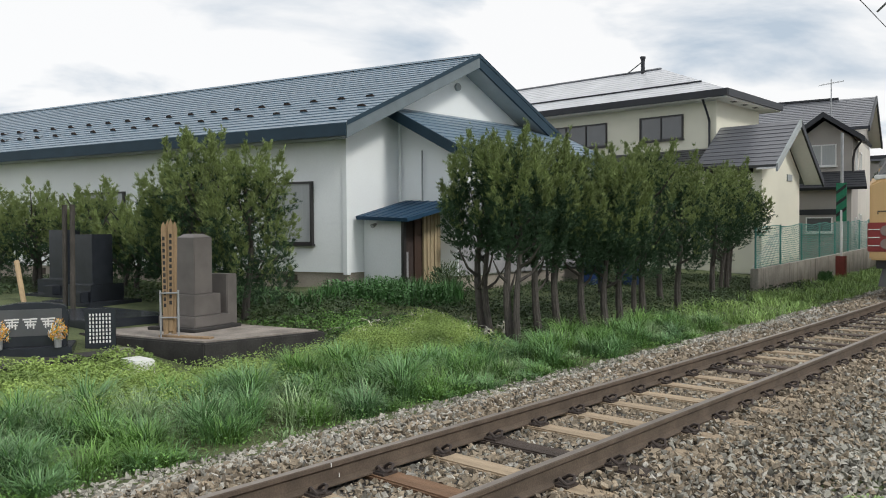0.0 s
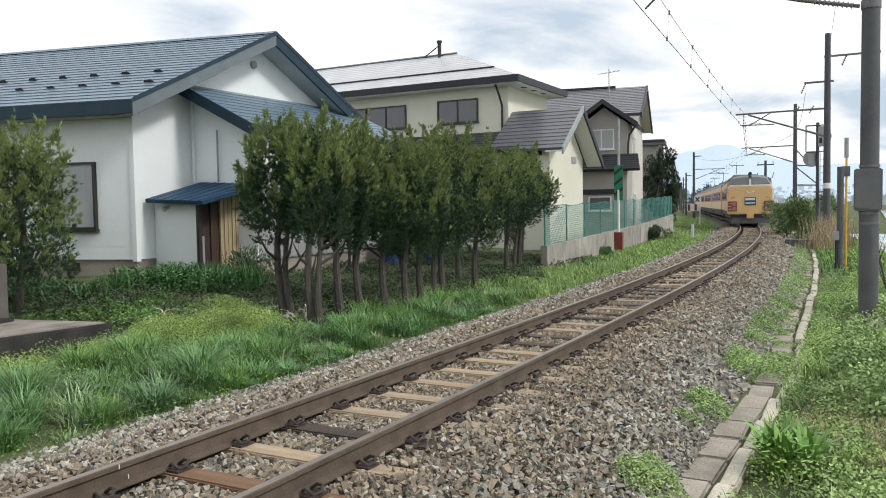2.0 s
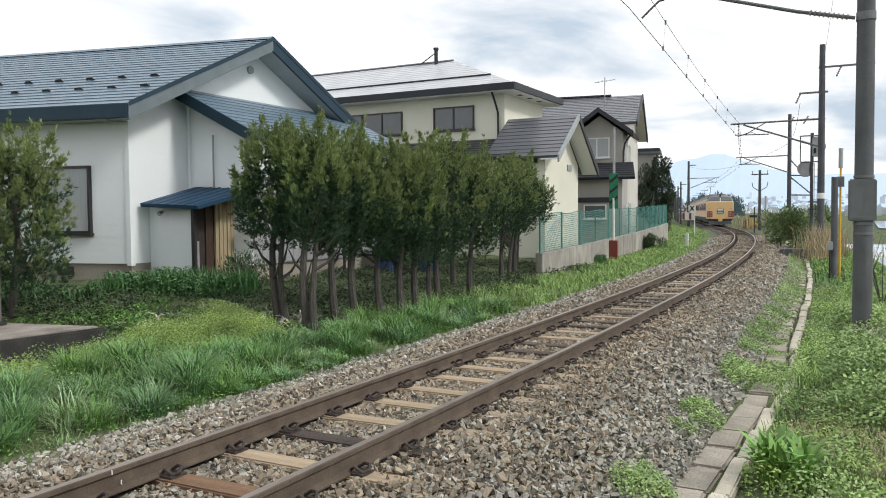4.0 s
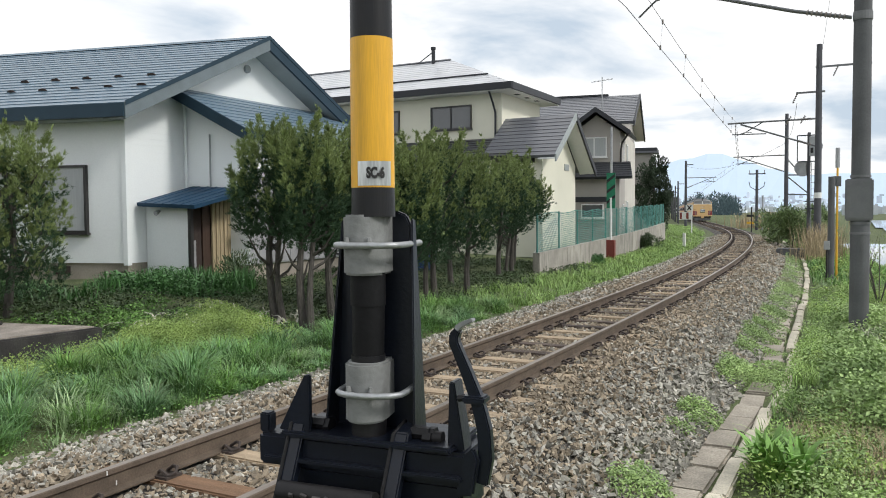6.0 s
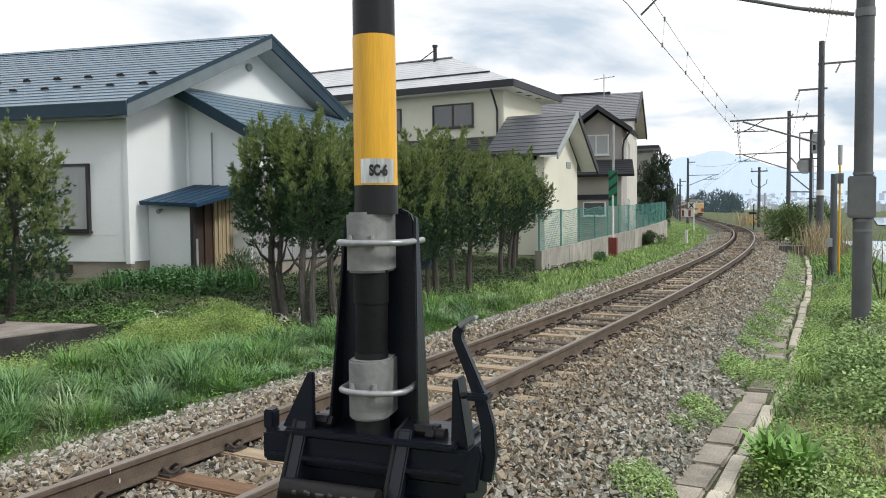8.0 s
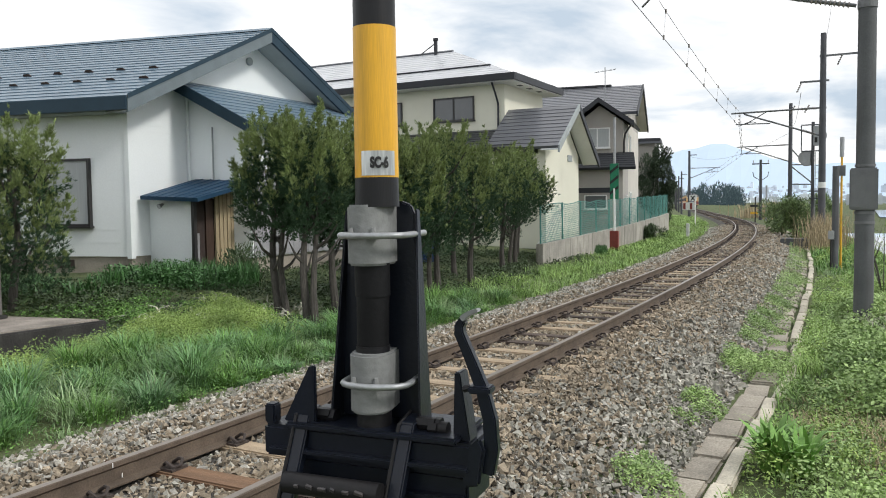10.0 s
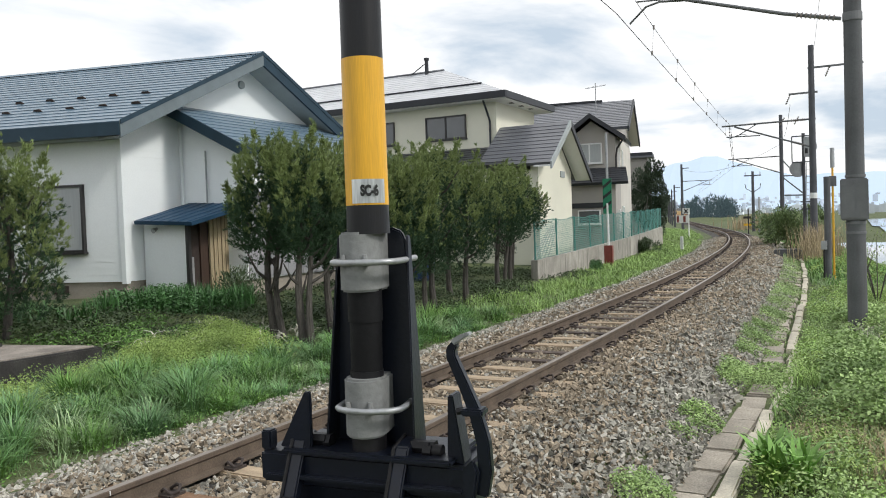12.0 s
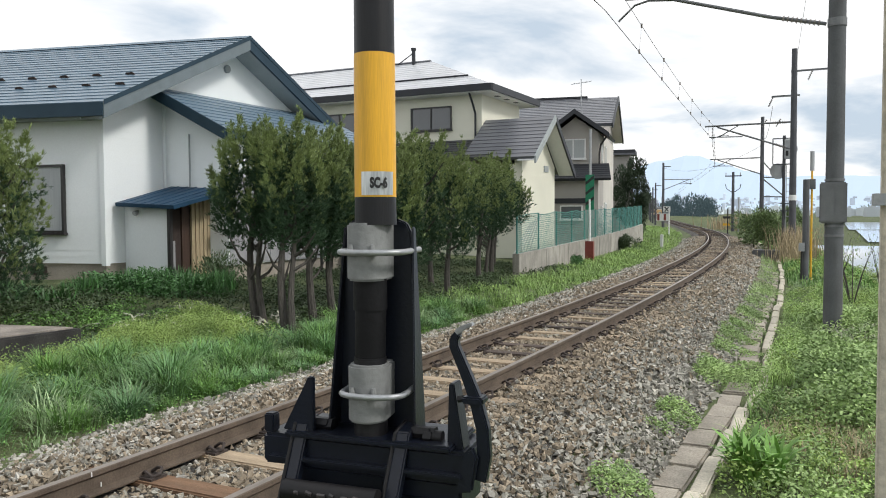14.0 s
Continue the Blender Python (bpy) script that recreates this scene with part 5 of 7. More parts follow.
        gi = Geo()
        insulator(gi, (0.75 * sx, 0, 6.42), (0.75 * sx, 0, 6.75), 0.07, 3)
        part("insulator", gi, "insulator", arm)
    t = thing("utility_pole", "pale thin concrete pole beyond the line", "pole", pose(-9.3, 90, -0.8), "far poles")
    part("pole", Geo().cyl((0, 0, -0.4), (0, 0, 4.0), 0.10, 0.08, 8), "galv", t)
    # signal seen from behind
    s = thing("signal", "railway signal seen from behind on a dark post", "signal", pose(-2.32, 42.5, -0.4))
    part("post", Geo().cyl((0, 0, -0.3), (0, 0, 5.75), 0.075, n=10), "pole_dark", s)
    hd = part("signal_head", Geo().box(0.02, -0.18, 4.6, 0.5, 0.1, 5.55).cyl((0.26, 0.1, 5.08), (0.26, 0.16, 5.08), 0.34, n=20), "galv", s, "pale grey signal head", bevel=0.02)
    part("hinge_plate", Geo().box(0.08, -0.2, 4.75, 0.2, -0.18, 5.0), "ink", hd)
    part("signal_head", Geo().box(-0.42, -0.15, 3.65, -0.12, 0.1, 4.35).cyl((-0.3, 0.1, 4.05), (-0.3, 0.16, 4.05), 0.36, n=20), "galv", s, "pale grey signal disc", bevel=0.02)
    for z in (4.35, 5.6):
        part("platform_rail", Geo().tube([(-0.5, -0.2, z), (0.45, -0.2, z), (0.45, 0.2, z)], 0.03, 5), "pole_dark", s)
    part("platform_post", Geo().cyl((-0.5, -0.2, 4.35), (-0.5, -0.2, 5.6), 0.025, n=6), "pole_dark", s)
    ld = part("ladder", Geo().cyl((0.12, -0.15, 0.4), (0.12, -0.15, 4.3), 0.018, n=5).cyl((0.42, -0.15, 0.4), (0.42, -0.15, 4.3), 0.018, n=5), "galv", s, "thin steel ladder")
    for i in range(12):
        part("rung", Geo().cyl((0.12, -0.15, 0.55 + 0.31 * i), (0.42, -0.15, 0.55 + 0.31 * i), 0.014, n=5), "galv", ld)
    for z, w in ((2.4, 0.55), (2.05, 0.5)):
        part("step_bracket", Geo().box(-0.15, -0.2, z, w, 0.1, z + 0.06), "pole_dark", s)
    part("side_box", Geo().cyl((0.42, 0, 2.45), (0.42, 0, 3.5), 0.06, n=8), "galv", s)
    # short grey post and slender yellow one
    g = solo("cable_post", Geo().cyl((-0.80, 26, -0.9), (-0.80, 26, 2.58), 0.095, 0.09, 14), "pole_concrete", "short grey concrete cable post", "post", smooth=True)
    t = thing("signal_beacon", "thin yellow post with a grey cylinder on top", "post", pose(-0.655, 26.3, -0.15))
    part("yellow_post", Geo().cyl((0, 0, -0.6), (0, 0, 3.0), 0.03, n=8), "yellow_paint", t)
    part("cylinder", Geo().cyl((0, 0, 3.0), (0, 0, 3.58), 0.062, n=12), "galv", t)
    part("collar", Geo().box(-0.1, -0.08, 2.45, 0.1, 0.08, 2.75), "steel_grey", t)
    t = thing("conduit", "black cable bundle on the cable post", "cable", pose(-0.90, 25.9, -0.5))
    part("cable", Geo().tube([(0, 0, -0.3), (0, 0, 0.9), (0.05, 0, 1.15)], 0.03, 6), "ink", t)
    part("junction_box", Geo().box(-0.08, -0.06, 0.95, 0.08, 0.06, 1.2), "galv", t)


make_poles()


def wire(name, p, q, sag, r=0.012, label="", n=14):
    p, q = Vector(p), Vector(q)
    pts = [p.lerp(q, i / n) - Vector((0, 0, 4 * sag * (i / n) * (1 - i / n))) for i in range(n + 1)]
    return solo(name, Geo().tube(pts, r, 5), "wire", label, "wire")


def make_wires():
    st = [(-3.84, 14.55, 5.32, 6.0), (-5.35, 40.0, 5.1, 5.74), (-8.5, 65.0, 5.1, 5.74), (-16.16, 102.0, 5.1, 5.74), (-26.0, 150.0, 5.1, 5.8)]
    for (a, b, c0, m0), (c, d, c1, m1) in zip([(-3.2, -14, 5.3, 6.1)] + st, st):
        wire("contact_wire", (a, b, c0), (c, d, c1), 0.03, 0.008, "copper contact wire over the track")
        m = thing("catenary_wire", "sagging catenary wire with droppers above the track", "wire")
        p, q = Vector((a + 0.05, b, m0)), Vector((c + 0.05, d, m1))
        pts = [p.lerp(q, i / 20) - Vector((0, 0, 4 * 0.2 * (i / 20) * (1 - i / 20))) for i in range(21)]
        part("messenger", Geo().tube(pts, 0.006, 5), "wire", m)
        for i in (3, 6, 9, 12, 15, 18):
            low = Vector((a, b, c0)).lerp(Vector((c, d, c1)), i / 20)
            part("dropper", Geo().cyl(pts[i], low, 0.0025, n=4), "wire", m)
            for e in (pts[i], low):
                part("clamp", Geo().cyl(e - Vector((0, 0, 0.05)), e + Vector((0, 0, 0.05)), 0.022, n=6), "insulator", m)
    wire("feeder_wire", (-2.7, 40, 6.5), (-5.1, 65, 7.6), 0.9, 0.01, "thin feeder wire between the masts")
    wire("feeder_wire", (-1.8, 40, 8.0), (-0.1, 14.5, 8.6), 0.3, 0.006, "thin feeder wire between the masts")
    wire("feeder_wire", (-5.2, 65, 6.6), (-19.4, 102, 7.2), 1.0, 0.012, "thin feeder wire between the masts")


make_wires()


# ---- drain kerb ----
def make_kerb():
    k = tagged(new("drain_kerb"), "weathered concrete drain channel blocks beside the ballast", "kerb", kind="structure")
    rr = random.Random(8)
    y = 2.0
    lid = [Geo().box(-0.065, 0, -0.35, 0.065, 0.985, 0).mesh("kerb_block", "kerb", 0.015), Geo().box(-0.14, 0, -0.3, 0.14, 0.585, 0).mesh("channel_slab", "drain_slab", 0.02)]
    while y < 62:
        p = along(2.72 + 0.015 * math.sin(y * 1.3) + 0.17 * math.exp(-((y - 10) / 3.2) ** 2), y, -0.465 + rr.uniform(-0.02, 0.018))
        ob = new("kerb_block", lid[0]); ob.parent = k
        ob.matrix_world = Matrix.Translation(p) @ Matrix.Rotation(math.atan(-slope(y)) + rr.uniform(-0.03, 0.03), 4, "Z")
        y += 1.0
    y = 2.0
    while y < 30:
        if not 10.2 < y < 11.2:
            p = along(2.46 + 0.17 * math.exp(-((y - 10) / 3.2) ** 2), y, -0.505 + rr.uniform(-0.028, 0.02))
            ob = new("channel_slab", lid[1]); ob.parent = k
            ob.matrix_world = Matrix.Translation(p) @ Matrix.Rotation(math.atan(-slope(y)) + rr.uniform(-0.05, 0.05), 4, "Z")
        y += 0.6


make_kerb()


# ---- graves ----
def make_graves():
    plot = thing("grave_plot", "raised weathered concrete grave plot", "grave plot", pose(0, 0, 0))
    outline = [(-10.1, 6.0), (-9.85, 8.0), (-12.5, 7.45), (-12.75, 5.35)]
    inner = [(x * 0.94 - 0.68, y * 0.94 + 0.40) for x, y in outline]
    part("kerb_wall", Geo().prism(outline, "z", -0.7, -0.02), "plinth", plot, "dark stained kerb wall", bevel=0.02)
    part("slab", Geo().prism(inner, "z", -0.02, 0.0), "slab_top", plot)
    part("loose_board", Geo().box(-0.45, -0.06, 0, 0.45, 0.06, 0.025), "old_wood", plot).matrix_local = pose(-10.75, 6.1, 0.0, 0, 0, 22)
    g = thing("gravestone", "grey granite gravestone pillar on stepped bases", "gravestone", pose(-11.72, 6.82, 0.0, 0, 0, 14))
    part("base", Geo().box(-0.52, -0.52, 0, 0.52, 0.52, 0.05), "plinth", g, bevel=0.01)
    part("lower_step", Geo().box(-0.40, -0.40, 0.05, 0.40, 0.40, 0.22), "granite_grey", g, bevel=0.012)
    part("upper_step", Geo().box(-0.29, -0.29, 0.22, 0.29, 0.29, 0.56), "granite_grey", g, bevel=0.012)
    p = Geo().box(-0.20, -0.20, 0.56, 0.20, 0.20, 1.47)
    p.add([(-0.20, -0.20, 1.47), (0.20, -0.20, 1.47), (0.20, 0.20, 1.47), (-0.20, 0.20, 1.47), (-0.11, -0.11, 1.53), (0.11, -0.11, 1.53), (0.11, 0.11, 1.53), (-0.11, 0.11, 1.53)],
          [(0, 1, 5, 4), (1, 2, 6, 5), (2, 3, 7, 6), (3, 0, 4, 7), (4, 5, 6, 7)])
    part("pillar", p, "granite_grey", g, bevel=0.012)
    part("side_block", Geo().box(-0.18, 0.42, 0.0, 0.30, 0.66, 0.86), "granite_grey", g, bevel=0.012)
    # tall wooden memorial tablets in a metal rack
    s = thing("memorial_tablets", "bundle of tall wooden memorial tablets in a metal rack", "wooden tablet", pose(-10.95, 5.95, 0.0, 0, 0, 45))
    for i in range(4):
        t = part("tablet", Geo().prism([(-0.036, 0.05), (0.036, 0.05), (0.036, 1.62), (0.02, 1.67), (0, 1.72), (-0.02, 1.67), (-0.036, 1.62)], "y", -0.01, 0.01), "old_wood", s, bevel=0.003)
        t.matrix_local = pose(-0.055 + 0.036 * i, 0.022 * (i % 2), 0.02 * (i % 3), -1, 0.6 * (i - 1.5), 0)
        if i == 0 or i == 2:
            for j in range(12):
                part("brush_mark", Geo().box(-0.018, -0.0125, 0.45 + j * 0.09, 0.018, -0.0105, 0.505 + j * 0.09), "ink", t)
    for x in (-0.13, 0.13):
        part("rack_post", Geo().cyl((x, 0.0, 0), (x, 0, 0.70), 0.016, n=8), "galv", s)
    for z in (0.3, 0.66):
        part("rack_rail", Geo().cyl((-0.13, -0.03, z), (0.13, -0.03, z), 0.012, n=6), "galv", s)
    # dark polished stones further back
    for x, y, hh, w, k in ((-16.5, 7.3, 1.52, 0.31, 1.0), (-18.95, 7.75, 1.62, 0.27, 1.0)):
        d = thing("gravestone", "dark polished granite gravestone on stepped bases", "gravestone", pose(x, y, -0.05, 0, 0, 14), "dark gravestones")
        part("base", Geo().box(-1.2, -1.0, -0.3, 1.7, 0.9, 0.04), "granite_dark", d, bevel=0.015)
        part("lower_step", Geo().box(-0.75, -0.65, -0.02, 0.75, 0.6, 0.22), "granite_dark", d, bevel=0.012)
        part("upper_step", Geo().box(-0.45, -0.4, 0.22, 0.45, 0.4, 0.55), "granite_dark", d, bevel=0.012)
        part("vase_block", Geo().box(0.05, -0.62, 0.22, 0.4, -0.42, 0.42), "granite_dark", d, bevel=0.012)
        part("pillar", Geo().box(-w, -w * 0.8, 0.45, w, w * 0.8, hh + 0.05), "granite_dark", d, bevel=0.012)
    solo("grave_wall", Geo().prism([(-15.5, 5.3), (-15.0, 8.0), (-20.6, 8.9), (-21.0, 5.2)], "z", -0.5, 0.0), "granite_dark", "dark granite paving under the tall dark gravestones", "grave plot", bevel=0.02)
    solo("grave_wall", Geo().prism([(-12.95, 5.6), (-12.75, 7.2), (-15.2, 6.9), (-15.45, 5.1)], "z", -0.5, 0.13), "granite_dark", "dark granite grave enclosure with a flat top", "grave plot", bevel=0.02)
    solo("grave_plot", Geo().prism([(-17, 2.2), (-11.0, 3.7), (-11.35, 5.55), (-12.9, 5.58), (-17, 4.8)], "z", -0.9, ground_at(-11.5, 4.8) + 0.03), "plinth", "dark weathered stone paving round the low gravestone", "grave plot", bevel=0.02)
    # low wide stone with carved characters and flowers
    e = thing("gravestone", "low wide polished gravestone with carved white characters", "gravestone", pose(-12.0, 4.40, -0.44, 0, 0, 62) @ Matrix.Scale(0.88, 4))
    part("base", Geo().box(-0.85, -0.6, -0.2, 0.85, 0.7, 0.22), "granite_dark", e, bevel=0.015)
    part("step", Geo().box(-0.62, -0.35, 0.22, 0.62, 0.5, 0.45), "granite_dark", e, bevel=0.015)
    pl = Geo().prism([(-0.52, 0.45), (0.52, 0.45), (0.56, 0.95), (0.5, 1.10), (0.2, 1.15), (-0.2, 1.15), (-0.5, 1.10), (-0.56, 0.95)], "y", -0.12, 0.14)
    st = part("tablet", pl, "granite_dark", e, bevel=0.015)
    part("inset", Geo().box(-0.46, -0.124, 0.62, 0.46, -0.118, 1.05), "granite_mid", st)
    for i, cx in enumerate((-0.26, 0.0, 0.26)):
        for dx, dz, ww, hh in ((-0.06, 0.06, 0.05, 0.012), (0.05, 0.065, 0.05, 0.012), (0, 0.02, 0.09, 0.011), (0, -0.03, 0.075, 0.011), (-0.04, -0.04, 0.01, 0.05), (0.045, -0.05, 0.011, 0.045), (0, 0.0, 0.012, 0.07)):
            part("carved_bar", Geo().box(cx + dx - ww, -0.128, 0.83 + dz - hh, cx + dx + ww, -0.119, 0.83 + dz + hh), "white", st)
    for sx in (-0.42, 0.42):
        v = part("vase", Geo().cyl((sx, -0.35, 0.45), (sx, -0.35, 0.62), 0.05, 0.06, 10), "galv", e)
        rng = np.random.default_rng(int(sx * 100) + 90)
        vv, pp, ii = leaf_cloud(rng, [(sx, -0.36, 0.74, 0.10), (sx + 0.08, -0.4, 0.68, 0.08), (sx - 0.06, -0.4, 0.66, 0.07)], 700, 0.04)
        quads_object("flowers", vv[:1640], "gold", v, "yellow and orange flowers")
        quads_object("white_flowers", vv[1640:2400], "white", v)["kind"] = "stuff"
        quads_object("stalks", vv[2400:], "grass", v)["kind"] = "stuff"
    tb = thing("stone_tablet", "dark stone tablet with engraved lines of writing", "stone tablet", pose(-11.75, 5.28, -0.34, 0, 0, 58) @ Matrix.Scale(0.76, 4))
    t0 = part("tablet", Geo().box(-0.28, -0.05, 0, 0.28, 0.06, 1.02), "granite_dark", tb, bevel=0.012)
    for i in range(7):
        for j in range(8):
            part("writing_bar", Geo().box(-0.2 + i * 0.06, -0.054, 0.35 + j * 0.075, -0.17 + i * 0.06, -0.049, 0.40 + j * 0.075), "white", t0)
    solo("stone_block", Geo().box(-10.7, 5.05, -0.6, -10.25, 5.35, -0.17), "white", "pale squared stone block in the grass", "stone", bevel=0.02)
    solo("stone_block", Geo().box(-11.35, 5.2, -0.6, -11.1, 5.5, -0.12), "granite_grey", "grey squared stone block in the grass", "stone", bevel=0.02)
    solo("wooden_stake", Geo().cyl((-17.6, 6.4, -0.3), (-18.4, 6.5, 0.95), 0.055, n=8), "pale_wood", "leaning pale wooden stake", "stake")
    for x, y in ((-15.95, 6.5), (-15.72, 6.55)):
        solo("wooden_post", Geo().cyl((x, y, -0.2), (x + 0.05, y, 2.1), 0.05, n=8), "bark", "weathered wooden post by the graves", "post")


make_graves()


# ---- distance ----
def make_hills():
    g = Geo()
    n = 160
    vs = []
    for i in range(n + 1):
        a = radians(-75 + 150 * i / n)
        d = 3600
        z = 150 + 75 * noise.noise((i * 0.06, 0, 0)) + 45 * noise.noise((i * 0.19, 3, 0)) + 12 * noise.noise((i * 0.7, 5, 0)) + 100 * math.exp(-((i - 70.3) / 3.6) ** 2) + 30 * math.exp(-((i - 76.5) / 4.0) ** 2) + 14 * noise.noise((i * 0.45, 8, 0))
        vs += [(0.42 * d * math.sin(a), 0.42 * d * math.cos(a), -6), (0.6 * d * math.sin(a), 0.6 * d * math.cos(a), 34), (d * math.sin(a), d * math.cos(a), max(60, z)), (d * 1.2 * math.sin(a), d * 1.2 * math.cos(a), -60)]
    fs = []
    for i in range(n):
        b = 4 * i
        for k in range(3):
            fs.append((b + k, b + 4 + k, b + 5 + k, b + 1 + k))
    g.add(vs, fs)
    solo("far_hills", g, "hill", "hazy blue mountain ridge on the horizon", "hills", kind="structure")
    t = Geo()
    rr = random.Random(3)
    for i in range(1500):
        a = radians(rr.uniform(-42, 25))
        d = 1480 + 680 * rr.random() ** 1.4
        base = max(-5, -6 + 40 * (d - 1512) / 648)
        w, hh = rr.uniform(5, 13), rr.choice((3, 3, 4, 4, 5, 6, 9, 14))
        x, y = d * math.sin(a), d * math.cos(a)
        t.prism([(x - w / 2, base - 4), (x + w / 2, base - 4), (x + w / 2, base + hh), (x, base + hh + rr.uniform(0, 2)), (x - w / 2, base + hh)], "y", y, y + rr.uniform(6, 12))
    for i in range(140):
        a, d = radians(rr.uniform(-42, 25)), rr.uniform(500, 1300)
        x, y, w, hh = d * math.sin(a), d * math.cos(a), rr.uniform(6, 14), rr.choice((3, 4, 5))
        t.prism([(x - w / 2, -4), (x + w / 2, -4), (x + w / 2, hh), (x, hh + 1.5), (x - w / 2, hh)], "y", y, y + 9)
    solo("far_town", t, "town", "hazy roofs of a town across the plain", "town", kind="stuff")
    rng = np.random.default_rng(12)
    cen = []
    for i in range(260):
        a, d = radians(rng.uniform(-40, 25)), rng.uniform(500, 1500)
        cen += [(d * math.sin(a) + rng.normal() * 5, d * math.cos(a), rng.uniform(-3, 1.5), rng.uniform(2, 4)) for _ in range(3)]
    v, p, idx = leaf_cloud(rng, cen, 9000, 3.0)
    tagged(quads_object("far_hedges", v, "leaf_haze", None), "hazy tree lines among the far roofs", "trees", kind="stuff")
    cen = [(-62 + rng.uniform(-9, 9), 262 + rng.uniform(-3, 3), rng.uniform(0, 5.5), rng.uniform(1.2, 2.2)) for i in range(40)]
    v, p, idx = leaf_cloud(rng, cen, 6000, 0.9)
    o = quads_object("far_wood", v, "leaf_far", None)
    tagged(o, "dark clump of trees beyond the bend", "trees", kind="stuff")


make_hills()


def make_far_wood():
    rng = np.random.default_rng(77)
    t = tagged(new("far_wood"), "dark hazy clump of trees across the plain", "trees", kind="stuff")
    cen = []
    for i in range(60):
        x = -12 + 24 * rng.random()
        top = 13.0 - 0.035 * x * x + rng.normal() * 0.8
        for k in range(4):
            cen.append((x + rng.normal(), rng.normal() * 3, -1 + (top - 1.0) * (k + 0.4) / 4.2, rng.uniform(1.2, 2.0)))
    v, p, i = leaf_cloud(rng, cen, 9000, 1.5)
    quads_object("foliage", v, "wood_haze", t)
    t.matrix_world = pose(-60, 375, -2.5, 0, 0, 9)


make_far_wood()


# ---- crossing gate ----
PIVOT = Vector((-0.777, 1.249, 0.85))
HEAD = 14.0     # degrees by which the gate's swing plane turns left of +y


def make_gate():
    """Gate arm with its holder. Local: x along the hinge, y away from the road side, z up the arm; the origin is the hinge."""
    base = thing("gate_machine", "black crossing gate machine on a post", "gate machine", pose(PIVOT.x, PIVOT.y, 0, 0, 0, HEAD))
    part("cabinet", Geo().box(-0.19, -0.02, 0.35, 0.19, 0.42, 0.74), "black_paint", base, bevel=0.03)
    part("post", Geo().cyl((0, 0.2, -0.6), (0, 0.2, 0.36), 0.09, n=14), "black_paint", base)
    part("hinge_bearing", Geo().cyl((-0.13, 0, 0.80), (-0.13, 0, 0.74), 0.04, n=12).box(-0.17, -0.04, 0.7, -0.11, 0.06, 0.84).box(0.11, -0.04, 0.7, 0.17, 0.06, 0.84), "black_paint", base)
    g = thing("crossing_gate_arm", "black and yellow crossing gate arm clamped in a black steel holder", "gate arm")
    py = -0.045
    # upright holder plate behind the pole
    hp = Geo()
    prof = [(-0.088, 0.355), (0.083, 0.355), (0.066, 0.735), (0.058, 0.753), (0.04, 0.76), (-0.05, 0.76), (-0.064, 0.752), (-0.072, 0.735)]
    hp.prism(prof, "y", 0.0, 0.012)
    hold = part("holder_plate", hp, "black_paint", g, "black steel holder", bevel=0.003)
    for s, a in ((-1, 0.0), (1, 0.0)):
        x0, x1 = s * 0.086, s * 0.068
        part("holder_flange", Geo().add([(x0, -0.05, 0.355), (x0 + s * 0.004, -0.05, 0.355), (x0 + s * 0.004, 0.012, 0.355), (x0, 0.012, 0.355), (x1, -0.004, 0.745), (x1 + s * 0.004, -0.004, 0.745), (x1 + s * 0.004, 0.012, 0.745), (x1, 0.012, 0.745)],
                                        [(3, 2, 1, 0), (4, 5, 6, 7), (0, 1, 5, 4), (1, 2, 6, 5), (2, 3, 7, 6), (3, 0, 4, 7)]), "black_paint", hold, bevel=0.002)
    # pole in bands
    pr = 0.0385
    part("pole_foot", Geo().cyl((-0.013, py, 0.345), (-0.013, py, 0.50), 0.032, 0.031, 32), "black_matte", g, smooth=True)
    part("pole_sleeve", Geo().cyl((-0.013, py, 0.50), (-0.009, py, 0.756), 0.029, 0.031, 32), "sleeve", g, smooth=True)
    part("sleeve_step", Geo().cyl((-0.012, py, 0.59), (-0.012, py, 0.655), 0.032, 0.032, 32), "sleeve", g, smooth=True)
    part("pole_band", Geo().cyl((0, py, 0.75), (0, py, 0.802), 0.0395, pr, 40), "arm_black", g, "dark band", smooth=True)
    z = 0.802
    i = 0
    while z < 4.6:
        L = 0.264
        r0 = pr * (1 - 0.08 * (z - 0.8))
        r1 = pr * (1 - 0.08 * (z + L - 0.8))
        b = part("pole_band", Geo().cyl((0, py, z), (0, py, z + L), r0 + (0.0006 if i % 2 == 0 else 0), r1 + (0.0006 if i % 2 == 0 else 0), 40), "arm_yellow" if i % 2 == 0 else "arm_black", g, "yellow band" if i % 2 == 0 else "dark band", smooth=True)
        if i == 0:
            st = Geo()
            nseg = 14
            vs = []
            for k in range(nseg + 1):
                a = radians(-66 - 47 + 94 * k / nseg)
                for zz in (z + 0.003, z + 0.046):
                    vs.append((math.cos(a) * (r0 + 0.0014), py + math.sin(a) * (r0 + 0.0014), zz))
            st.add(vs, [(2 * k, 2 * k + 2, 2 * k + 3, 2 * k + 1) for k in range(nseg)])
            sk = part("foil_label", st, "foil", b, "silver foil label lettered SC-6", smooth=True)
            tc = bpy.data.curves.new("lettering", "FONT")
            tc.body, tc.size, tc.align_x, tc.align_y, tc.extrude, tc.offset = "SC-6", 0.0205, "CENTER", "CENTER", 0.0004, 0.0012
            tmp = bpy.data.objects.new("lettering", tc)
            scene.collection.objects.link(tmp)
            dg = bpy.context.evaluated_depsgraph_get()
            me = bpy.data.meshes.new_from_object(tmp.evaluated_get(dg))
            bpy.data.objects.remove(tmp)
            bt = bmesh.new()
            bt.from_mesh(me)
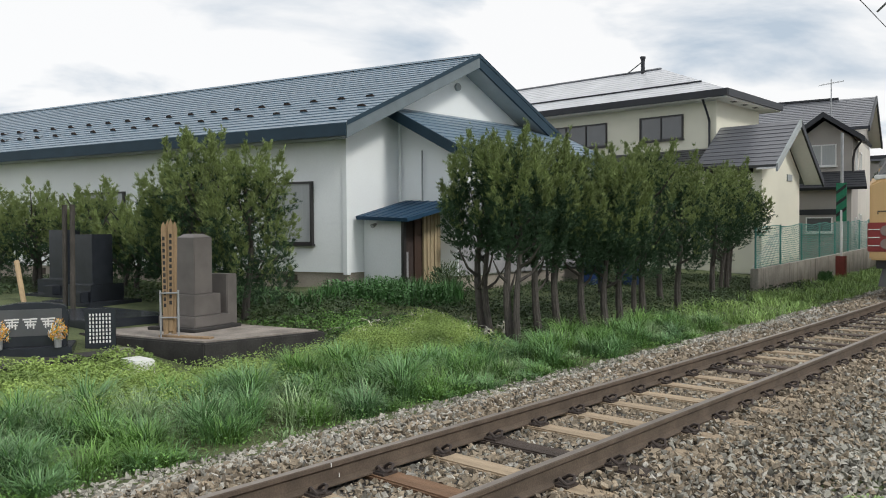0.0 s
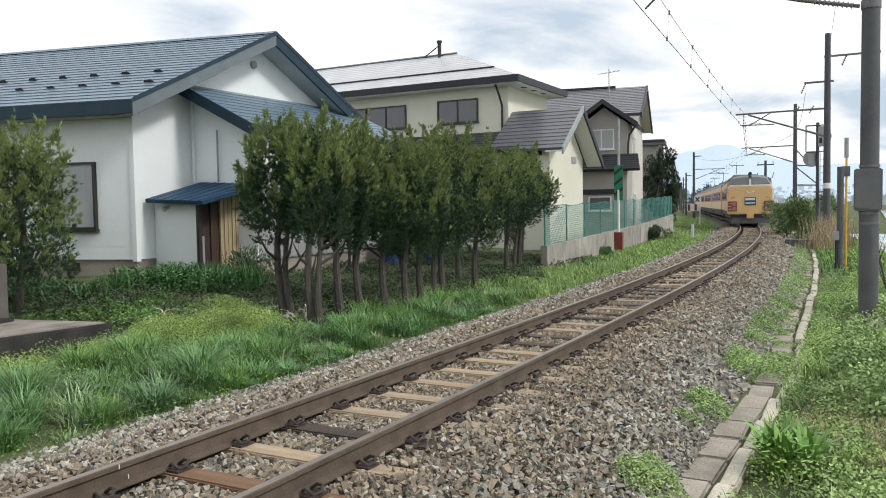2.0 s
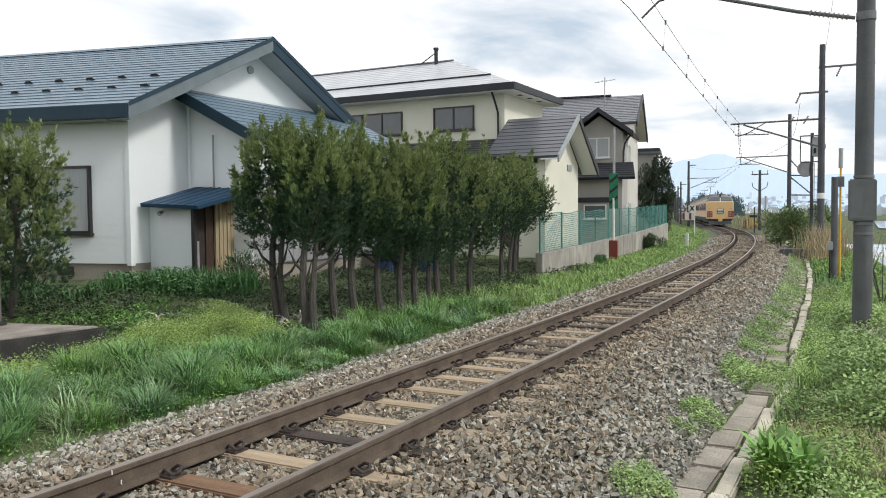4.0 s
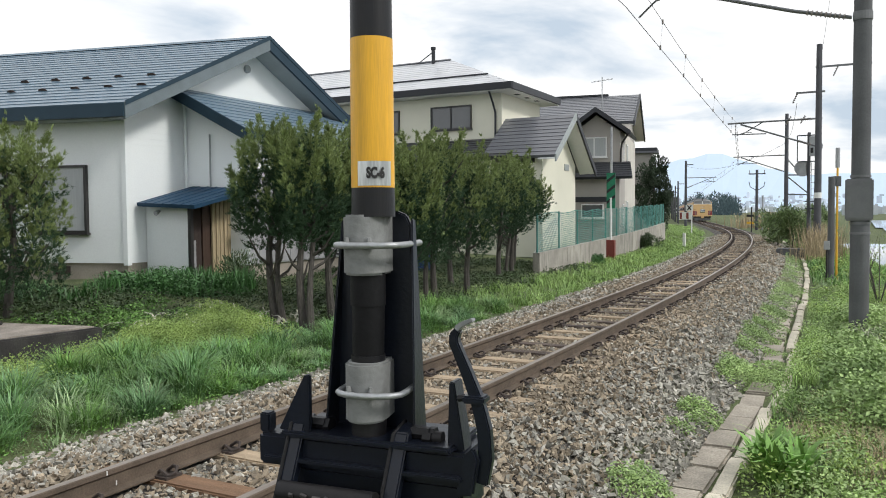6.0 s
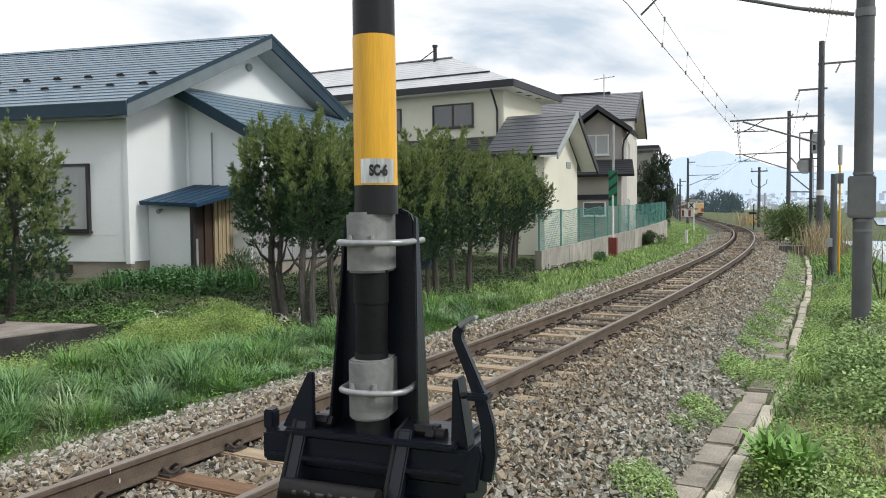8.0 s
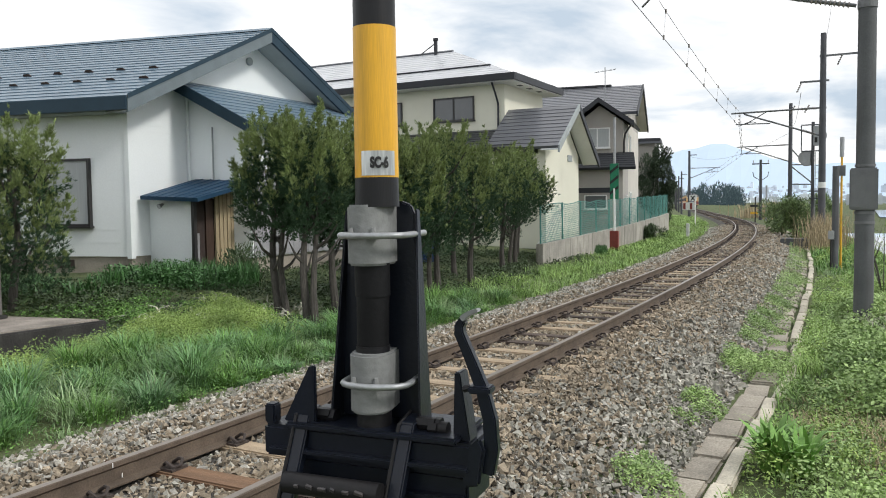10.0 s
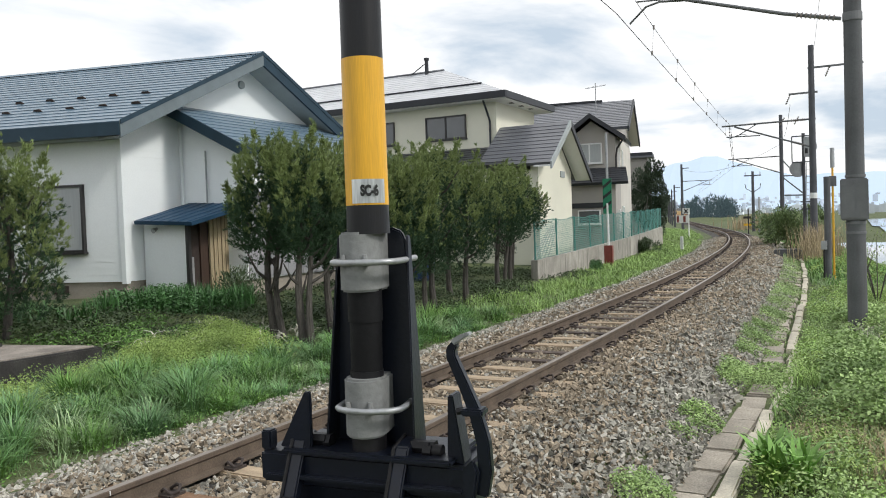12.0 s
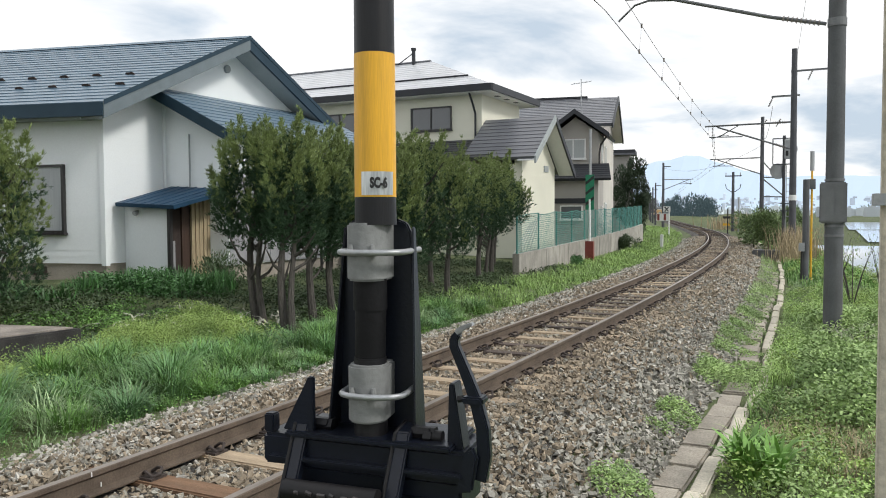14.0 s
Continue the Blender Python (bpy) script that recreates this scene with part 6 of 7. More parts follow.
            bmesh.ops.triangulate(bt, faces=bt.faces)
            bmesh.ops.subdivide_edges(bt, edges=[e for e in bt.edges if e.calc_length() > 0.003], cuts=3, use_grid_fill=True)
            bmesh.ops.triangulate(bt, faces=bt.faces)
            bt.to_mesh(me)
            bt.free()
            for v in me.vertices:
                x, yy, zz = v.co
                a = radians(-65) + 0.70 * x / r0
                rad = r0 + 0.0052 + zz
                v.co = (math.cos(a) * rad, py + math.sin(a) * rad, z + 0.0245 + yy * 1.22)
            me.materials.clear()
            me.materials.append(M["ink"])
            ob = new("lettering", me)
            ob.parent = sk
        z += L
        i += 1
    # rubber pads and bolts
    for zc in (0.70, 0.435):
        pad = Geo()
        n = 18
        prof = [(-0.043, 0.01), (-0.0435, -0.03)] + [(0.0435 * math.cos(radians(180 + 180 * k / n)), -0.046 + 0.040 * math.sin(radians(180 + 180 * k / n))) for k in range(1, n)] + [(0.0435, -0.03), (0.043, 0.01)]
        pad.prism([(x * 0.87 - 0.015, y - 0.004) for x, y in prof], "z", zc - 0.054, zc + 0.054)
        pd = part("rubber_pad", pad, "rubber", g, "grey rubber pad", bevel=0.004, smooth=True)
        ub = [(-0.062, 0.015, zc), (-0.062, -0.06, zc)] + [(-0.002 + 0.060 * math.cos(radians(180 + 12 * k)) * (1.0), -0.067 + 0.034 * math.sin(radians(180 + 12 * k)), zc) for k in range(1, 15)] + [(0.06, -0.05, zc), (0.06, 0.05, zc)]
        part("u_bolt", Geo().tube(ub, 0.0058, 10), "zinc", pd, "galvanised bolt", smooth=True)
        for dx in (-0.036, 0.006):
            part("pad_lug", Geo().cyl((dx, -0.088, zc - 0.006), (dx, -0.088, zc + 0.014), 0.008, 0.004, 8), "rubber", pd, smooth=True)
    # cross beam
    bm_ = Geo().box(-0.222, -0.075, 0.275, 0.20, 0.06, 0.335)
    beam = part("cross_beam", bm_, "black_paint", g, bevel=0.006)
    beam.matrix_local = pose(-0.006, 0, 0.008, 0, 0, -8)
    hold.matrix_local = pose(-0.008, 0, 0, 0, 0, -5)
    part("beam_ledge", Geo().box(-0.20, -0.092, 0.290, 0.195, -0.074, 0.298), "black_paint", beam, bevel=0.002)
    part("beam_ledge", Geo().box(-0.15, -0.078, 0.232, 0.18, -0.060, 0.240), "black_paint", beam, bevel=0.002)
    part("beam_plate", Geo().box(-0.165, -0.09, 0.335, 0.175, 0.06, 0.347), "black_paint", beam, bevel=0.004)
    part("lower_beam", Geo().box(-0.155, -0.06, 0.215, 0.185, 0.06, 0.274), "black_paint", beam, bevel=0.005)
    part("beam_end", Geo().box(-0.222, -0.07, 0.335, -0.200, -0.045, 0.372), "black_paint", beam, bevel=0.003)
    part("roller", Geo().cyl((-0.140, -0.128, 0.250), (0.050, -0.128, 0.250), 0.019, n=22), "black_matte", beam, "worn steel roller", smooth=True)
    for x in (-0.165, 0.045):
        x += 0.012
        lug = Geo()
        side = [(-0.15, 0.12), (-0.128, 0.12), (-0.06, 0.335), (-0.03, 0.345), (-0.03, 0.37), (-0.075, 0.362)]
        vs = [(x + o + 0.09 * (zz - 0.25), yy, zz) for o in (-0.004, 0.024) for yy, zz in side]
        lug.add(vs, [(5, 4, 3, 2, 1, 0), (6, 7, 8, 9, 10, 11)] + [(q, (q + 1) % 6, 6 + (q + 1) % 6, 6 + q) for q in range(6)])
        part("hinge_lug", lug, "black_paint", beam, bevel=0.003)
        part("lug_rim", Geo().tube([(x - 0.016, -0.152, 0.12), (x + 0.006, -0.077, 0.36), (x + 0.008, -0.03, 0.372)], 0.0035, 6), "black_matte", beam, smooth=True)
        part("nut", Geo().cyl((x + 0.03, -0.05, 0.358), (x + 0.065, -0.05, 0.358), 0.012, n=6), "black_matte", beam)
        part("bolt_head", Geo().cyl((x + 0.062, -0.045, 0.354), (x + 0.074, -0.045, 0.354), 0.016, n=6), "black_matte", beam)
    for x in (-0.13, 0.13):
        part("side_arm", Geo().box(x - 0.012, -0.03, -0.03, x + 0.012, 0.04, 0.28), "black_paint", beam, bevel=0.004)
    # wedge fins
    part("fin", Geo().prism([(-0.176, 0.345), (-0.108, 0.345), (-0.108, 0.452), (-0.119, 0.452)], "y", -0.075, -0.065), "black_paint", beam, bevel=0.002)
    part("fin", Geo().prism([(0.158, 0.335), (0.190, 0.335), (0.172, 0.455), (0.162, 0.455)], "y", -0.06, -0.02), "black_paint", beam, bevel=0.002)
    # latch hook
    def bar(g2, pts, w, th):
        """A flat steel bar along points in the hinge plane."""
        q = [Vector(p) for p in pts]
        vs = []
        for i, p in enumerate(q):
            d = (q[min(i + 1, len(q) - 1)] - q[max(i - 1, 0)]).normalized()
            sd = Vector((d.z, 0, -d.x)) * w[i]
            vs += [p - sd + Vector((0, -th, 0)), p + sd + Vector((0, -th, 0)), p + sd + Vector((0, th, 0)), p - sd + Vector((0, th, 0))]
        fs = [(i * 4 + k, i * 4 + (k + 1) % 4, i * 4 + 4 + (k + 1) % 4, i * 4 + 4 + k) for i in range(len(q) - 1) for k in range(4)]
        return g2.add(vs, fs + [(3, 2, 1, 0), tuple(len(q) * 4 - 4 + k for k in range(4))])
    h = part("latch_hook", bar(Geo(), [(0.222, -0.062, 0.285), (0.231, -0.063, 0.33), (0.229, -0.065, 0.38), (0.216, -0.066, 0.432), (0.199, -0.067, 0.475), (0.185, -0.068, 0.508), (0.1775, -0.069, 0.526), (0.1775, -0.069, 0.539), (0.186, -0.070, 0.550)],
                               [0.0125, 0.0125, 0.012, 0.011, 0.0095, 0.0088, 0.0088, 0.0085, 0.006], 0.009), "black_paint", beam, "black bent latch hook", bevel=0.0025)
    part("hook_tip", bar(Geo(), [(0.182, -0.070, 0.5505), (0.195, -0.072, 0.560), (0.214, -0.075, 0.568)], [0.0055, 0.0045, 0.003], 0.009), "zinc", h, "worn bare steel tip", bevel=0.0015)
    part("hook_collar", Geo().box(0.194, -0.084, 0.425, 0.234, -0.050, 0.438), "black_paint", h, bevel=0.003)
    part("collar_pin", Geo().cyl((0.184, -0.072, 0.430), (0.196, -0.072, 0.433), 0.006, n=8), "black_matte", h)
    part("latch_ear", Geo().prism([(0.180, 0.262), (0.214, 0.268), (0.224, 0.33), (0.214, 0.352), (0.196, 0.335)], "y", -0.085, -0.074), "black_paint", beam, bevel=0.004)
    part("hook_pivot", Geo().cyl((0.128, -0.05, 0.352), (0.146, -0.05, 0.352), 0.012, n=14), "black_matte", beam, "dark steel hook pivot", smooth=True)
    part("pivot_nut", Geo().cyl((0.112, -0.055, 0.352), (0.128, -0.055, 0.352), 0.012, n=6), "black_matte", beam)
    for i in range(6):
        rx = -0.110 + 0.024 * i
        part("wear_spot", Geo().cyl((rx, -0.1465, 0.252 + 0.003 * (i % 2)), (rx + 0.008 + 0.004 * (i % 3), -0.1465, 0.252), 0.004, n=7), "worn_black", beam)
    part("foot_ring", Geo().tube([(-0.007 + 0.037 * math.cos(0.3 * k), -0.045 + 0.037 * math.sin(0.3 * k), 0.349) for k in range(22)], 0.0035, 6), "zinc", g, "chipped pale edge round the pole foot")
    return g


gate = make_gate()


# ---- train ----
CAR = 20.0


def body_section(g, y0, y1, poly0, poly1):
    n = len(poly0)
    vs = [(x, y0, z) for x, z in poly0] + [(x, y1, z) for x, z in poly1]
    g.add(vs, [(i, (i + 1) % n, n + (i + 1) % n, n + i) for i in range(n)] + [tuple(range(n))[::-1], tuple(range(n, 2 * n))])


def make_car(label, cab=False):
    """A coach. Local: origin on the rail head under its middle, y along it; a cab faces -y."""
    c = thing("train_car", label, "train", group="train cars")
    y0, y1 = -CAR / 2 + (1.35 if cab else 0.15), CAR / 2 - 0.15
    body = part("body", Geo().box(-1.44, y0, 0.95, 1.44, y1, 3.05), "train_cream", c, "cream painted body", bevel=0.05)
    rp = [(-1.44, 3.05), (-1.36, 3.22), (-1.0, 3.40), (-0.4, 3.48), (0.4, 3.48), (1.0, 3.40), (1.36, 3.22), (1.44, 3.05)]
    part("roof", Geo().prism(rp, "y", y0, y1), "train_roof", c, "grey roof")
    for s in (-1, 1):
        part("window_band", Geo().box(s * 1.445 - 0.01, y0 + 0.6, 1.72, s * 1.445 + 0.01, y1 - 0.4, 2.62), "train_red", c, "dark red band")
        for i in range(10):
            yy = y0 + 1.6 + i * 1.65
            if yy + 1.2 < y1 - 0.8:
                part("window", Geo().box(s * 1.455 - 0.008, yy, 1.85, s * 1.455 + 0.008, yy + 1.25, 2.49), "glass", c)
        part("skirt", Geo().box(s * 1.38 - 0.03, y0, 0.70, s * 1.38 + 0.03, y1, 0.96), "train_dark", c)
    part("underframe", Geo().box(-1.2, y0 + 0.3, 0.40, 1.2, y1 - 0.3, 0.95), "train_dark", c)
    for yy in (-7.0, 7.0):
        b = part("bogie", Geo().box(-1.05, yy - 1.5, 0.35, 1.05, yy + 1.5, 0.62), "train_dark", c)
        for dy in (-1.05, 1.05):
            part("wheelset", Geo().cyl((-0.60, yy + dy, 0.43), (-0.50, yy + dy, 0.43), 0.43, n=20).cyl((0.50, yy + dy, 0.43), (0.60, yy + dy, 0.43), 0.43, n=20).cyl((-0.6, yy + dy, 0.43), (0.6, yy + dy, 0.43), 0.08, n=8), "train_dark", b)
    for yy in ((-2, 3, 6.5) if cab else (-6, -1, 4)):
        part("cooler", Geo().box(-0.9, yy - 1.1, 3.4, 0.9, yy + 1.1, 3.68), "train_roof", c, bevel=0.06)
    if cab:
        f = -CAR / 2
        nose = Geo()
        lo = [(-1.44, 0.78), (1.44, 0.78), (1.44, 2.68), (1.25, 2.79), (-1.25, 2.79), (-1.44, 2.68)]
        hi = [(-1.38, 0.78), (1.38, 0.78), (1.38, 2.55), (1.15, 2.66), (-1.15, 2.66), (-1.38, 2.55)]
        body_section(nose, y0, f + 0.35, lo, lo)
        body_section(nose, f + 0.35, f, lo, hi)
        part("nose", nose, "train_cream", c, "cream flat nose", bevel=0.04)
        cabg = Geo()
        a0 = [(-1.40, 2.72), (1.40, 2.72), (1.12, 3.28), (0.6, 3.42), (-0.6, 3.42), (-1.12, 3.28)]
        a1 = [(-1.30, 2.72), (1.30, 2.72), (1.02, 3.20), (0.5, 3.28), (-0.5, 3.28), (-1.02, 3.20)]
        body_section(cabg, y0 + 0.05, f + 0.75, a0, [(x, z) for x, z in a0])
        body_section(cabg, f + 0.75, f + 0.35, a0, a1)
        part("cab", cabg, "train_roof", c)
        for s in (-1, 1):
            w = Geo().add([(s * 0.05, f + 0.325, 2.79), (s * 1.18, f + 0.33, 2.79), (s * 0.9, f + 0.50, 3.17), (s * 0.05, f + 0.50, 3.22), (s * 0.05, f + 0.36, 2.79), (s * 1.18, f + 0.37, 2.79), (s * 0.9, f + 0.54, 3.17), (s * 0.05, f + 0.54, 3.22)],
                          [(0, 1, 2, 3), (4, 7, 6, 5), (0, 4, 5, 1), (2, 6, 7, 3), (1, 5, 6, 2), (3, 7, 4, 0)])
            part("windscreen", w, "glass", c, "dark windscreen pane")
            lp = part("lamp_panel", Geo().box(s * 1.13 - 0.29, f - 0.03, 0.98, s * 1.13 + 0.29, f + 0.3, 1.66), "train_red", c, "red lamp surround", bevel=0.02)
            for z in (1.16, 1.47):
                part("lamp", Geo().cyl((s * 1.02, f - 0.035, z), (s * 1.02, f - 0.06, z), 0.125, n=14), "lamp_lens", lp)
            for z in (1.12, 1.31, 1.50):
                part("fin", Geo().box(s * 1.28 - 0.12, f - 0.045, z - 0.012, s * 1.28 + 0.12, f - 0.03, z + 0.012), "chrome", lp)
            part("wing_mark", Geo().add([(0, f - 0.03, 2.17), (s * 0.1, f - 0.03, 2.20), (s * 0.36, f - 0.03, 2.37), (s * 0.12, f - 0.03, 2.28), (0, f - 0.005, 2.17), (s * 0.1, f - 0.005, 2.20), (s * 0.36, f - 0.005, 2.37), (s * 0.12, f - 0.005, 2.28)],
                                        [(0, 1, 2, 3), (4, 7, 6, 5), (0, 4, 5, 1), (1, 5, 6, 2), (2, 6, 7, 3), (3, 7, 4, 0)]), "chrome", c)
            part("hand_grip", Geo().tube([(s * 1.1 - 0.1, f - 0.02, 1.86), (s * 1.1 - 0.1, f - 0.05, 1.92), (s * 1.1 + 0.1, f - 0.05, 1.92), (s * 1.1 + 0.1, f - 0.02, 1.86)], 0.014, 5), "train_dark", c)
        part("pillar", Geo().box(-0.045, f + 0.28, 2.76, 0.045, f + 0.40, 3.16), "frame_white", c)
        part("brow", Geo().box(-1.3, f + 0.02, 2.66, 1.3, f + 0.33, 2.77), "frame_white", c, bevel=0.02)
        hd = part("head_board", Geo().box(-0.36, f - 0.035, 1.38, 0.36, f - 0.0, 1.92), "ink", c, bevel=0.03)
        part("board_face", Geo().box(-0.31, f - 0.05, 1.43, 0.31, f - 0.036, 1.87), "white", hd)
        part("board_band", Geo().box(-0.31, f - 0.056, 1.58, 0.31, f - 0.05, 1.72), "blue_plastic", hd)
        part("board_band", Geo().box(-0.31, f - 0.056, 1.43, 0.31, f - 0.05, 1.50), "green_paint", hd)
        part("roof_lamp", Geo().cyl((0, f + 0.55, 3.52), (0, f + 0.38, 3.52), 0.10, 0.125, 14).box(-0.08, f + 0.3, 3.25, 0.08, f + 0.7, 3.48), "train_dark", c)
        part("coupler_cover", Geo().box(-0.22, f - 0.12, 0.50, 0.22, f + 0.4, 0.86), "train_cream", c, bevel=0.03)
        part("snow_plough", Geo().add([(-1.25, f + 0.3, 0.15), (1.25, f + 0.3, 0.15), (1.15, f + 0.3, 0.60), (-1.15, f + 0.3, 0.60), (-1.25, f + 0.5, 0.15), (1.25, f + 0.5, 0.15), (1.15, f + 0.5, 0.60), (-1.15, f + 0.5, 0.60)],
                                      [(0, 1, 2, 3), (4, 7, 6, 5), (0, 4, 5, 1), (1, 5, 6, 2), (2, 6, 7, 3), (3, 7, 4, 0)]), "steel_grey", c)
        part("skirt_front", Geo().box(-1.25, f + 0.12, 0.58, 1.25, f + 0.4, 0.79), "train_dark", c)
    else:
        part("pantograph", Geo().tube([(-0.5, -8.5, 3.45), (0, -8.0, 4.2), (0.0, -8.6, 5.0)], 0.03, 5).box(-0.6, -8.65, 4.98, 0.6, -8.55, 5.03), "train_dark", c)
    return c


tail_car = make_car("cream and red express train cab car leaving along the track", True)
mid_car = make_car("cream and red express train coach")
cars = [tail_car, mid_car] + [copy_thing(mid_car, Matrix()) for _ in range(4)]


def table():
    """Track length against station."""
    out, s, y = [(0.0, 0.0)], 0.0, 0.0
    while y < 900:
        s += (along(0, y + 0.5) - along(0, y)).length
        y += 0.5
        out.append((s, y))
    return np.array(out)


TABLE = table()
START = 20.6          # track length of the tail at 0 s
SPEED = 18.5


def on_track(s):
    y = float(np.interp(s, TABLE[:, 0], TABLE[:, 1]))
    return along(0, y)


def car_pose(s_tail):
    a, b = on_track(s_tail + 3.0), on_track(s_tail + 17.0)
    mid = (a + b) / 2
    return Matrix.Translation(mid) @ Matrix.Rotation(math.atan2(-(b.x - a.x), b.y - a.y), 4, "Z")


def gate_pose(lean):
    """lean: degrees from upright; it falls towards the road side."""
    return pose(PIVOT.x, PIVOT.y, PIVOT.z, 0, 0, HEAD) @ pose(0, 0, 0, lean, 0, 0)


def motions():
    times = [i * 0.5 for i in range(29)]
    for k, c in enumerate(cars):
        walk(c, [(t, car_pose(START + SPEED * t + CAR * k)) for t in times])
    leans = [(0, 89), (2.9, 89), (3.2, 87), (3.5, 81), (3.8, 73), (4.1, 63), (4.4, 52), (4.7, 40), (5.0, 27), (5.3, 15.3), (5.4, 11.6), (5.5, 7.9), (5.6, 4.5), (5.8, 1.2), (6.0, 0), (14, 0)]
    walk(gate, [(t, gate_pose(a)) for t, a in leans])


# ---- ground cover ----
def joined(name, v, faces, material, label, category, parent=None):
    """One mesh from arrays of corners and equal-sided faces."""
    n, k = faces.shape
    me = bpy.data.meshes.new(name)
    me.vertices.add(len(v)); me.vertices.foreach_set("co", v.astype(np.float32).ravel())
    me.loops.add(n * k); me.loops.foreach_set("vertex_index", faces.astype(np.int32).ravel())
    me.polygons.add(n); me.polygons.foreach_set("loop_start", np.arange(0, n * k, k, dtype=np.int32))
    me.update(calc_edges=True)
    me.materials.append(M[material])
    ob = new(name, me)
    if parent:
        ob.parent = parent
    return tagged(ob, label, category, kind="stuff")


XC = np.vectorize(xc)
PU, PZ = np.array([p[0] for p in PROFILE]), np.array([p[1] for p in PROFILE])


def lay(u, y):
    """Ground points at offsets u and stations y."""
    x = XC(y) + u
    z = np.interp(u, PU, PZ) + dip(u, np.minimum(y, 50))
    return np.stack([x, y, z], 1)


WEDGE_F = np.array([(0, 2, 1), (3, 4, 5), (0, 1, 4), (0, 4, 3), (1, 2, 5), (1, 5, 4), (2, 0, 3), (2, 3, 5)])
WEDGE_V = np.array([(math.cos(a) * r, math.sin(a) * r, z) for z, r in ((-1, 1.0), (1, 0.75)) for a in (0.3, 2.4, 4.5)])


def stones(rng, u, y, z, size, material, label):
    """Angular crushed stones: uneven flat wedges lying at all angles."""
    n = len(u)
    p = lay(u, y)
    p[:, 2] = z
    v = WEDGE_V[None] * rng.uniform(0.55, 1.15, (n, 6, 3)) + rng.normal(size=(n, 6, 3)) * 0.12
    v *= (size[:, None] * rng.uniform(0.6, 1.35, (n, 3)) * np.array([1.45, 1.15, 0.62]))[:, None, :]
    q = rng.normal(size=(n, 4)) * np.array([1.0, 0.5, 0.5, 1.0]); q /= np.linalg.norm(q, axis=1)[:, None]
    w, a, b, c = q.T
    R = np.stack([1 - 2 * (b * b + c * c), 2 * (a * b - c * w), 2 * (a * c + b * w), 2 * (a * b + c * w), 1 - 2 * (a * a + c * c), 2 * (b * c - a * w),
                  2 * (a * c - b * w), 2 * (b * c + a * w), 1 - 2 * (a * a + b * b)], 1).reshape(n, 3, 3)
    v = np.einsum("nij,nkj->nki", R, v) + p[:, None, :]
    f = (WEDGE_F[None] + 6 * np.arange(n)[:, None, None]).reshape(-1, 3)
    joined("ballast_stones", v.reshape(-1, 3), f, material, label, "gravel").data.shade_flat()


def make_ballast():
    rng = np.random.default_rng(7)
    sets = []
    for y0, y1, dens, s0, s1 in ((1.6, 8.5, 1500, 0.0135, 0.029), (8.5, 17, 860, 0.017, 0.035), (17, 32, 330, 0.026, 0.046), (32, 62, 150, 0.034, 0.054)):
        for a, b, zf in ((-2.45, -0.66, None), (-0.50, 0.50, -0.195), (0.66, 2.42, None)):
            n = int((y1 - y0) * (b - a) * dens)
            u, y = rng.uniform(a, b, n), rng.uniform(y0, y1, n)
            sz = rng.uniform(s0, s1, n) * (1 + 0.35 * (rng.random(n) > 0.9))
            z = np.interp(u, [-2.7, -2.15, -1.4, 1.35, 2.35, 2.6], [-0.40, -0.385, -0.165, -0.165, -0.50, -0.52]) + rng.uniform(-0.046, 0.030, n)
            if zf is not None:
                z = zf + rng.uniform(-0.02, 0.02, n) + 0 * u
                # leave the sleepers' tops mostly clear
                ph = ((y + 1.75 + 0.31) % 0.62) - 0.31
                keep = (np.abs(ph) > 0.10) | (rng.random(n) < 0.04)
                u, y, z, sz = u[keep], y[keep], z[keep], sz[keep]
            else:
                ph = ((y + 1.75 + 0.31) % 0.62) - 0.31
                keep = (np.abs(ph) > 0.11) | (np.abs(u) > 0.95) | (rng.random(n) < 0.15)
                u, y, z, sz = u[keep], y[keep], z[keep], sz[keep]
            sets.append((u, y, z, sz))
    u, y, z, sz = (np.concatenate([s[i] for s in sets]) for i in range(4))
    patch = np.array([noise.noise((a * 0.8, b * 0.35, 4)) for a, b in zip(u, y)])
    pick = rng.random(len(u))
    brown = pick < np.clip(0.80 - 0.62 * np.maximum(0, np.abs(u) - 1.05) + 0.5 * patch, 0.06, 0.9)
    pale = (~brown) & (rng.random(len(u)) < np.where(u < -0.6, 0.55, 0.2))
    grey = ~brown & ~pale
    for mask, m, lb in ((brown, "stone_brown", "brownish crushed ballast stones"), (grey, "stone", "grey crushed ballast stones"), (pale, "stone_pale", "pale crushed ballast stones")):
        stones(rng, u[mask], y[mask], z[mask], sz[mask], m, lb)


make_ballast()


def blades(rng, p, h, w, bend, material, label, category="grass", name="grass", lean=None, heart=None):
    """Curved tapering blades of height h at the points p."""
    n = len(p)
    a = rng.uniform(0, 2 * np.pi, n)
    d = np.stack([np.cos(a), np.sin(a), 0 * a], 1)
    if heart is not None:
        o = p[:, :2] - heart
        a = np.arctan2(o[:, 1], o[:, 0]) + rng.normal(size=n) * 0.5
        d = np.stack([np.cos(a), np.sin(a), 0 * a], 1)
    if lean is not None:
        d = d + np.array(lean); d /= np.linalg.norm(d, axis=1)[:, None]
    s = np.stack([-d[:, 1], d[:, 0], 0 * a], 1)
    up = np.array([0, 0, 1.0])
    b = bend * rng.uniform(0.3, 1.2, n)
    rows = []
    for k, wk in ((0, 1.0), (0.4, 0.95), (0.75, 0.65), (1.0, 0.08)):
        c = p + d * (b * h * k ** 2)[:, None] + up * (h * (k - 0.42 * b * k ** 3))[:, None]
        rows += [c - s * (w * wk)[:, None], c + s * (w * wk)[:, None]]
    v = np.stack(rows, 1).reshape(-1, 3)
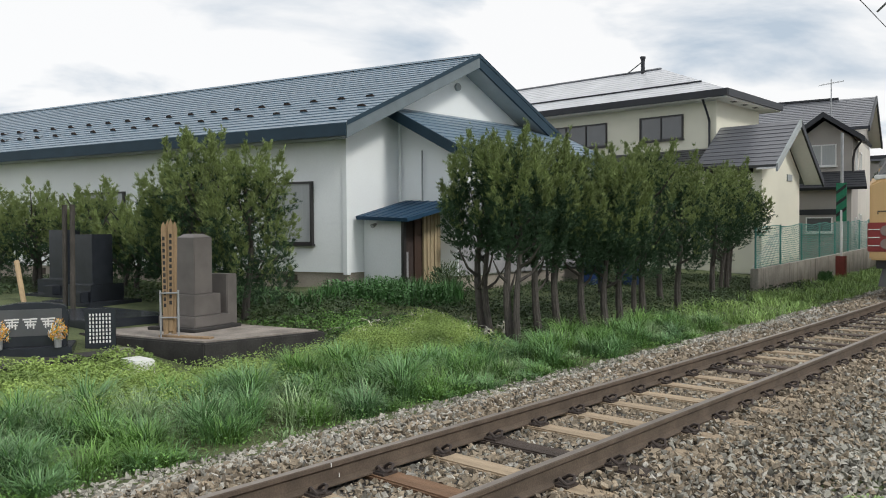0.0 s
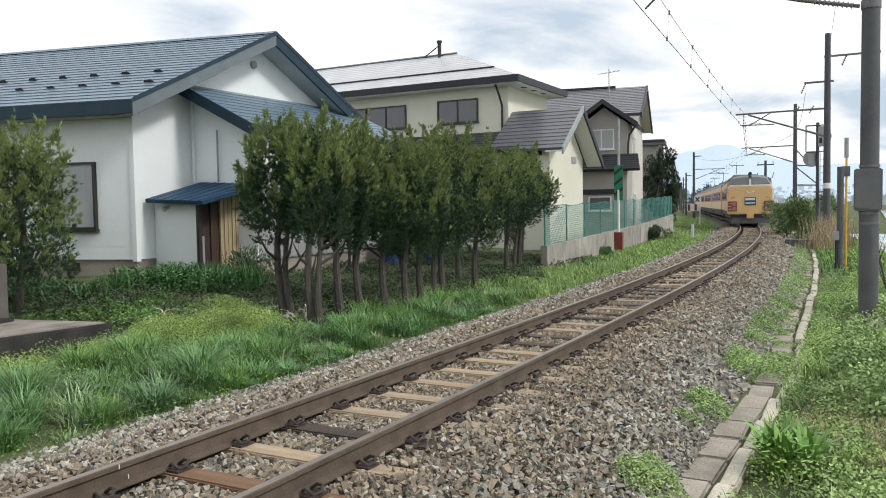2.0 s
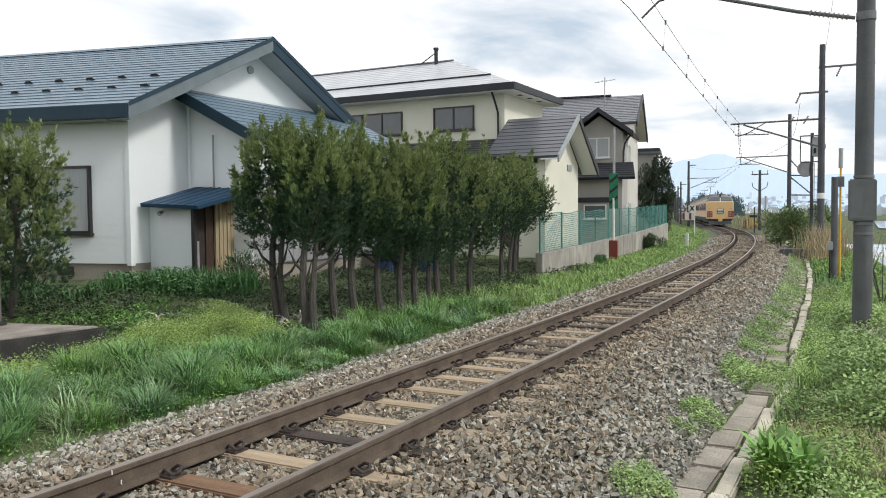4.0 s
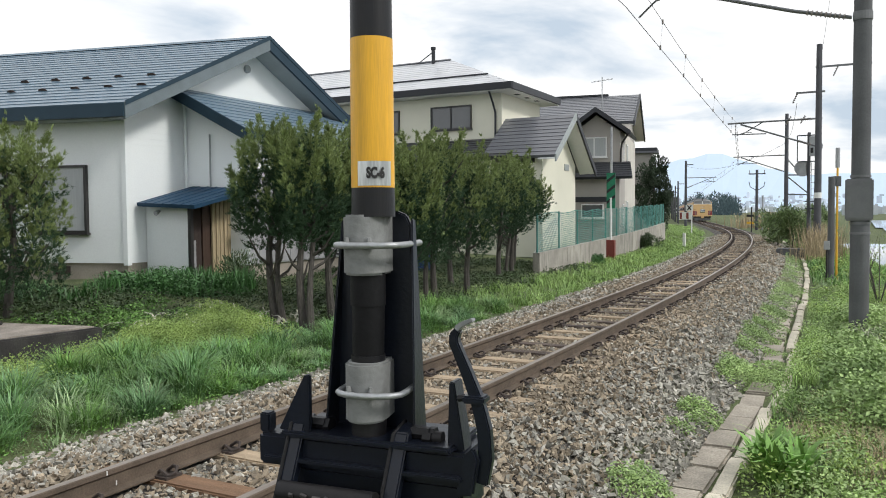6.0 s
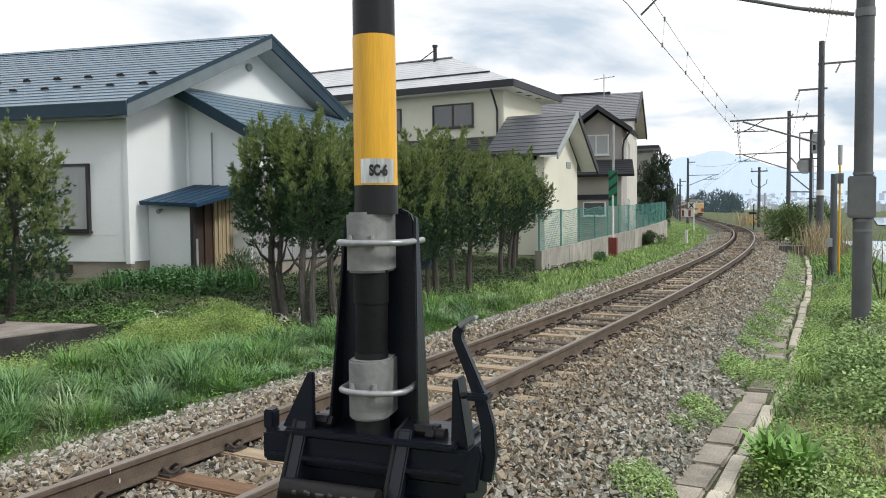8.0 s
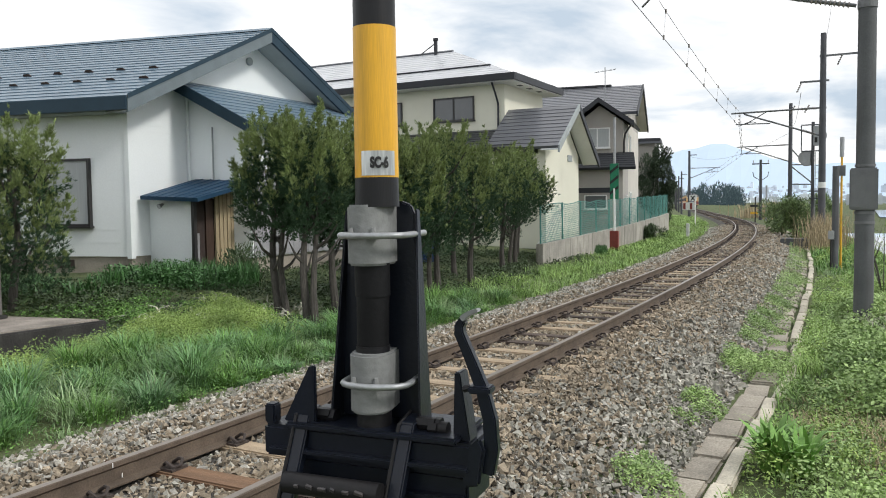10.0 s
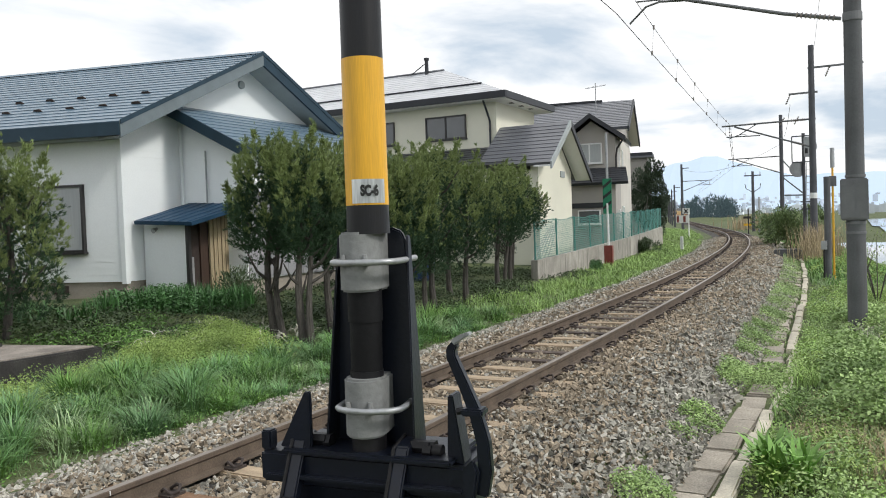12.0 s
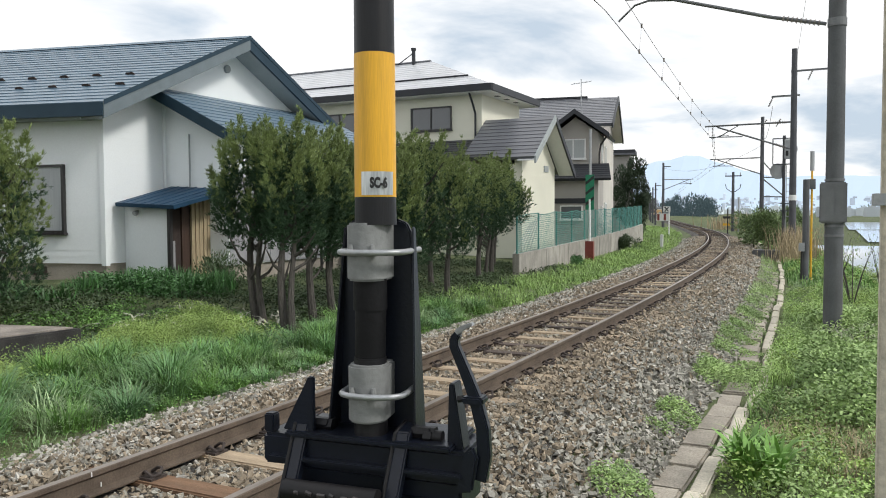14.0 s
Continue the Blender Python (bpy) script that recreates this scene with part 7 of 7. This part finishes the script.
    f = np.array([(0, 1, 3, 2), (2, 3, 5, 4), (4, 5, 7, 6)])
    f = (f[None] + 8 * np.arange(n)[:, None, None]).reshape(-1, 4)
    return joined(name, v, f, material, label, category)


def leaflets(rng, p, size, material, label, category="weeds", name="weeds", tilt=0.6):
    """Small oval leaves at the points p."""
    n = len(p)
    o = rng.normal(size=(n, 3)) * tilt + np.array([0, 0, 0.5])
    a = rng.uniform(0, 2 * np.pi, n)
    d = np.stack([np.cos(a), np.sin(a), rng.uniform(-0.2, 0.8, n)], 1); d /= np.linalg.norm(d, axis=1)[:, None]
    s = np.cross(d, o); s /= np.linalg.norm(s, axis=1)[:, None]
    L, W = size * rng.uniform(0.6, 1.3, n), size * rng.uniform(0.22, 0.36, n)
    v = np.stack([p, p + d * (0.45 * L)[:, None] + s * W[:, None], p + d * L[:, None], p + d * (0.45 * L)[:, None] - s * W[:, None]], 1).reshape(-1, 3)
    f = np.arange(4 * n).reshape(-1, 4)
    return joined(name, v, f, material, label, category)


def scatter(rng, n, u0, u1, y0, y1, clumps, spread):
    """Points bunched round clump centres."""
    cu, cy = rng.uniform(u0, u1, clumps), rng.uniform(y0, y1, clumps)
    k = rng.integers(0, clumps, n)
    u, y = cu[k] + rng.normal(size=n) * spread, cy[k] + rng.normal(size=n) * spread
    ok = (u > u0) & (u < u1)
    p = lay(u[ok], y[ok])
    return p, k[ok]


def domes(rng, n, u0, u1, y0, y1, count, r0, r1, h0, h1):
    """Points over rounded clumps of low plants, mostly near their surface."""
    cu, cy = rng.uniform(u0, u1, count), rng.uniform(y0, y1, count)
    R, H = rng.uniform(r0, r1, count), rng.uniform(h0, h1, count)
    k = rng.choice(count, n, p=R ** 2 / (R ** 2).sum())
    a, q = rng.uniform(0, 2 * np.pi, n), np.sqrt(rng.random(n))
    u, y = cu[k] + R[k] * q * np.cos(a), cy[k] + R[k] * q * np.sin(a)
    p = lay(u, y)
    p[:, 2] += H[k] * (1 - q ** 2.2) * rng.uniform(0.55, 1.05, n)
    ok = (u > u0 - 0.02) & (u < u1 + 0.3)
    return p[ok], k[ok]


def make_verge():
    rng = np.random.default_rng(11)
    # tall grass in uneven tussocks between the stones and the graves
    for mname, n, cl, hi in (("grass", 26000, 150, 0.50), ("blue_grass", 20000, 90, 0.58), ("grass_pale", 7000, 110, 0.40)):
        cu, cy = rng.uniform(-4.6, -2.5, cl), rng.uniform(1.0, 15, cl)
        size, tall = rng.uniform(0.10, 0.24, cl), rng.uniform(0.55, 1.1, cl)
        k = rng.integers(0, cl, n)
        q = rng.normal(size=(n, 2)) * (0.55 * size[k])[:, None]
        u, y = cu[k] + q[:, 0], cy[k] + q[:, 1]
        edge = np.clip((-u - 2.25) / 0.8, 0.3, 1)
        ok = (u < -2.38) & ((y < 7.5) | (u > -3.85 + 0.25 * np.sin(y * 2.1) + 0.12 * np.sin(y * 5.3)))
        p = lay(u[ok], y[ok])
        heart = lay(cu[k][ok], cy[k][ok])[:, :2]
        h = rng.uniform(0.22, hi, len(p)) * edge[ok] * tall[k][ok]
        blades(rng, p, h, rng.uniform(0.003, 0.0065, len(p)), 1.0, mname, {"grass": "tall green grass tussocks along the ballast", "blue_grass": "blue-green bent grass tussocks along the ballast", "grass_pale": "pale bending grass tips along the ballast"}[mname], heart=heart)
    p, k = scatter(rng, 12000, -4.0, -2.3, 1.0, 15, 500, 0.2)
    p[:, 2] += rng.uniform(0, 0.10, len(p))
    leaflets(rng, p, 0.03, "grass", "small weeds among the grass tussocks")
    p, k = scatter(rng, 26000, -4.3, -2.3, 14, 48, 420, 0.16)
    blades(rng, p, rng.uniform(0.08, 0.26, len(p)) * (1 + 0.4 * np.sin(k * 1.9)), rng.uniform(0.004, 0.008, len(p)), 0.9, "fresh", "short bright grass strip along the track")
    p, k = scatter(rng, 16000, -6.0, -2.3, 44, 110, 600, 0.3)
    blades(rng, p, rng.uniform(0.10, 0.28, len(p)), rng.uniform(0.006, 0.012, len(p)), 0.9, "fresh", "grass beside the far bend")

    def clear(p):
        """Not on the grave plots."""
        return ~((p[:, 0] < -9.8) & (p[:, 1] < 8.05) & (p[:, 1] > 4.2 + 0.25 * (p[:, 0] + 13)))
    # low leafy weeds on the bank
    p, k = domes(rng, 60000, -6.3, -3.9, 1.5, 10.0, 120, 0.25, 0.6, 0.10, 0.34)
    leaflets(rng, p[clear(p)], 0.028, "weed", "yellow-green leafy weeds on the bank")
    p, k = domes(rng, 34000, -7.6, -5.2, 2.6, 5.3, 46, 0.25, 0.5, 0.10, 0.26)
    leaflets(rng, p, 0.038, "weed", "yellow-green weeds before the graves")
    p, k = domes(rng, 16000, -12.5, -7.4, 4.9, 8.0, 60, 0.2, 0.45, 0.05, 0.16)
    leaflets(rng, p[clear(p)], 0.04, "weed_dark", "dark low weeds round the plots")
    p, k = domes(rng, 60000, -5.9, -4.5, 7.4, 10.0, 11, 0.5, 0.9, 0.30, 0.50)
    leaflets(rng, p[clear(p)], 0.024, "weed", "mound of fine yellow-green weeds on the bank")
    n = 26000
    p = np.stack([rng.uniform(-26, -11.5, n), rng.uniform(4.0, 10.5, n), 0 * rng.random(n)], 1)
    p[:, 2] = np.interp(p[:, 0] - XC(p[:, 1]), PU, PZ) + rng.uniform(0, 0.2, n)
    ok = (clear(p) & (p[:, 1] > 8.1)) | (p[:, 0] < -20.2)
    leaflets(rng, p[ok], 0.07, "weed_dark", "dark low growth round the graves")
    # growth under the conifers: the trees' shade is put into its dark green
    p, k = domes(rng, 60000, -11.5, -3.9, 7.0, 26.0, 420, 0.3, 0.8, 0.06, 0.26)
    leaflets(rng, p[clear(p)], 0.06, "weed_dark", "dark green undergrowth beneath the conifers, tree shade put into its colour")
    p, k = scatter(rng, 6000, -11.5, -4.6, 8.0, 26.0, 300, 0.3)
    blades(rng, p, rng.uniform(0.06, 0.22, len(p)), rng.uniform(0.003, 0.006, len(p)), 0.9, "weed_dark", "thin dark grass beneath the conifers, tree shade put into its colour")
    # strap-leaved plants before the house
    q = np.clip(rng.beta(1.6, 1.6, 70), 0, 1)
    cx = -14.4 + q * 2.9 + rng.normal(size=70) * 0.15
    cy = 11.4 + q * 1.6 + rng.normal(size=70) * 0.36
    k = rng.integers(0, 70, 3600)
    p = np.stack([cx[k] + rng.normal(size=3600) * 0.09, cy[k] + rng.normal(size=3600) * 0.09, 0 * k], 1)
    p[:, 2] = np.interp(p[:, 0] - XC(p[:, 1]), PU, PZ)
    blades(rng, p, rng.uniform(0.20, 0.48, 3600) * np.clip(0.6 + 0.4 * (p[:, 0] + 14.2), 0.45, 1.1) * (1 + 0.3 * np.sin(k * 1.9)), rng.uniform(0.010, 0.018, 3600), 0.35, "strap", "dense strap-leaved green plants before the house", "plants", "strap_leaf_plants")
    k = rng.integers(0, 40, 700)
    cx, cy = rng.uniform(-16.2, -12.6, 40), rng.uniform(8.9, 10.4, 40)
    p = np.stack([cx[k] + rng.normal(size=700) * 0.08, cy[k] + rng.normal(size=700) * 0.08, 0 * k], 1)
    p[:, 2] = np.interp(p[:, 0] - XC(p[:, 1]), PU, PZ)
    blades(rng, p, rng.uniform(0.2, 0.42, 700), rng.uniform(0.010, 0.02, 700), 0.7, "strap", "strap-leaved green plants before the house", "plants", "strap_leaf_plants")
    n = 5000
    k = rng.integers(0, 26, n)
    cx, cy = rng.uniform(-14.0, -11.6, 26), rng.uniform(11.2, 13.2, 26)
    p = np.stack([cx[k] + rng.normal(size=n) * 0.2, cy[k] + rng.normal(size=n) * 0.2, 0 * k], 1)
    p[:, 2] = np.interp(p[:, 0] - XC(p[:, 1]), PU, PZ) + rng.uniform(0, 0.42, n)
    leaflets(rng, p, 0.065, "strap", "leafy green growth before the house", "plants", "leafy_plants")
    # pale withered leaves
    u, y = rng.uniform(-6.8, -4.4, 110), rng.uniform(8.9, 11.2, 110)
    p = lay(u, y); p[:, 2] += 0.12
    blades(rng, p, rng.uniform(0.10, 0.26, 110), rng.uniform(0.010, 0.026, 110), 2.0, "debris", "pale withered leaves lying on the bank", "dead leaves", "withered_leaves")
    p, k = domes(rng, 14000, -8.6, -4.6, 7.6, 11.0, 90, 0.2, 0.5, 0.05, 0.22)
    leaflets(rng, p[clear(p)], 0.05, "grass", "scattered green weeds on the shaded bank")
    # right of the drain
    p, k = scatter(rng, 12000, 2.84, 6.6, 1.8, 18, 230, 0.13)
    blades(rng, p, rng.uniform(0.10, 0.28, len(p)) * (1 + 0.4 * np.sin(k * 1.3)), rng.uniform(0.003, 0.006, len(p)), 0.95, "fresh", "green grass tussocks beside the drain")
    p, k = domes(rng, 165000, 2.88, 6.8, 3.0, 22, 440, 0.16, 0.5, 0.06, 0.42)
    m = k % 4
    leaflets(rng, p[m == 0], 0.036, "weed", "leafy yellow-green weeds beside the drain")
    leaflets(rng, p[(m == 1) | (m == 3)], 0.036, "mugwort", "fine grey-green weeds beside the drain")
    leaflets(rng, p[m == 2], 0.036, "fresh", "fresh green weeds beside the drain")
    p, k = domes(rng, 52000, 3.3, 5.6, 8.2, 15.5, 34, 0.35, 0.62, 0.30, 0.62)
    leaflets(rng, p, 0.055, "mugwort", "tall leafy weeds by the mast")
    p, k = scatter(rng, 15000, 2.9, 7.0, 3.0, 30, 260, 0.14)
    blades(rng, p, rng.uniform(0.06, 0.22, len(p)), rng.uniform(0.002, 0.005, len(p)), 0.9, "grass_pale", "loose grass beside the drain")
    p, k = scatter(rng, 1800, 3.1, 4.4, 6.6, 9.5, 26, 0.12)
    blades(rng, p, rng.uniform(0.10, 0.30, len(p)), rng.uniform(0.0015, 0.003, len(p)), 0.8, "reed", "dry straw stalks among the weeds")
    p, k = domes(rng, 22000, 2.9, 7.5, 22, 50, 260, 0.3, 0.8, 0.1, 0.4)
    leaflets(rng, p, 0.07, "weed", "low weeds beyond the mast")
    p, k = scatter(rng, 12000, 2.8, 6.5, 24, 62, 600, 0.25)
    blades(rng, p, rng.uniform(0.15, 0.40, len(p)), rng.uniform(0.008, 0.016, len(p)), 0.7, "grass", "grass verge beyond the mast")
    # tufts on the edge of the stones
    for y0, y1, n, q in ((5.6, 6.2, 2200, 4), (7.6, 8.6, 2600, 4), (10.0, 11.6, 9000, 9), (12.4, 15.5, 12000, 16), (16, 24, 16000, 34), (24, 38, 12000, 46)):
        p, k = domes(rng, n, 2.05 if y0 < 9 or y0 > 12 else 2.1, 2.5 if y0 != 10.0 else 2.95, y0, y1, q, 0.16, 0.30 if y0 < 10 else 0.46, 0.08, 0.28)
        leaflets(rng, p, 0.030, "mugwort", "green weeds growing over the drain edge")
    # big leafy clump at the drain
    a = rng.uniform(0, 6.28, 180)
    p = np.stack([-0.52 + 0.16 * np.cos(a), 6.6 + 0.2 * np.sin(a), -0.48 + 0 * a], 1)
    blades(rng, p, rng.uniform(0.24, 0.46, 180), rng.uniform(0.020, 0.036, 180), 0.8, "broad", "large-leaved weed beside the drain", "weed", "broad_leaf_weed")


M["mugwort"] = mat("mugwort", (0.39, 0.53, 0.20), 0.65, var=0.35, scale=1.2, rnd=0.22, dark=(0.10, 0.18, 0.06), bump=0)
M["fresh"] = mat("fresh", (0.34, 0.49, 0.145), 0.6, var=0.35, scale=1.2, rnd=0.4, dark=(0.11, 0.22, 0.05), bump=0)
M["blue_grass"] = mat("blue_grass", (0.17, 0.33, 0.12), 0.5, var=0.35, scale=1.0, rnd=0.4, dark=(0.07, 0.16, 0.06), bump=0)
M["broad"] = mat("broad", (0.20, 0.38, 0.08), 0.45, var=0.3, scale=3, rnd=0.3, bump=0)
M["bush"] = mat("bush", (0.15, 0.22, 0.08), 0.6, var=0.3, scale=3, rnd=0.5, bump=0)
M["strap"] = mat("strap", (0.07, 0.18, 0.05), 0.5, var=0.3, scale=3, rnd=0.35, bump=0)
make_verge()


def make_right_side():
    rng = np.random.default_rng(21)
    g = Geo()
    ring = [along(6.45, y) for y in (13, 20, 27, 34, 41)]
    k0 = [(p.x, p.y, -1.47) for p in ring] + [(60, 42, -1.47), (60, 12, -1.47)]
    g.add(k0, [tuple(range(len(k0)))[::-1]])
    ring = [along(6.8, y) for y in (43, 52, 61, 70, 80)]
    k0 = [(p.x, p.y, -1.47) for p in ring] + [(60, 82, -1.47), (60, 44, -1.47)]
    g.add(k0, [tuple(range(len(k0)))[::-1]])
    for x0, y0, x1, y1 in ((3.0, 92, 70, 150), (2, 155, 90, 260)):
        g.add([(x0, y0, -1.47), (x1, y0, -1.47), (x1, y1, -1.47), (x0, y1, -1.47)], [(0, 1, 2, 3)])
    solo("paddy_water", g, "water", "flooded paddy fields mirroring the pale sky", "water", kind="structure")
    # bush, reeds and bare twigs past the mast
    for x, y, h, r, s in ((-4.1, 47.5, 2.2, 1.0, 31), (-3.2, 45.5, 2.5, 1.15, 32), (-2.4, 48.5, 2.6, 1.0, 36), (-9.7, 40.5, 0.75, 0.55, 34), (-8.3, 27.6, 0.4, 0.32, 35)):
        t = thing("bush", "rounded green bush beside the line", "bush", pose(x, y, ground_at(x, y) - 0.05), "bushes beside the line")
        part("stem", Geo().cyl((0, 0, -0.1), (0, 0, h * 0.5), 0.04, 0.02, 6), "bark", t)
        cen = [(rng.normal() * r * 0.45, rng.normal() * r * 0.45, h * rng.uniform(0.15, 0.8), r * rng.uniform(0.22, 0.4)) for _ in range(22)]
        v, p, i = leaf_cloud(rng, cen, 5000, 0.16 * r)
        quads_object("foliage", v, "bush" if s in (31, 32, 36) else "weed_dark" if s != 35 else "strap", t)
    n = 1300
    p = np.stack([-1.55 + rng.normal(size=n) * 0.42, 38.0 + rng.normal(size=n) * 1.6, -0.45 + 0 * rng.random(n)], 1)
    blades(rng, p, rng.uniform(0.5, 1.8, n), rng.uniform(0.005, 0.010, n), 0.35, "reed", "dry straw-coloured reeds by the pole", "reeds", "dry_reeds")
    n = 900
    p = np.stack([-9.5 + rng.normal(size=n) * 2.0, 105 + rng.normal(size=n) * 2, -0.6 + 0 * rng.random(n)], 1)
    blades(rng, p, rng.uniform(1.2, 2.4, n), rng.uniform(0.03, 0.06, n), 0.25, "reed", "dry straw-coloured reeds by the bend", "reeds", "dry_reeds")
    for x, y, h in ((0.35, 19.5, 1.6), (0.9, 18.0, 1.8), (0.05, 23.0, 1.5), (1.6, 20.0, 1.9)):
        t = thing("twiggy_shrub", "thin bare shrub with sparse young leaves", "shrub", pose(x, y, ground_at(x, y)), "bare shrubs by the mast")
        pts = []
        for i in range(9):
            a, l = rng.uniform(0, 6.28), h * rng.uniform(0.6, 1.0)
            q = [(0, 0, -0.05), (math.cos(a) * 0.15 * l, math.sin(a) * 0.15 * l, 0.5 * l), (math.cos(a) * 0.35 * l, math.sin(a) * 0.35 * l, l)]
            part("twig", Geo().tube(q, [0.012, 0.008, 0.003], 5), "bark", t)
            pts += [(q[2][0] * k + rng.normal() * 0.08, q[2][1] * k + rng.normal() * 0.08, l * k, 0.09) for k in (0.6, 0.8, 1.0)]
        v, p, i = leaf_cloud(rng, pts, 240, 0.06)
        quads_object("leaves", v, "weed", t)
    solo("drain_box", Geo().box(-3.3, 37.5, -0.8, -2.2, 38.4, -0.05), "pole_concrete", "dark concrete drain box beside the ballast", "drain box", bevel=0.03)
    t = thing("crossing_sign", "small far crossing sign with red and white boards", "sign", pose(-13.0, 70, -0.3))
    part("post", Geo().cyl((0.15, 0, -0.2), (0.15, 0, 2.2), 0.05, n=8), "white", t)
    part("board", Geo().box(-0.35, -0.03, 1.95, 0.25, 0.03, 2.45), "white", t)
    for sx in (-1, 1):
        part("cross_stripe", Geo().add([(-0.05 - 0.22 * sx, -0.04, 2.0), (-0.05 - 0.1 * sx, -0.04, 2.0), (-0.05 + 0.22 * sx, -0.04, 2.4), (-0.05 + 0.1 * sx, -0.04, 2.4)], [(0, 1, 2, 3)]), "ink", t)
    part("low_board", Geo().box(-0.9, -0.03, 1.2, 0.15, 0.03, 1.85), "white", t)
    for i in range(2):
        part("red_stripe", Geo().box(-0.85 + i * 0.55, -0.04, 1.25, -0.65 + i * 0.55, -0.03, 1.8), "red_paint", t)
    solo("marker_stone", Geo().box(-8.55, 44.0, -0.4, -8.40, 44.15, 0.45), "white", "small white marker stone beside the line", "marker", bevel=0.02)
    t = thing("switch_stand", "small yellow and black trackside stand", "signal", pose(-9.9, 84, -0.6))
    for z in (0.9, 1.6):
        part("board", Geo().box(-0.25, -0.04, z, 0.45, 0.04, z + 0.22), "yellow_paint" if z < 1 else "ink", t)
    part("post", Geo().cyl((0.2, 0, -0.1), (0.2, 0, 2.6), 0.06, n=8), "ink", t)
    # slim painted post beside the road
    e = thing("gate_post", "pale beige steel post beside the crossing road", "post", pose(0.18, 3.0, -0.46))
    part("post", Geo().box(-0.035, -0.035, -0.2, 0.065, 0.065, 3.2), "kerb", e, bevel=0.008)
    part("cap", Geo().box(-0.06, -0.06, 2.10, 0.09, 0.09, 2.14), "galv", e)
    # black pipes and straw left in the weeds
    for a, b, r_ in (((0.22, 9.52, -0.30), (1.30, 8.75, -0.34), 0.06), ((0.36, 9.78, -0.27), (1.45, 9.1, -0.32), 0.06), ((0.20, 9.40, -0.36), (1.2, 8.5, -0.4), 0.05)):
        a, b = Vector(a), Vector(b)
        d = (b - a).normalized()
        pp = thing("pipe", "black ribbed drain pipe lying in the weeds", "pipe", pose(0, 0, 0), "pipes in the weeds")
        part("tube", Geo().cyl(a, b, r_, n=16), "black_matte", pp, smooth=True)
        part("collar", Geo().cyl(a, a + d * 0.07, r_ * 1.22, n=16), "steel_grey", pp, smooth=True)
        for i in range(1, 8):
            part("rib", Geo().cyl(a + d * (0.13 * i), a + d * (0.13 * i + 0.03), r_ * 1.08, n=14), "black_matte", pp)
    n = 420
    p = np.stack([0.45 + rng.normal(size=n) * 0.25, 14.1 + rng.normal(size=n) * 0.45, -0.40 + rng.uniform(0, 0.1, n)], 1)
    blades(rng, p, rng.uniform(0.10, 0.32, n), rng.uniform(0.003, 0.006, n), 2.2, "debris", "pale dry straw lying by the mast", "straw", "dry_straw")
    # clutter behind the net
    gp = thing("garden_poles", "leaning pale garden poles behind the net fence", "poles", pose(-10.9, 28.0, 0.1))
    for i in range(5):
        part("pole", Geo().cyl((0.12 * i, 0.1 * i, -0.1), (0.55 + 0.1 * i, 0.5, 1.15 + 0.08 * i), 0.018, n=6), "white", gp)
    for x, y, r_ in ((-11.2, 26.2, 0.45), (-11.6, 31.0, 0.4)):
        t = thing("bush", "dark bush behind the net fence", "bush", pose(x, y, 0.0), "bushes behind the net")
        part("stem", Geo().cyl((0, 0, -0.1), (0, 0, 0.5), 0.03, 0.02, 6), "bark", t)
        v, p, i = leaf_cloud(rng, [(rng.normal() * r_ * 0.5, rng.normal() * r_ * 0.5, rng.uniform(0.2, 0.9), r_ * 0.5) for _ in range(10)], 1500, 0.09)
        quads_object("foliage", v, "weed_dark", t)
    # clutter behind the conifers
    solo("blue_tub", Geo().cyl((-12.4, 20.0, -0.05), (-12.4, 20.0, 0.75), 0.36, 0.42, 16), "blue_plastic", "blue plastic tub in the yard", "tub", smooth=True)
    solo("blue_tub", Geo().cyl((-11.4, 20.6, -0.05), (-11.4, 20.6, 0.65), 0.3, 0.34, 16), "blue_plastic", "blue plastic tub in the yard", "tub", smooth=True)
    r = thing("drying_rack", "dark timber rack in the yard", "rack", pose(-12.3, 17.6, 0.0))
    for x in (0, 1.6):
        part("post", Geo().cyl((x, 0, -0.1), (x, 0, 1.9), 0.04, n=7), "frame_dark", r)
    for z in (0.55, 1.25):
        part("rail", Geo().cyl((-0.2, 0, z), (1.8, 0, z), 0.03, n=6), "frame_dark", r)
    part("brace", Geo().cyl((0.1, 0, 0.6), (0.7, 0, 1.25), 0.03, n=6), "frame_dark", r)
    t = thing("bush", "small reddish and green shrub beside the porch", "bush", pose(-12.55, 13.75, -0.05))
    part("stem", Geo().cyl((0, 0, -0.1), (0, 0, 0.4), 0.03, 0.02, 6), "bark", t)
    v, p, i = leaf_cloud(rng, [(rng.normal() * 0.25, rng.normal() * 0.25, rng.uniform(0.2, 0.65), 0.2) for _ in range(12)], 1500, 0.09)
    quads_object("foliage", v, "weed_dark", t)


make_right_side()

motions()
